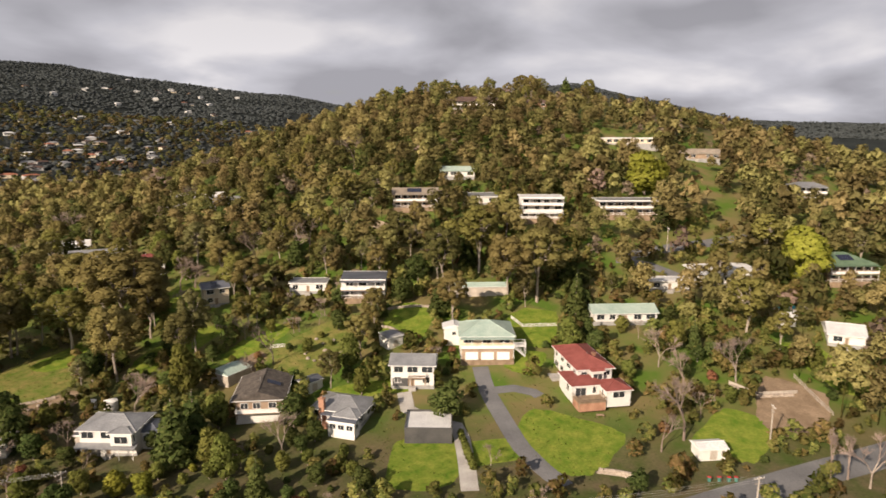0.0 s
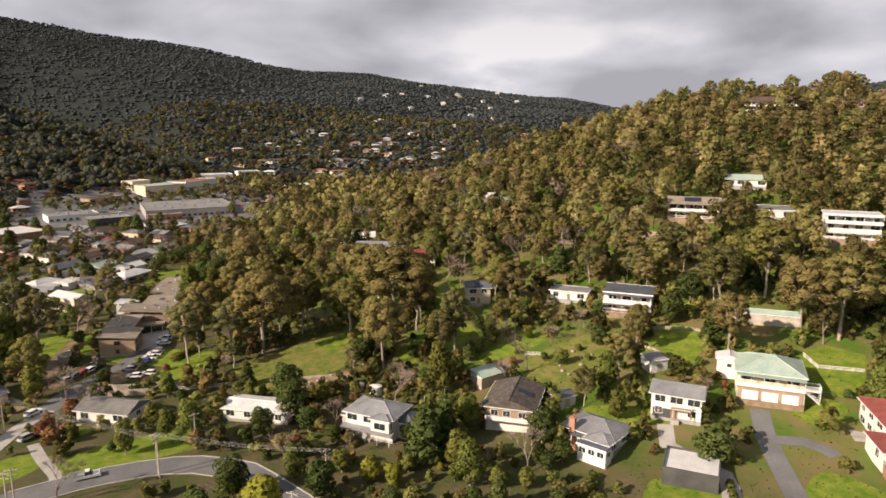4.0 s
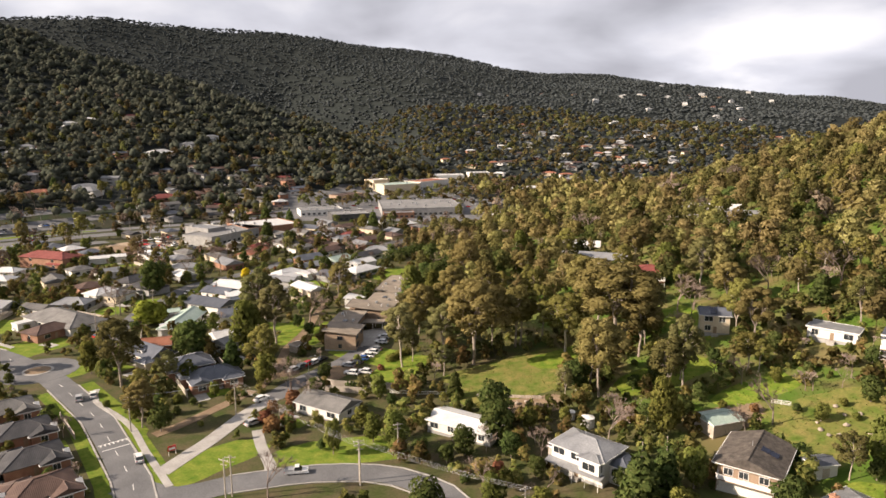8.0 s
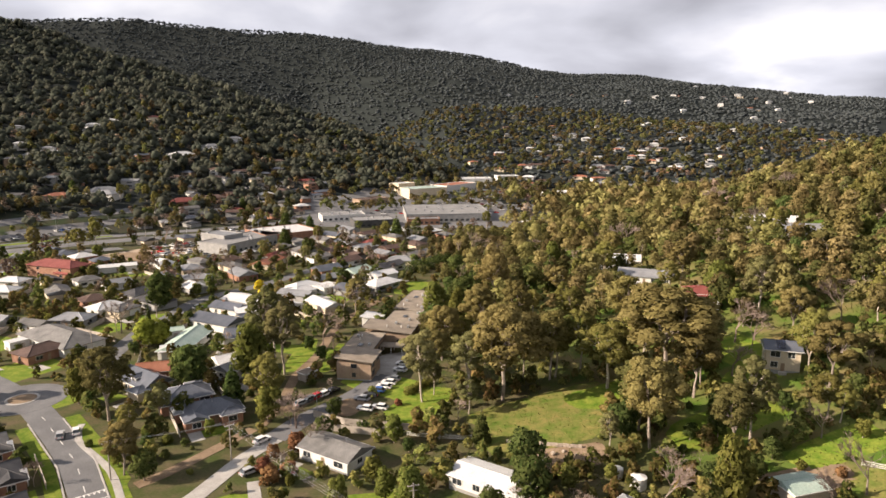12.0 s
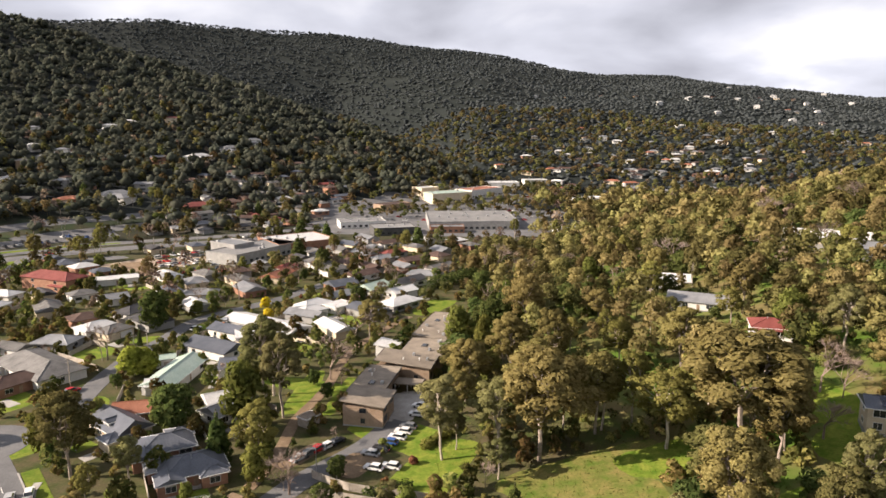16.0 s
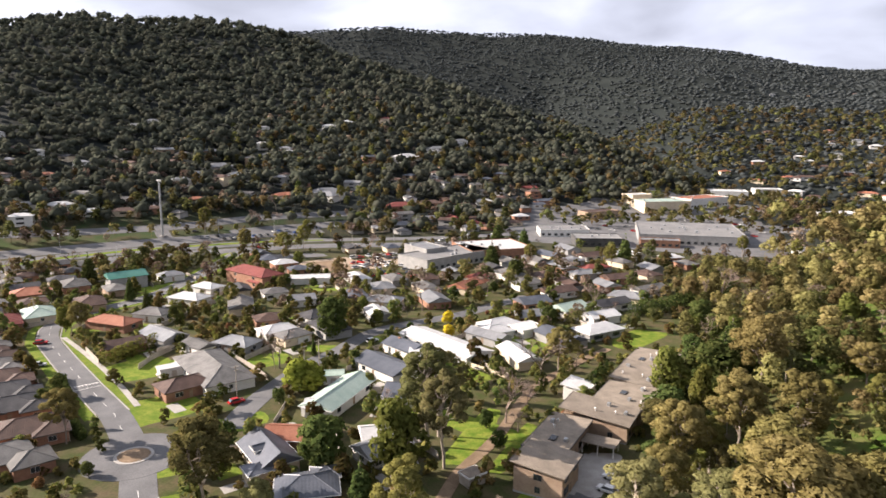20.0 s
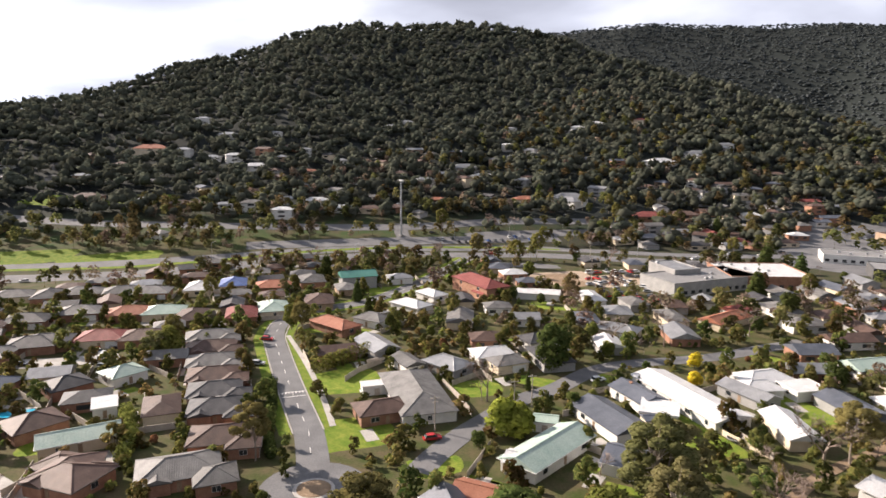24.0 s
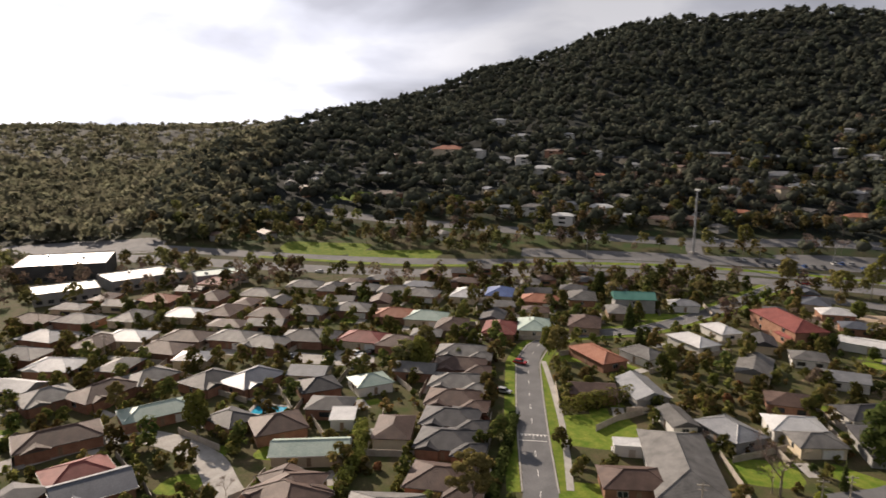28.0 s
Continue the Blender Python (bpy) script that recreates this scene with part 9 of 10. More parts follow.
hedge([(-26.3, 117.9), (-19, 121.9)], 2.4, 2.4, 'deep', 'dark green hedge above the fence')
hedge([(-17.2, 140.2), (-12.3, 147.4)], 2, 2.5, 'green', 'green shrub bank beside the parked cars')
hedge([(-34.7, 297.1), (-20.8, 312.2), (-12.1, 336.2)], 6, 5, 'deep', 'tall dark green hedge screening the reserve')
hedge([(-16.1, 323.9), (-6.5, 343.6), (0.4, 358.1)], 6, 5, 'deep', 'tall dark green hedge screening the reserve')

# poles and wires
power_pole(-16.4, 66.5, 20, 9.5)
power_pole(-42.3, 59.9, -20, 9.5)
power_pole(138.7, -25.8, 50, 9)
power_pole(220.6, 50.4, 50, 9)
power_pole(120.6, 149.5, 50, 9)
power_pole(-76, 90.9, 40, 9)
power_pole(-53.3, 100.8, 40, 9)
power_pole(-9.4, 77.2, 20, 9)
power_pole(121.7, 151.9, 10, 9)
power_pole(-125.5, 169.3, 60, 9)
power_pole(-246.8, 198.8, 60, 9)
power_pole(-186.6, 340.9, 50, 12)
power_pole(-149.1, 370.7, 60, 10)
power_pole(-217.1, 389.2, 60, 11)
power_pole(-16.8, 68.2, 20, 9.5)
power_pole(15.9, 49.2, 20, 9.5)
power_pole(-41.7, 62, 0, 9)
power_pole(-117.3, 198.2, 60, 9)
power_pole(-118.2, 191.6, 60, 9)
power_pole(-268, 55.9, 60, 9)
wires((-16.8, 68.2), (15.9, 49.2), 9.2, 9.2, 20, 20)
wires((-76, 90.9), (-53.3, 100.8), 9.2, 9.2, 40, 40)
wires((-53.3, 100.8), (-16.4, 66.5), 9.2, 9.2, 40, 20)
power_pole(38, 8, -25, 9.5)
power_pole(72, -14, -25, 9.5)
power_pole(110, -36, -25, 9.5)
power_pole(8, 36, -40, 9.5)
wires((8, 36), (38, 8), 9.2, 9.2, 50, 60)
wires((38, 8), (72, -14), 9.2, 9.2, 60, 60)
wires((72, -14), (110, -36), 9.2, 9.2, 60, 60)

# mast
mast(-332, 349.4, 35.6)

# marked trees
plant('pine', 318.2, 354.9, 17)
plant('gum', 323.5, 350.9, 17)
plant('pine', 337.4, 340, 15)
plant('gum', 345.9, 332.9, 16)
plant('pine', 358.6, 321.9, 19, wide=1.2)
plant('gum', 1543.8, 1417.1, 17)
plant('gum', 352, 243.1, 12)
plant('gum', 1263.1, 950.5, 14)
plant('gum', 423.7, 244.7, 13)
plant('gum', 1239, 1688.8, 14)
plant('gum', 1015, 1447.8, 14)
plant('gum', 1302.5, 1035.7, 12)
plant('gum_d', -92.3, 119.6, 19, wide=1.35)
plant('broad', -83.4, 144.8, 12)
plant('gum_c', -56.6, 154.5, 21, wide=1.2)
plant('leafy', -51.2, 121.2, 14)
plant('conifer', -63.5, 129.9, 13)
plant('leafy', -63.4, 113.7, 6)
plant('gum', -81.7, 108.9, 9)
plant('broad', -68.6, 91, 7)
plant('bare', -43.1, 117.8, 8)
plant('bare_b', -35.8, 106.2, 6)
plant('gum_b', 9.1, 139.5, 17, wide=1.2)
plant('gum_c', 0, 126.2, 15, wide=1.2)
plant('conifer', 3.3, 110.1, 9)
plant('gum_b', 15.1, 146.5, 17)
plant('gum', 24.2, 146.1, 17, wide=1.2)
plant('gum_c', 31.6, 103.5, 15)
plant('gum_b', 40.5, 103.3, 20, wide=1.2)
plant('gum', 31.7, 148.7, 17)
plant('bare', 68.3, 132.6, 16, wide=1.3)
plant('gum', 79.5, 106.8, 18, wide=1.4)
plant('bare_b', 111.3, 164.7, 13)
plant('bare', 89, 92.2, 9)
plant('leafy', 40.5, 93.1, 5)
plant('leafy', 50, 80.4, 10, wide=0.8)
plant('leafy', 29.9, 91.5, 6)
plant('bare_b', 42.4, 92.7, 8)
plant('broad', 49.6, 104.8, 6)
plant('conifer', 37.8, 53.8, 19, wide=1.2)
plant('conifer', 43.6, 57.7, 14)
plant('leafy', 33.1, 50.4, 6)
plant('leafy', 43.4, 40.9, 7)
plant('leafy', 48.1, 38, 7)
plant('leafy', 53.4, 35.8, 8)
plant('broad', 63, 48.6, 7)
plant('broad', 15.7, 76.8, 9)
plant('broad', 12.7, 84.3, 9)
plant('lime', 25, 50.3, 5)
plant('lime', 29.1, 46.5, 5)
plant('bare', 22.1, 75.4, 9)
plant('leafy', 53.1, 83.8, 9)
plant('broad', 48.8, 88.1, 8)
plant('bare_b', 41.5, 91.8, 9)
plant('gum', 154.2, 82.8, 23, wide=1.3)
plant('broad', 91.3, 27.2, 15, wide=1.1)
plant('bare_b', 149.5, 8.8, 15)
plant('bare', 117.6, -12.1, 15)
plant('bare', 125.2, -13, 12)
plant('gum', 183, 1.3, 17, wide=1.3)
plant('gum', 243.1, 24.1, 17, wide=1.4)
plant('lime', 261.4, 87.5, 18, wide=1.2)
plant('lime', 236, 8.4, 9)
plant('pine', 153.2, 39.6, 15)
plant('gum_b', 153.3, 55.1, 20, wide=1.2)
plant('gum_b', 145.4, 59.9, 16)
plant('bare', 136.5, -10.7, 11)
plant('poplar', 130.8, -40.7, 16)
plant('bare_b', 138.1, -45.8, 17)
plant('poplar', 137.7, -41.9, 13)
plant('leafy', 124.3, 91.1, 9)
plant('bare', 99.8, 95.3, 11)
plant('broad', 97.9, 84.2, 9)
plant('bare', 87.5, 92.7, 9)
plant('gum', 81.6, 104.9, 16, wide=1.3)
plant('gum_b', 204, 21.3, 14)
plant('broad', 160.9, 36.6, 9)
plant('leafy', 157.5, 26, 8)
plant('bare_b', 158.6, 21, 9)
plant('gum', 184.2, -7.9, 11, wide=1.3)
plant('broad', 165.4, -4.3, 6)
plant('leafy', 179.1, -19, 5)
plant('gum_c', 265.5, -0.3, 14)
plant('broad', 229.9, 12.4, 9)
plant('gum_b', 214.9, 13.2, 11)
plant('leafy', 82.8, 50.2, 5)
plant('broad', 56, 26.8, 4)
plant('leafy', -63.3, 145.2, 13)
plant('broad', -80.7, 143.4, 11)
plant('gum_c', -63.9, 168.4, 21, wide=1.3)
plant('broad', -54.7, 177.3, 8)
plant('bare', -49.4, 195.9, 10)
plant('bare', -51.1, 182, 11)
plant('gum_c', 0, 136.3, 16, wide=1.3)
plant('gum_b', 8.9, 133.5, 19, wide=1.2)
plant('gum_b', 22.5, 144.3, 14)
plant('gum', 36.8, 135.2, 17, wide=1.4)
plant('gum', 21.5, 200.7, 20, wide=1.2)
plant('gum', 33.2, 179.7, 15)
plant('gum_b', 48.7, 171.4, 16, wide=1.4)
plant('gum', 48.7, 147.3, 18, wide=1.2)
plant('gum_b', 52, 132.6, 19, wide=1.5)
plant('gum_b', 56.1, 124.1, 16, wide=1.3)
plant('gum_b', -9.4, 166.6, 13)
plant('gum_b', -10.7, 150.8, 11)
plant('leafy', -5.8, 196.6, 11, wide=0.6)
plant('pine', -1, 229.3, 16)
plant('pine', 31.1, 239.1, 18)
plant('gum_c', 15.3, 225.1, 19)
plant('poplar', -9.7, 310.4, 19)
plant('leafy', 88, 194.5, 14, wide=0.7)
plant('leafy', 84.3, 175.5, 12)
plant('bare', 80.9, 151.5, 15)
plant('gum_b', 14.8, 176.5, 18)
plant('gum_b', 2.6, 178.4, 17, wide=1.2)
plant('leafy', -138.1, 262.5, 9)
plant('broad', -132.5, 227.7, 11)
plant('bare', -125, 310.7, 10)
plant('bare', -121.7, 288.6, 9)
plant('wattle', -98.6, 258.1, 5)
plant('bare', -50.3, 296.4, 10)
plant('bare', -42.6, 297.3, 10)
plant('broad', -96.6, 340.1, 9)
plant('broad', -58.9, 330.7, 9)
plant('leafy', -214.2, 327.1, 12)
plant('broad', -231.7, 311.7, 10)
plant('broad', -192.4, 286.1, 8)
plant('conifer', -124.7, 206.4, 9, wide=0.5)
plant('bare_b', -128, 192.4, 10)
plant('bare_b', -96.6, 177, 5)
plant('broad', -129.2, 225.1, 13)
plant('leafy', -122.7, 246.7, 11)
plant('bare_b', -129.4, 191.7, 12)
plant('leafy', -244.4, 201.7, 8)
plant('conifer', -112.5, 184.5, 9, wide=0.4)
plant('broad', -111.3, 169.3, 8)
plant('lime', -122.5, 197, 5)
plant('leafy', -192.2, 218.1, 7)
plant('leafy', -179.7, 222.6, 8)
plant('bare', -198.1, 243.8, 7)
plant('leafy', -222.6, 192.9, 7)
plant('bare', -221.6, 204.6, 6)
plant('broad', -210.6, 206.9, 6)
plant('conifer', -237.6, 236.2, 13, wide=0.8)
plant('sapling', -225.2, 143.6, 9, wide=1.6)
plant('leafy', -221.6, 147.7, 7)
plant('rust_shrub', -205.1, 247.6, 3)
plant('bare', -115.1, 271.3, 11)
plant('bare', -114.2, 289.7, 11)
plant('bare', -127.1, 257.5, 10)
plant('wattle', -92, 243.3, 4.5)
plant('gum_b', -259, 339.4, 15)
plant('gum', -235.8, 344.1, 17, wide=1.3)
plant('gum', -237.2, 365.6, 15)
plant('conifer', -103, 230.4, 8, wide=0.6)
plant('conifer', -213.3, 222, 14, wide=0.7)
plant('broad', -280.2, 277.7, 8)
plant('leafy', -221.9, 147.4, 8)
plant('leafy', -227.3, 161.9, 7)
plant('bare', -169, 86.1, 7)
plant('leafy', -188.1, 185.4, 4)

plant('gum_b', -74.3, 93.2, 10, wide=1.3)
plant('shrub', -71.4, 108.4, 2.4)
plant('dark_shrub', -76.0, 107.0, 2.6)
plant('shrub', -89.5, 105.8, 2.0)
plant('dark_shrub', -81.3, 101.3, 2.4)
plant('shrub', -78.5, 112.4, 2.8)
plant('dark_shrub', -67.0, 107.5, 2.2)
plant('rust_shrub', -41.4, 91.5, 3.6)
plant('rust_shrub', -38.2, 94.5, 3.2)
plant('bare_b', -41.0, 97.5, 6)
plant('leafy', -24.4, 79.9, 6, wide=0.8)
plant('broad', -27.5, 81.9, 4)
plant('leafy', -17.5, 111.1, 5)
plant('broad', -13.5, 106.5, 5)
plant('broad', 5.4, 78.9, 6)
plant('leafy', -16.0, 86.0, 5)
plant('gum', -53.0, 127.2, 15, wide=1.25)
plant('gum_c', -64.2, 162.8, 21, wide=1.1)
plant('bare', -46.7, 178.1, 11, wide=1.2)
plant('bare', -57.3, 205.1, 11, wide=1.2)
plant('bare_b', -50.5, 214.0, 11, wide=1.2)
plant('gum_b', -47.0, 222.0, 12, wide=1.2)
plant('bare', -43.3, 230.4, 12, wide=1.2)
plant('lime', -112.0, 179.6, 4.5)
plant('lime', -108.6, 181.0, 4)
plant('gum_c', -12.8, 134.7, 17)
plant('gum_c', -10.0, 139.5, 16)
plant('conifer', -6.1, 205.4, 12)
plant('pine', 1.0, 241.9, 19, wide=1.2)
plant('pine', 8.0, 228.0, 18, wide=1.2)
strip('track', [(-69.5, 89), (-66, 93.5), (-61.4, 101.7), (-57, 110), (-53.7, 116.9)], 3.2, 'soil', 'rutted brown dirt track beside the lane', 'path', lift=0.085, clear=0.2)
strip('lane', [(-52.5, 119), (-51.5, 128), (-51.5, 137.2), (-52.8, 154.1), (-51.4, 165), (-50.6, 177), (-50.9, 206), (-45, 230), (-37, 252)], 3.0, 'soil', 'narrow earth lane behind the flats', 'path', lift=0.12, clear=0.6)
patch('lawn', -45.0, 170, 30, 5, 88, 'lawn', 'bright grass strip beside the earth lane', 'grass', seed=101, lift=0.055)
patch('lawn', -56, 172, 34, 7, 92, 'lawn', 'bright grass strip behind the back fences', 'grass', seed=102, lift=0.08)
patch('lawn', -14, 131, 30, 15, 70, 'lawn', 'green grass bank beside the parked cars', 'grass', seed=103, lift=0.055)
patch('parking_bay', -32, 132, 12, 9, 65, 'soil', 'red-brown gravel parking bay', 'car park', seed=104, lift=0.08)
patch('parking_bay', -45.5, 134.5, 14, 5, 62, 'soil', 'red-brown gravel parking bay', 'car park', seed=105, lift=0.1)
patch('lawn', 36, 131, 22, 14, 15, 'lawn', 'vivid green grass under the gum trees', 'grass', seed=106, lift=0.08)
patch('lawn', 74, 148, 16, 20, 20, 'lawn', 'vivid green hillside grass', 'grass', seed=107, lift=0.08)
fence([(-40.3, 124.9), (-35.5, 122.3), (-31, 120.3), (-25.5, 119.2), (-20.5, 118.8), (-14, 117.5)], 1.9, 'grey_timber', 'long weathered timber retaining fence above the cottage', board=1)
plant('bare_b', -44.7, 119.1, 8, wide=1.2)
plant('bare_b', -2.6, 123.0, 9, wide=1.2)
plant('rust_shrub', -19.2, 132.7, 1.8)
plant('bare', 79.0, 148.0, 15, wide=1.1)

# garden and street things
boulder(90.1, 84.1, 1.1)
boulder(90.1, 80.3, 1.1)
boulder(93.1, 79.8, 1.3)
boulder(91.2, 72.2, 1.3)
boulder(91.7, 69.3, 1.5)
boulder(82.6, 76, 1.2)
boulder(83.2, 73.7, 0.9)
boulder(85, 73.1, 1.1)
boulder(83.3, 78.8, 0.9)
boulder(88.3, 76.4, 1.3)
boulder(21.5, 96.9, 1.4)
boulder(10.8, 99.6, 0.9)
boulder(21.8, 104.3, 0.9)
boulder(24.3, 102.6, 0.6)
boulder(11.9, 100.1, 1.3)
boulder(10.3, 105.9, 1)
boulder(11.3, 99.2, 1.1)
boulder(14.8, 102.8, 0.7)
boulder(17.5, 102.3, 0.6)
boulder(17.8, 98.6, 0.6)
boulder(11.5, 97.8, 1.3)
boulder(16.6, 102.9, 1.5)
boulder(10.1, 101.6, 0.7)
boulder(12.9, 102.7, 0.7)
boulder(19.4, 103.3, 1.5)
boulder(13.8, 100.4, 1.2)
boulder(11.9, 99.4, 1)
boulder(16.4, 102.4, 1)
boulder(13.2, 100.6, 0.8)
boulder(10.5, 100.5, 0.7)
boulder(17, 100.9, 0.6)
boulder(11.6, 98.7, 1.2)
boulder(13.2, 105.8, 1.4)
boulder(13.3, 99.7, 0.9)
boulder(17, 103.4, 1.3)
boulder(14.4, 101.1, 1.3)
water_tank(34.8, 88.6, 3.2, 2.4)
water_tank(31.5, 92.9, 2.2, 2.0)
pool(-209.4, 99.8, 8.5, 5.5, 60)
pool(213.3, 2.3, 9, 5, -38)
trampoline(-172.7, 192.5)
trampoline(-70.2, 215.9)
street_sign(-61.1, 79.5, 40)
wheelie_bin(115.8, -24)
wheelie_bin(117.3, -25.3)
wheelie_bin(118.8, -26.6)
wheelie_bin(119.9, -27.5)
retaining_wall([(108.3, 85.9), (116.5, 83.8), (123.3, 79.4), (127, 74.7)], 1.1)
retaining_wall([(105.8, 79.4), (109.2, 74), (109.5, 67.4)], 0.9)
retaining_wall([(155, -8.1), (155.5, -15.1), (163.2, -20.7)], 1.2)
retaining_wall([(9.4, 110), (17.6, 107.9), (26.2, 105.4)], 1.0)
retaining_wall([(101.4, -7.9), (103.8, -11), (105.6, -14.5)], 1.4)
patio_set(118.6, 4.6, -38)
lamp_post(-13.9, 146.6, 9)
lamp_post(-40.1, 127.7, 6)
lamp_post(-273.1, 323.1, 11)
lamp_post(-309.4, 375.2, 11)
lamp_post(-284.5, 400.5, 11)
lamp_post(-272.8, 444.5, 11)
lamp_post(-347.5, 289.4, 11)
lamp_post(-302.8, 288, 11)
lamp_post(-198.9, 410.4, 11)
lamp_post(-354.3, 231, 11)
lamp_post(-252, 385.7, 11)
billboard(-242.6, 463, 60)


# ---- street details ----
ring = thing("roundabout", "small roundabout with a mulched island and pale kerb", "roundabout", pose(-124, 132, 0.0), kind="structure")
part("apron", Geo().tube((0, 0, -0.2), (0, 0, 0.075), 11.5, 11.5, 28), M["asphalt"], ring)
part("kerb", Geo().tube((0, 0, 0), (0, 0, 0.2), 4.4, 4.3, 24), M["concrete"], ring)
part("island", Geo().tube((0, 0, 0.1), (0, 0, 0.34), 3.9, 3.2, 20), M["soil"], ring)


def painted(x, y, turn, sx, sy, z=0.135):
    """A road marking just above the sealed surface."""
    ob = new("road_marking", Geo().box(0, 0, gz(x, y) + z - 0.02, sx, sy, 0.02).mesh("road_marking", M["paint_line"]))
    ob.matrix_basis = pose(x, y, 0, 0, 0, turn)
    return tagged(ob, "worn white painted road marking", "road marking", kind="structure")


def along(line, step, start=0.0):
    """Places and headings every step metres along a line."""
    out, left = [], start
    for (ax, ay), (bx, by) in zip(line, line[1:]):
        n = math.hypot(bx - ax, by - ay)
        while left < n:
            out.append((ax + (bx - ax) * left / n, ay + (by - ay) * left / n, math.degrees(math.atan2(by - ay, bx - ax))))
            left += step
        left -= n
    return out


for x, y, a in along(S1, 9.0, 4.0):
    if math.hypot(x + 124, y - 132) > 13:
        painted(x, y, a, 3.0, 0.14, 0.075)
# raised humps across the street: two edge lines and short teeth between
for hx, hy, way in ((-170.0, 158.0, 29), (-76.5, 84.0, 131)):
    c, s = math.cos(radians(180 - way if way < 90 else way)), math.sin(radians(180 - way if way < 90 else way))
    for off in (-1.7, 1.7):
        painted(hx + c * off, hy + s * off, math.degrees(math.atan2(s, c)), 0.22, 6.6, 0.075)
    for k in range(7):
        painted(hx - s * (k - 3) * 0.95 + c * 1.15, hy + c * (k - 3) * 0.95 + s * 1.15, math.degrees(math.atan2(s, c)), 0.8, 0.3, 0.078)


def kerb(line, off, width=0.35):
    pts = []
    for (ax, ay, a) in along(line, 6.0):
        pts.append((ax - math.sin(radians(a)) * off, ay + math.cos(radians(a)) * off))
    strip("kerb", pts, width, "concrete", "pale concrete kerb along the street edge", "kerb", lift=0.17, thick=0.3)


SIDE = [(-44, 66.5), (-29.4, 71), (-16.5, 72), (-7, 69.5), (1, 63), (8, 50), (22, 25), (48, -4)]
kerb(SIDE, 3.75), kerb(SIDE, -3.75)
kerb(S1[:7], 3.8), kerb(S1[3:7], -3.8), kerb(S1[8:], 3.8), kerb(S1[8:], -3.8)


def verge(line, off, width, mat="lawn", label="grass nature strip beside the street"):
    pts = [(ax - math.sin(radians(a)) * off, ay + math.cos(radians(a)) * off) for ax, ay, a in along(line, 8.0)]
    strip("verge", pts, width, mat, label, "grass", lift=0.05, thick=0.3)


verge(S1[8:], -5.4, 2.6), verge(S1[8:], 5.6, 3.0), verge(S1[3:7], -6.0, 3.6), verge(S1[3:7], 5.6, 3.0)


# ---- infill of the brick estate ----
fill = random.Random(23)
for k in range(900):
    x, y = fill.uniform(-335, -128), fill.uniform(30, 330)
    if y > 150 - (x + 128) * 0.62 or len(TAKEN) > 420:
        continue
    if all((x - hx) ** 2 + (y - hy) ** 2 > (r + 8.5) ** 2 for hx, hy, r in TAKEN) and all((x - hx) ** 2 + (y - hy) ** 2 > (a + 7) ** 2 for hx, hy, a, b, t in CLEAR if a < 7):
        house(round(x, 1), round(y, 1), 61 + fill.choice((0, 0, 90)) + fill.uniform(-6, 6), fill.uniform(14, 18), fill.uniform(10.5, 13), fill.choice(("brick_wall", "brick_wall", "tan_brick", "cream_wall")),
              fill.choice(("tile_brown", "tile_brown", "tile_dark", "tile_grey", "tile_grey", "roof_grey", "roof_white", "tile_orange")), group="brick estate houses", garage=fill.random() < 0.4)

packed = 0
for k in range(2600):
    x, y = round(fill.uniform(-350, -150), 1), round(fill.uniform(20, 300), 1)
    if packed >= 46 or y > 165 - (x + 128) * 0.62:
        continue
    if all((x - hx) ** 2 + (y - hy) ** 2 > (r + 5.0) ** 2 for hx, hy, r in TAKEN) and all((x - hx) ** 2 + (y - hy) ** 2 > (a + 6.5) ** 2 for hx, hy, a, b, t in CLEAR if a < 7):
        packed += 1
        far_house(x, y, 61 + fill.choice((0, 0, 90)) + fill.uniform(-6, 6), round(fill.uniform(10, 13), 1), 8.5, fill.choice(("brick_wall", "brick_wall", "tan_brick", "cream_wall")),
                  fill.choice(("tile_brown", "tile_dark", "tile_grey", "tile_grey", "roof_grey")), fill.choice(("hip", "hip", "gable")), where="close-set in the brick estate", group="brick estate houses")

# ---- infill of the town: small roofs, too many to count ----
town, rows = 0, []
for k in range(4200):
    x, y = fill.uniform(-250, 60), fill.uniform(150, 640)
    if town >= 105 or (y > 425 and x > -150) or y < 190 - x * 0.25 or x > -44 + max(0, y - 250) * 0.16:
        continue
    if all((x - hx) ** 2 + (y - hy) ** 2 > (r + 8.5) ** 2 for hx, hy, r in TAKEN) and all((x - hx) ** 2 + (y - hy) ** 2 > (a + 8) ** 2 for hx, hy, a, b, t in CLEAR if a < 14):
        town += 1
        TAKEN.append((x, y, 7))
        rows.append((round(x, 1), round(y, 1), 48 + fill.choice((0, 90)) + fill.uniform(-8, 8), fill.uniform(10, 17), fill.uniform(7.5, 10.5), fill.choice(("white_wall", "cream_wall", "brick_wall", "grey_wall")),
                     fill.choice(("roof_grey", "tile_grey", "tile_brown", "roof_slate", "tile_grey", "tile_red", "roof_grey", "tile_brown", "tile_dark", "roof_white")), fill.choice(("hip", "gable")), 1))
house_mass("town_houses", rows, "small houses with grey, brown and terracotta roofs in the town")
house_mass("far_slope_houses", FAR_ROWS, "white and brown houses scattered high on the far slopes")

# ---- yards of the valley houses ----
def yard_sheet(name, mat, label, shapes):
    """Small pieces of lawn or paving, too many to count, as one sheet of low slabs."""
    g = Geo()
    for x, y, sx, sy, turn, lift in shapes:
        g.box(x, y, gz(x, y) - 0.3, sx, sy, 0.3 + lift, turn)
    return tagged(new(name, g.mesh(name, M[mat])), label, "yard", kind="stuff")


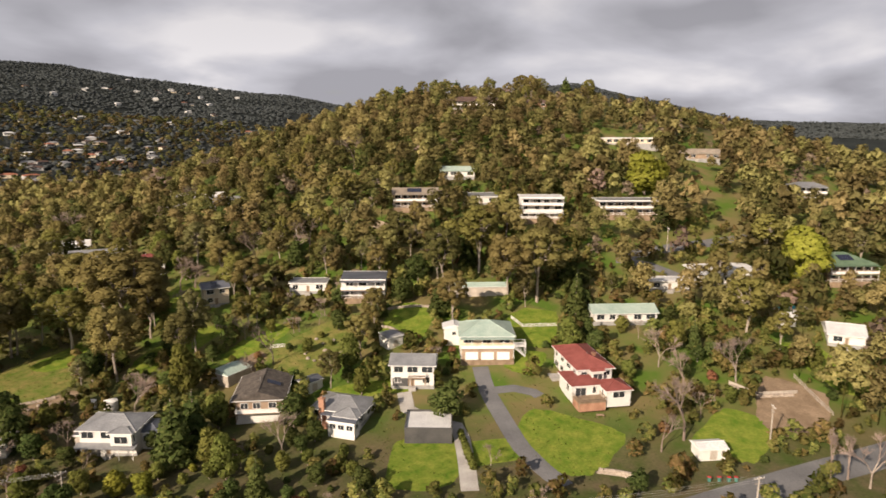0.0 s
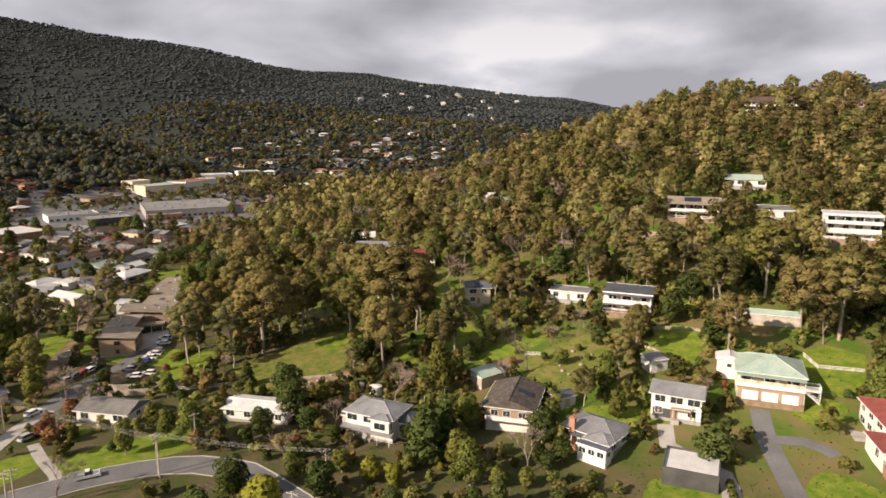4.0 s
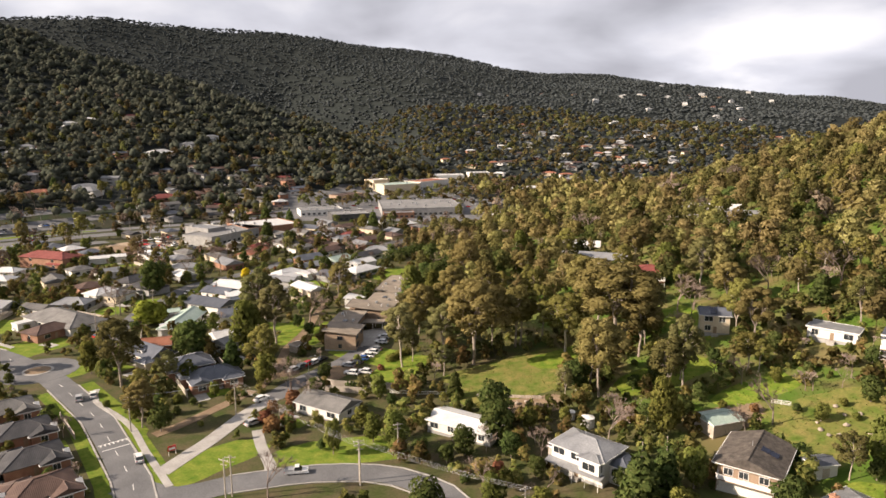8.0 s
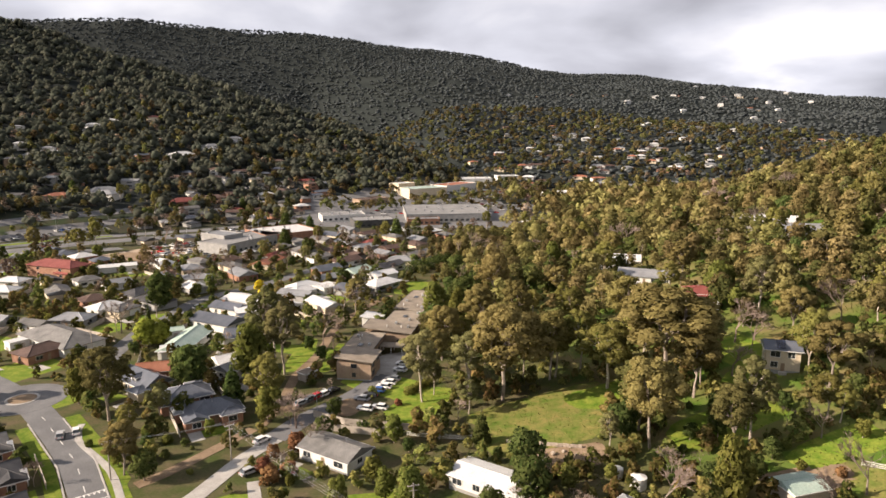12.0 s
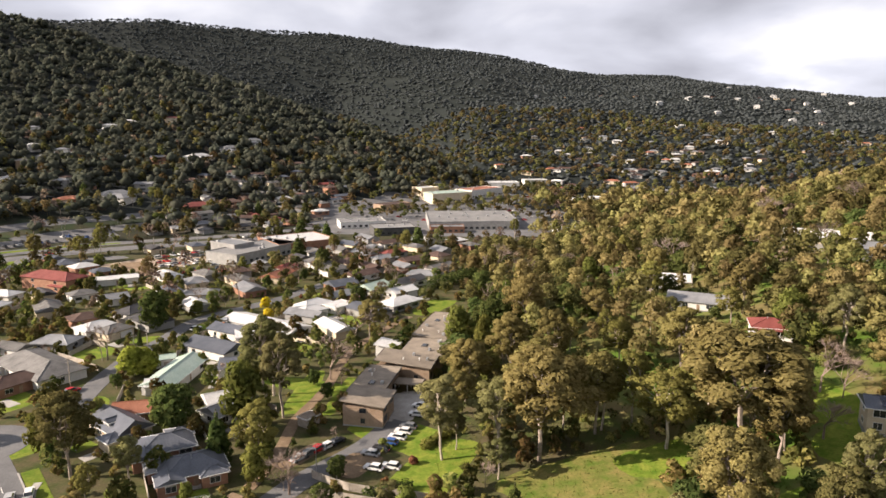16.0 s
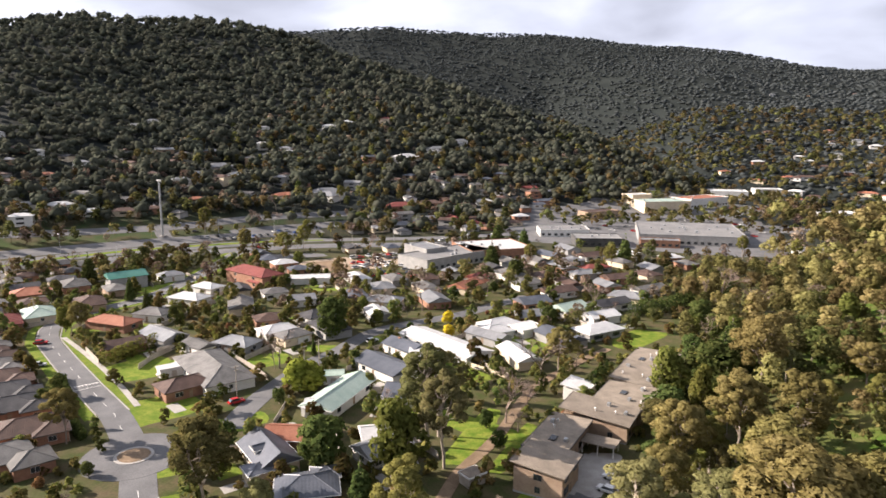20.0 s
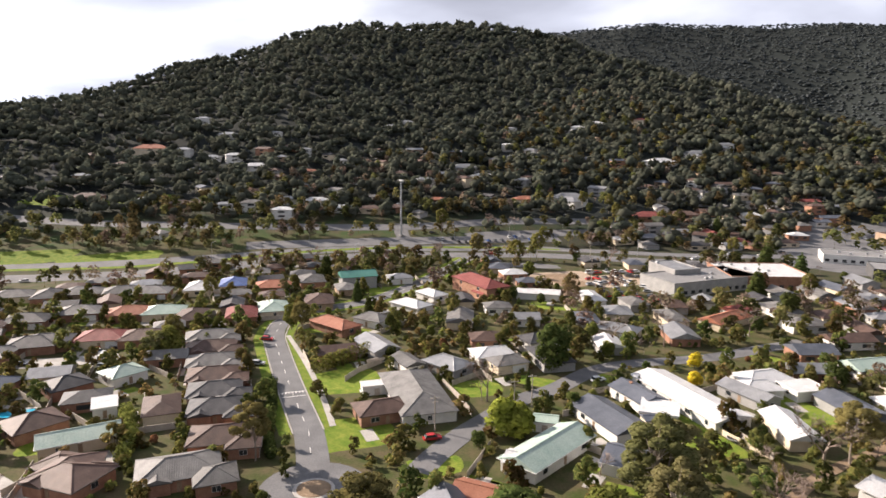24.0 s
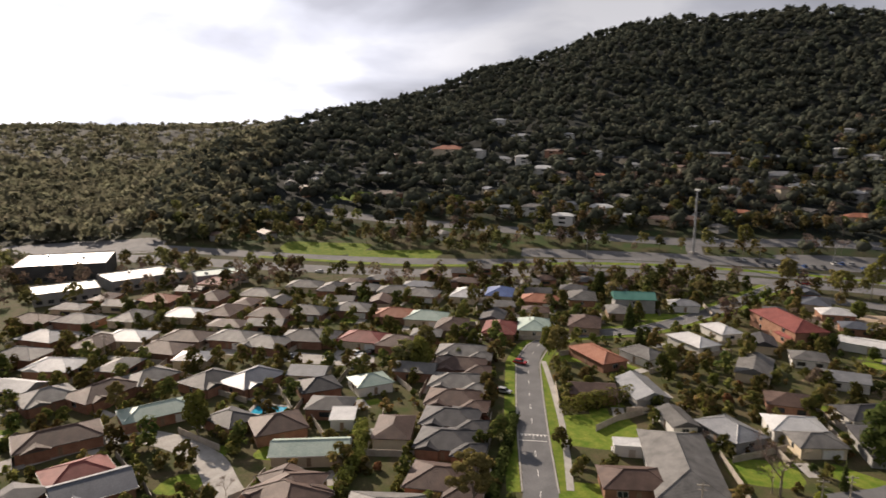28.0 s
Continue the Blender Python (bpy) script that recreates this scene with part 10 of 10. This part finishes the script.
yard = random.Random(31)
lawns, paving, low_fence = [], [], []
for o in list(scene.objects):
    if o.name.split(".")[0] == "house" and -340 < o.location.x < -25 and o.location.y < 330 and gz(o.location.x, o.location.y) < 2:
        a = o.matrix_basis.to_euler().z
        c, s = math.cos(a), math.sin(a)
        for kind_of, dx, dy, sx, sy in ((lawns, yard.uniform(-4, 4), yard.choice((-9, 9)), yard.uniform(5, 9), yard.uniform(3.5, 5.5)), (paving, yard.choice((-6, 6)), -9, 3.2, 6.5), (paving, yard.uniform(-3, 3), 7.5, yard.uniform(4, 7), 3.0)):
            x, y = o.location.x + dx * c - dy * s, o.location.y + dx * s + dy * c
            if all((x - hx) ** 2 + (y - hy) ** 2 > (r * 0.72 + 1.5) ** 2 for hx, hy, r in TAKEN) and all((x - hx) ** 2 + (y - hy) ** 2 > (w + 2) ** 2 for hx, hy, w, b, t in CLEAR if w < 8):
                kind_of.append((x, y, sx, sy, math.degrees(a) + yard.uniform(-4, 4), 0.035 if kind_of is lawns else 0.05))
        side = yard.choice((-1, 1)) * 9.5
        x, y = o.location.x + side * c, o.location.y + side * s
        if all((x - hx) ** 2 + (y - hy) ** 2 > (r * 0.7 + 1.0) ** 2 for hx, hy, r in TAKEN):
            low_fence.append((x, y, 0.12, 16, math.degrees(a), 1.7))
yard_sheet("yard_lawns", "lawn", "small green lawns round the valley houses", lawns)
yard_sheet("yard_paving", "concrete", "pale paved drives and patios by the houses", paving)
yard_sheet("yard_fences", "grey_timber", "timber paling fences between the back gardens", low_fence)


# ---- woods and gardens ----
def open_spots(spots, room=1.0, lawns=True):
    """The spots that stand in no house, on no road and on no lawn."""
    ok = np.ones(len(spots), bool)
    for hx, hy, r in TAKEN:
        ok &= (spots[:, 0] - hx) ** 2 + (spots[:, 1] - hy) ** 2 > (r + room) ** 2
        if (hx > 4 and hy < 150) or (hx > 20 and gz(hx, hy) > 6) or math.hypot(hx, hy) > 430:      # houses on the slopes keep their outlook over the valley
            n = math.hypot(hx, hy + 70)
            for far in ((5,) if n > 430 and gz(hx, hy) < 20 else (7, 13) if hx > 150 and n > 230 else (6, 11) if hy < 150 else (6, 12, 18, 25, 32) if 175 < hy < 200 and 65 < hx < 85 else (6, 12) if hy < 200 else ()):
                fx, fy = hx - hx / n * far, hy - (hy + 70) / n * far
                ok &= (spots[:, 0] - fx) ** 2 + (spots[:, 1] - fy) ** 2 > (r + room - 1) ** 2
    for hx, hy, a, b, turn in (CLEAR if lawns else ()):
        c, s = math.cos(radians(turn)), math.sin(radians(turn))
        dx, dy = spots[:, 0] - hx, spots[:, 1] - hy
        ok &= ((dx * c + dy * s) / a) ** 2 + ((dy * c - dx * s) / b) ** 2 > 1
    return spots[ok]


def spaced(spots, gap, taken=()):
    """Spots thinned until none stand nearer than gap."""
    out = list(taken)
    n0, cells = len(out), {}
    for k, p in enumerate(out):
        cells.setdefault((int(p[0] // gap), int(p[1] // gap)), []).append(p)
    for p in spots:
        i, j = int(p[0] // gap), int(p[1] // gap)
        if all((p[0] - q[0]) ** 2 + (p[1] - q[1]) ** 2 > gap * gap for a in (-1, 0, 1) for b in (-1, 0, 1) for q in cells.get((i + a, j + b), ())):
            cells.setdefault((i, j), []).append(p)
            out.append(p)
    return np.array(out[n0:]).reshape(-1, 2)


wood_rng = np.random.default_rng(42)


def fewer(spots):
    """Open lawns by the street corner keep only a few bushes."""
    lawn = (spots[:, 0] > -118) & (spots[:, 0] < 2) & (spots[:, 1] > 50) & (spots[:, 1] < 122)
    return spots[~lawn | (wood_rng.random(len(spots)) < 0.5)]


def open_lawn(spots, share=0.15):
    """The mown lawns and drives below the hillside houses stay mostly open."""
    lawn = (spots[:, 0] > 64) & (spots[:, 0] < 132) & (spots[:, 1] > -16) & (spots[:, 1] < 40)
    return spots[~lawn | (wood_rng.random(len(spots)) < share)]


pick = random.Random(8)
far_forms = [spray_tree(wood_rng, 11, 9.5, 18, 3.1, 4, 0.15) for _ in range(6)]
range_forms = [clump_tree(wood_rng, 9, 9.5, 1, 3, 3.0) for _ in range(7)]
mount_forms = [clump_tree(wood_rng, 12, 7.0, 2, 12, 1.5) for _ in range(9)]
mid_forms = [spray_tree(wood_rng, 12, 7.6, 34, 2.0, 5, 0.22) for _ in range(6)]
near_forms = [spray_tree(wood_rng, 13, 4.8, 112, 0.98, 11, 0.4, 0.13) for _ in range(8)]


def sized(spots, lo, hi):
    return np.concatenate([spots, wood_rng.uniform(lo, hi, (len(spots), 1))], 1)


def box_spots(count, x0, x1, y0, y1):
    return np.stack([wood_rng.uniform(x0, x1, count), wood_rng.uniform(y0, y1, count)], 1)


standing = [tuple(o.location[:2]) for o in scene.objects if o.name.split(".")[0] in ("gum_tree", "garden_tree", "bare_tree", "conifer")]
# gum trees of the near slope, each its own
slope = open_spots(box_spots(4200, -12, 190, 60, 330), 1.5)
slope = slope[(slope[:, 1] > 150 - slope[:, 0] * 1.1) & (slope[:, 0] > np.interp(slope[:, 1], [100, 180, 235, 262, 330], [2, 0, 2, -14, -16]))]
slope = spaced(slope, 5.4, standing)[:180]
for x, y in slope:
    # dark gum_d weighted up to stand in for cloud shadow on this slope
    kind = pick.choices(("gum", "gum_b", "gum_c", "gum_d", "broad", "leafy", "bare", "pine"), (18, 18, 9, 26, 8, 8, 11, 5))[0]
    plant(kind, x, y, pick.uniform(10.5, 17) if kind not in ("broad", "leafy") else pick.uniform(5, 9), wide=pick.uniform(0.9, 1.2))
# trees crowding the back of the flats
behind = spaced(open_spots(box_spots(500, -15, 6, 160, 300), 0.3), 4.4, standing + [tuple(p) for p in slope])[:46]
for x, y in behind:
    kind = pick.choices(("gum", "gum_d", "broad", "leafy", "pine", "conifer"), (14, 26, 18, 20, 14, 8))[0]
    plant(kind, x, y, pick.uniform(7, 12), wide=pick.uniform(0.9, 1.25))
slope = np.concatenate([slope, behind])
# gardens below the slope
garden = spaced(open_lawn(open_spots(box_spots(900, 5, 175, -30, 110), 1.0)), 4.6, standing + [tuple(p) for p in slope])[:190]
for x, y in garden:
    kind = pick.choices(("broad", "leafy", "dark_shrub", "shrub", "bare_b", "rust_shrub", "gum_d", "bare", "conifer"), (26, 14, 22, 14, 10, 7, 3, 7, 3))[0]
    plant(kind, x, y, PLANTS[kind][0] * pick.uniform(0.6, 0.95))
# bushes that have spread over the hillside clearings
spread_bushes = spaced(open_spots(box_spots(400, 40, 112, 76, 140), 1.0, False), 5.5, standing + [tuple(p) for p in slope] + [tuple(p) for p in garden])[:44]
for x, y in spread_bushes:
    kind = pick.choices(("shrub", "dark_shrub", "bare_b", "rust_shrub", "leafy", "broad"), (24, 26, 18, 10, 12, 10))[0]
    plant(kind, x, y, PLANTS[kind][0] * pick.uniform(0.5, 0.95))
garden = np.concatenate([garden, spread_bushes])
# bushy bank between the side street and the gardens above it
bank = spaced(open_spots(box_spots(900, -16, 62, 22, 62), 0.4), 3.4, standing + [tuple(p) for p in garden])[:70]
for x, y in bank:
    kind = pick.choices(("broad", "leafy", "dark_shrub", "shrub", "bare_b", "rust_shrub", "conifer", "lime"), (16, 24, 18, 24, 9, 5, 2, 6))[0]
    plant(kind, x, y, PLANTS[kind][0] * pick.uniform(0.45, 0.8) * (0.7 if kind == "lime" else 1.0))
# gardens of the valley houses
yards = spaced(open_spots(box_spots(2600, -240, -14, 60, 330), 0.6), 6.0, standing)
yards = yards[(yards[:, 0] < -30) | (yards[:, 1] < 140)][:115]
for x, y in yards:
    kind = pick.choices(("broad", "leafy", "dark_shrub", "shrub", "bare_b", "rust_shrub", "gum_b", "bare", "sapling", "conifer"), (10, 11, 22, 18, 13, 12, 3, 13, 6, 1))[0]
    plant(kind, x, y, PLANTS[kind][0] * pick.uniform(0.5, 0.9))
used = [tuple(p) for p in (*slope, *garden, *bank, *yards)] + standing
# closed woods of the near slope, and the dark bushes under them
slope_forms = [spray_tree(wood_rng, 14, 4.2, 460, 0.46, 16, 0.4, 0.09) for _ in range(8)]
closed = open_spots(box_spots(9000, -16, 330, 118, 400), 1.2)
closed = closed[(closed[:, 0] > np.interp(closed[:, 1], [118, 150, 180, 235, 262, 330, 400], [60, 14, 2, 2, -14, -16, -10])) & (closed[:, 1] > 188 - closed[:, 0] * 0.62)]
closed = spaced(closed, 4.9, used)[:900]
# this share takes the dark leaf colour in place of cloud shadow
dusky = wood_rng.random(len(closed)) < 0.38
woods("slope_evergreens", sized(closed[dusky], 0.5, 1.05), wood_rng, slope_forms, "under", "dark green trees in the near slope's woods, standing in for cloud shade")
woods("slope_woods", sized(closed[~dusky], 0.55, 1.2), wood_rng, slope_forms, "knoll", "olive and grey-green eucalypts closing over the near slope")
under = spaced(open_spots(box_spots(7000, -16, 300, 100, 360), 0.8), 3.6, used)
under = under[(under[:, 0] > np.interp(under[:, 1], [100, 150, 180, 235, 262, 330], [40, 8, 2, 2, -14, -16]))][:1300]
woods("slope_understorey", sized(under, 0.14, 0.42), wood_rng, [spray_tree(wood_rng, 11, 6.0, 46, 1.5, 6) for _ in range(5)], "under", "dark green and brown bushes under the gum trees")
used += [tuple(p) for p in closed]
# the rest, too many to count
thicket_forms = [spray_tree(wood_rng, 12, 5.2, 130, 1.2, 8, 0.4, 0.16, 0.2) for _ in range(8)]
yard_forms = [spray_tree(wood_rng, 12, 5.2, 210, 0.98, 9, 0.4, 0.16, 0.2) for _ in range(8)]
inner = fewer(spaced(open_spots(box_spots(5000, -335, -30, 20, 330), 0.0), 6.2, used))
woods("yard_trees", sized(inner, 0.16, 0.66), wood_rng, yard_forms, "yard", "small mixed trees in the back gardens")
# tall old trees that stand out over the knoll's top
for k in range(14):
    x, y = 390 + pick.uniform(-95, 75), 313 + pick.uniform(-70, 60)
    if all((x - hx) ** 2 + (y - hy) ** 2 > (r + 5) ** 2 for hx, hy, r in TAKEN):
        plant(pick.choice(("gum", "gum_b", "pine", "gum_c")), x, y, pick.uniform(17, 23), wide=pick.uniform(1.0, 1.3))
        used.append((x, y))
knoll = box_spots(26000, 10, 800, -90, 760)
kd = np.hypot(knoll[:, 0] - 390, knoll[:, 1] - 313)
knoll = spaced(open_spots(knoll[(kd < 470) & (knoll[:, 0] + knoll[:, 1] * 0.3 > 150) & (knoll[:, 0] + knoll[:, 1] < 860)], 2.5), 5.0, used)
# glades and thickets: the stand thins out and closes in drifts
drift = np.sin(knoll[:, 0] / 17 + 2.1 * np.sin(knoll[:, 1] / 23)) + np.sin(knoll[:, 1] / 14 + 1.7 * np.sin(knoll[:, 0] / 29)) + wood_rng.normal(0, 0.7, len(knoll))
knoll = knoll[drift > -1.15]
drift = drift[drift > -1.15]
reach = np.hypot(knoll[:, 0], knoll[:, 1] + 60)
grown = np.clip(wood_rng.lognormal(-0.16, 0.28, len(knoll)), 0.38, 1.45) * np.interp(ground(knoll[:, 0], knoll[:, 1]), [20, 60, 85], [1.0, 0.85, 0.66])
spots3 = np.concatenate([knoll, grown[:, None]], 1)
wintry = wood_rng.random(len(knoll)) < 0.07
leafy_knoll = (wood_rng.random(len(knoll)) < 0.16) & ~wintry
rest = ~wintry & ~leafy_knoll
woods("hillside_woods", spots3[rest & (reach < 285)], wood_rng, slope_forms, "knoll", "olive and brown eucalypts on the lower hillside")
woods("knoll_woods", spots3[rest & (reach >= 285)], wood_rng, near_forms, "knoll", "olive and brown eucalypts covering the knoll")
woods("knoll_evergreens", spots3[leafy_knoll] * (1, 1, 0.8), wood_rng, near_forms, "under", "dark green trees scattered through the knoll's woods")
knoll_bare = [spray_tree(wood_rng, 12, 5.0, 120, 0.8, 9, 0.9, 0.16, 0.3, 0.6) for _ in range(4)]
woods("knoll_bare_trees", spots3[wintry] * (1, 1, 0.9), wood_rng, knoll_bare, "bare_crown", "leafless grey-brown trees among the knoll's gums")
tall = spaced(open_spots(box_spots(1500, -330, 40, 190, 520), 1.5), 19.0, used)[:75]
for x, y in tall:
    kind = pick.choices(("broad", "leafy", "gum", "gum_c", "bare", "bare_b", "pine"), (14, 8, 14, 10, 22, 14, 8))[0]
    plant(kind, x, y, PLANTS[kind][0] * pick.uniform(0.7, 1.0))
used += [tuple(p) for p in tall]
flat = spaced(open_spots(np.concatenate([box_spots(5000, -480, 330, 240, 800), box_spots(700, -440, -330, -20, 330)]), 0.5), 6.6, used + [tuple(p) for p in knoll])
leafless = wood_rng.random(len(flat)) < np.where((flat[:, 1] < 480) & (flat[:, 0] < 20), 0.4, 0.14)
bare_forms = [spray_tree(wood_rng, 12, 5.4, 150, 0.72, 9, 0.9, 0.16, 0.3, 0.6) for _ in range(5)]
woods("bare_street_trees", sized(flat[leafless], 0.45, 0.85), wood_rng, bare_forms, "bare_crown", "leafless brown winter trees through the town")
flat = flat[~leafless]
woods("town_trees", sized(flat, 0.3, 0.95), wood_rng, near_forms, "town", "mixed garden and street trees across the town")
bush_forms = [spray_tree(wood_rng, 11, 6.2, 70, 1.9, 6, 0.4, 0.17, 0.15) for _ in range(6)]
scrub = fewer(spaced(open_lawn(open_spots(np.concatenate([box_spots(3600, -330, -10, 20, 420), box_spots(3500, 0, 200, -60, 130)]), 0.0), 0.2), 3.1, used))
woods("garden_scrub", sized(scrub, 0.10, 0.34), wood_rng, bush_forms, "scrub", "low shrubs and hedges between the houses")
blade = (np.array([[-0.22, 0, 0], [0.22, 0, 0], [0.05, 0.06, 0.42], [0, -0.2, 0], [0.03, 0.2, 0], [-0.12, 0, 0.36]]), np.tile((0.0, 0.0, 1.0), (6, 1)))
meadow = open_spots(np.concatenate([box_spots(22000, -15, 190, 80, 200), box_spots(6000, 40, 190, -10, 80)]), -1.0, False)
on_road = np.zeros(len(meadow), bool)
for hx, hy, a, b, turn in CLEAR:
    if a == b and a < 7:
        on_road |= (meadow[:, 0] - hx) ** 2 + (meadow[:, 1] - hy) ** 2 < a * a
woods("grass_tufts", sized(meadow[~on_road], 0.3, 0.85), wood_rng, [blade], "tuft", "rough green and straw grass tufts on the slopes", "grass")
thicket = spaced(open_lawn(open_spots(box_spots(8200, -14, 260, -75, 150), 0.5), 0.12), 3.5, used + [tuple(p) for p in knoll])
woods("hillside_thicket", sized(thicket[thicket[:, 0] + thicket[:, 1] * 0.5 > 20], 0.18, 0.5), wood_rng, thicket_forms, "scrub", "dense mixed shrubs between the hillside gardens")
foot = spaced(open_spots(polar_spots(wood_rng, 5200, -38, 14, 540, 1250), 1.0, False), 9.0, [tuple(p) for p in flat] + [tuple(p) for p in knoll])
woods("valley_head_trees", sized(foot, 0.4, 0.9), wood_rng, mid_forms, "town", "mixed trees at the head of the valley")
belt = open_spots(box_spots(5000, -620, -140, 60, 560), 1.0)
bb = np.hypot(belt[:, 0] + 0, belt[:, 1])
belt = spaced(belt[(bb > 395) & (bb < 560)], 6.4)
woods("highway_trees", sized(belt, 0.45, 0.9), wood_rng, near_forms[:4], "town", "dark trees lining the highway")
mount = polar_spots(wood_rng, 15000, 3, 84, 500, 1400)
mb, mr = np.degrees(np.arctan2(-mount[:, 0], mount[:, 1])), np.hypot(*mount.T)
mount = mount[mr < np.interp(mb, [5, 20, 30, 45, 60, 70, 80], [860, 1020, 1160, 1290, 1190, 990, 800])]
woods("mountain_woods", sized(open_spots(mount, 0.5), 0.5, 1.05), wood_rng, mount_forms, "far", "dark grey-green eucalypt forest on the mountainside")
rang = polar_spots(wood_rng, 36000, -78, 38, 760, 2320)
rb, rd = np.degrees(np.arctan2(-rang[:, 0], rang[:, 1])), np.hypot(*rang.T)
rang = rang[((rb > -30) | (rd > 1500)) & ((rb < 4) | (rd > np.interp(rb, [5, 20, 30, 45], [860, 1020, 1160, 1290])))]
woods("range_woods", sized(open_spots(rang, 0.5, False), 0.38, 0.66), wood_rng, range_forms, "range", "grey-green eucalypt forest over the long range, haze in its colour")
woods("plain_woods", sized(polar_spots(wood_rng, 5600, 80, 128, 1000, 4300, 0.7), 0.9, 1.6), wood_rng, far_forms, "plain", "wooded plain reaching to the horizon")
park = polar_spots(wood_rng, 5200, 76, 128, 440, 1150)
woods("park_trees", sized(open_spots(park, 1.0), 0.5, 1.0), wood_rng, far_forms, "plain", "parkland trees beyond the highway")
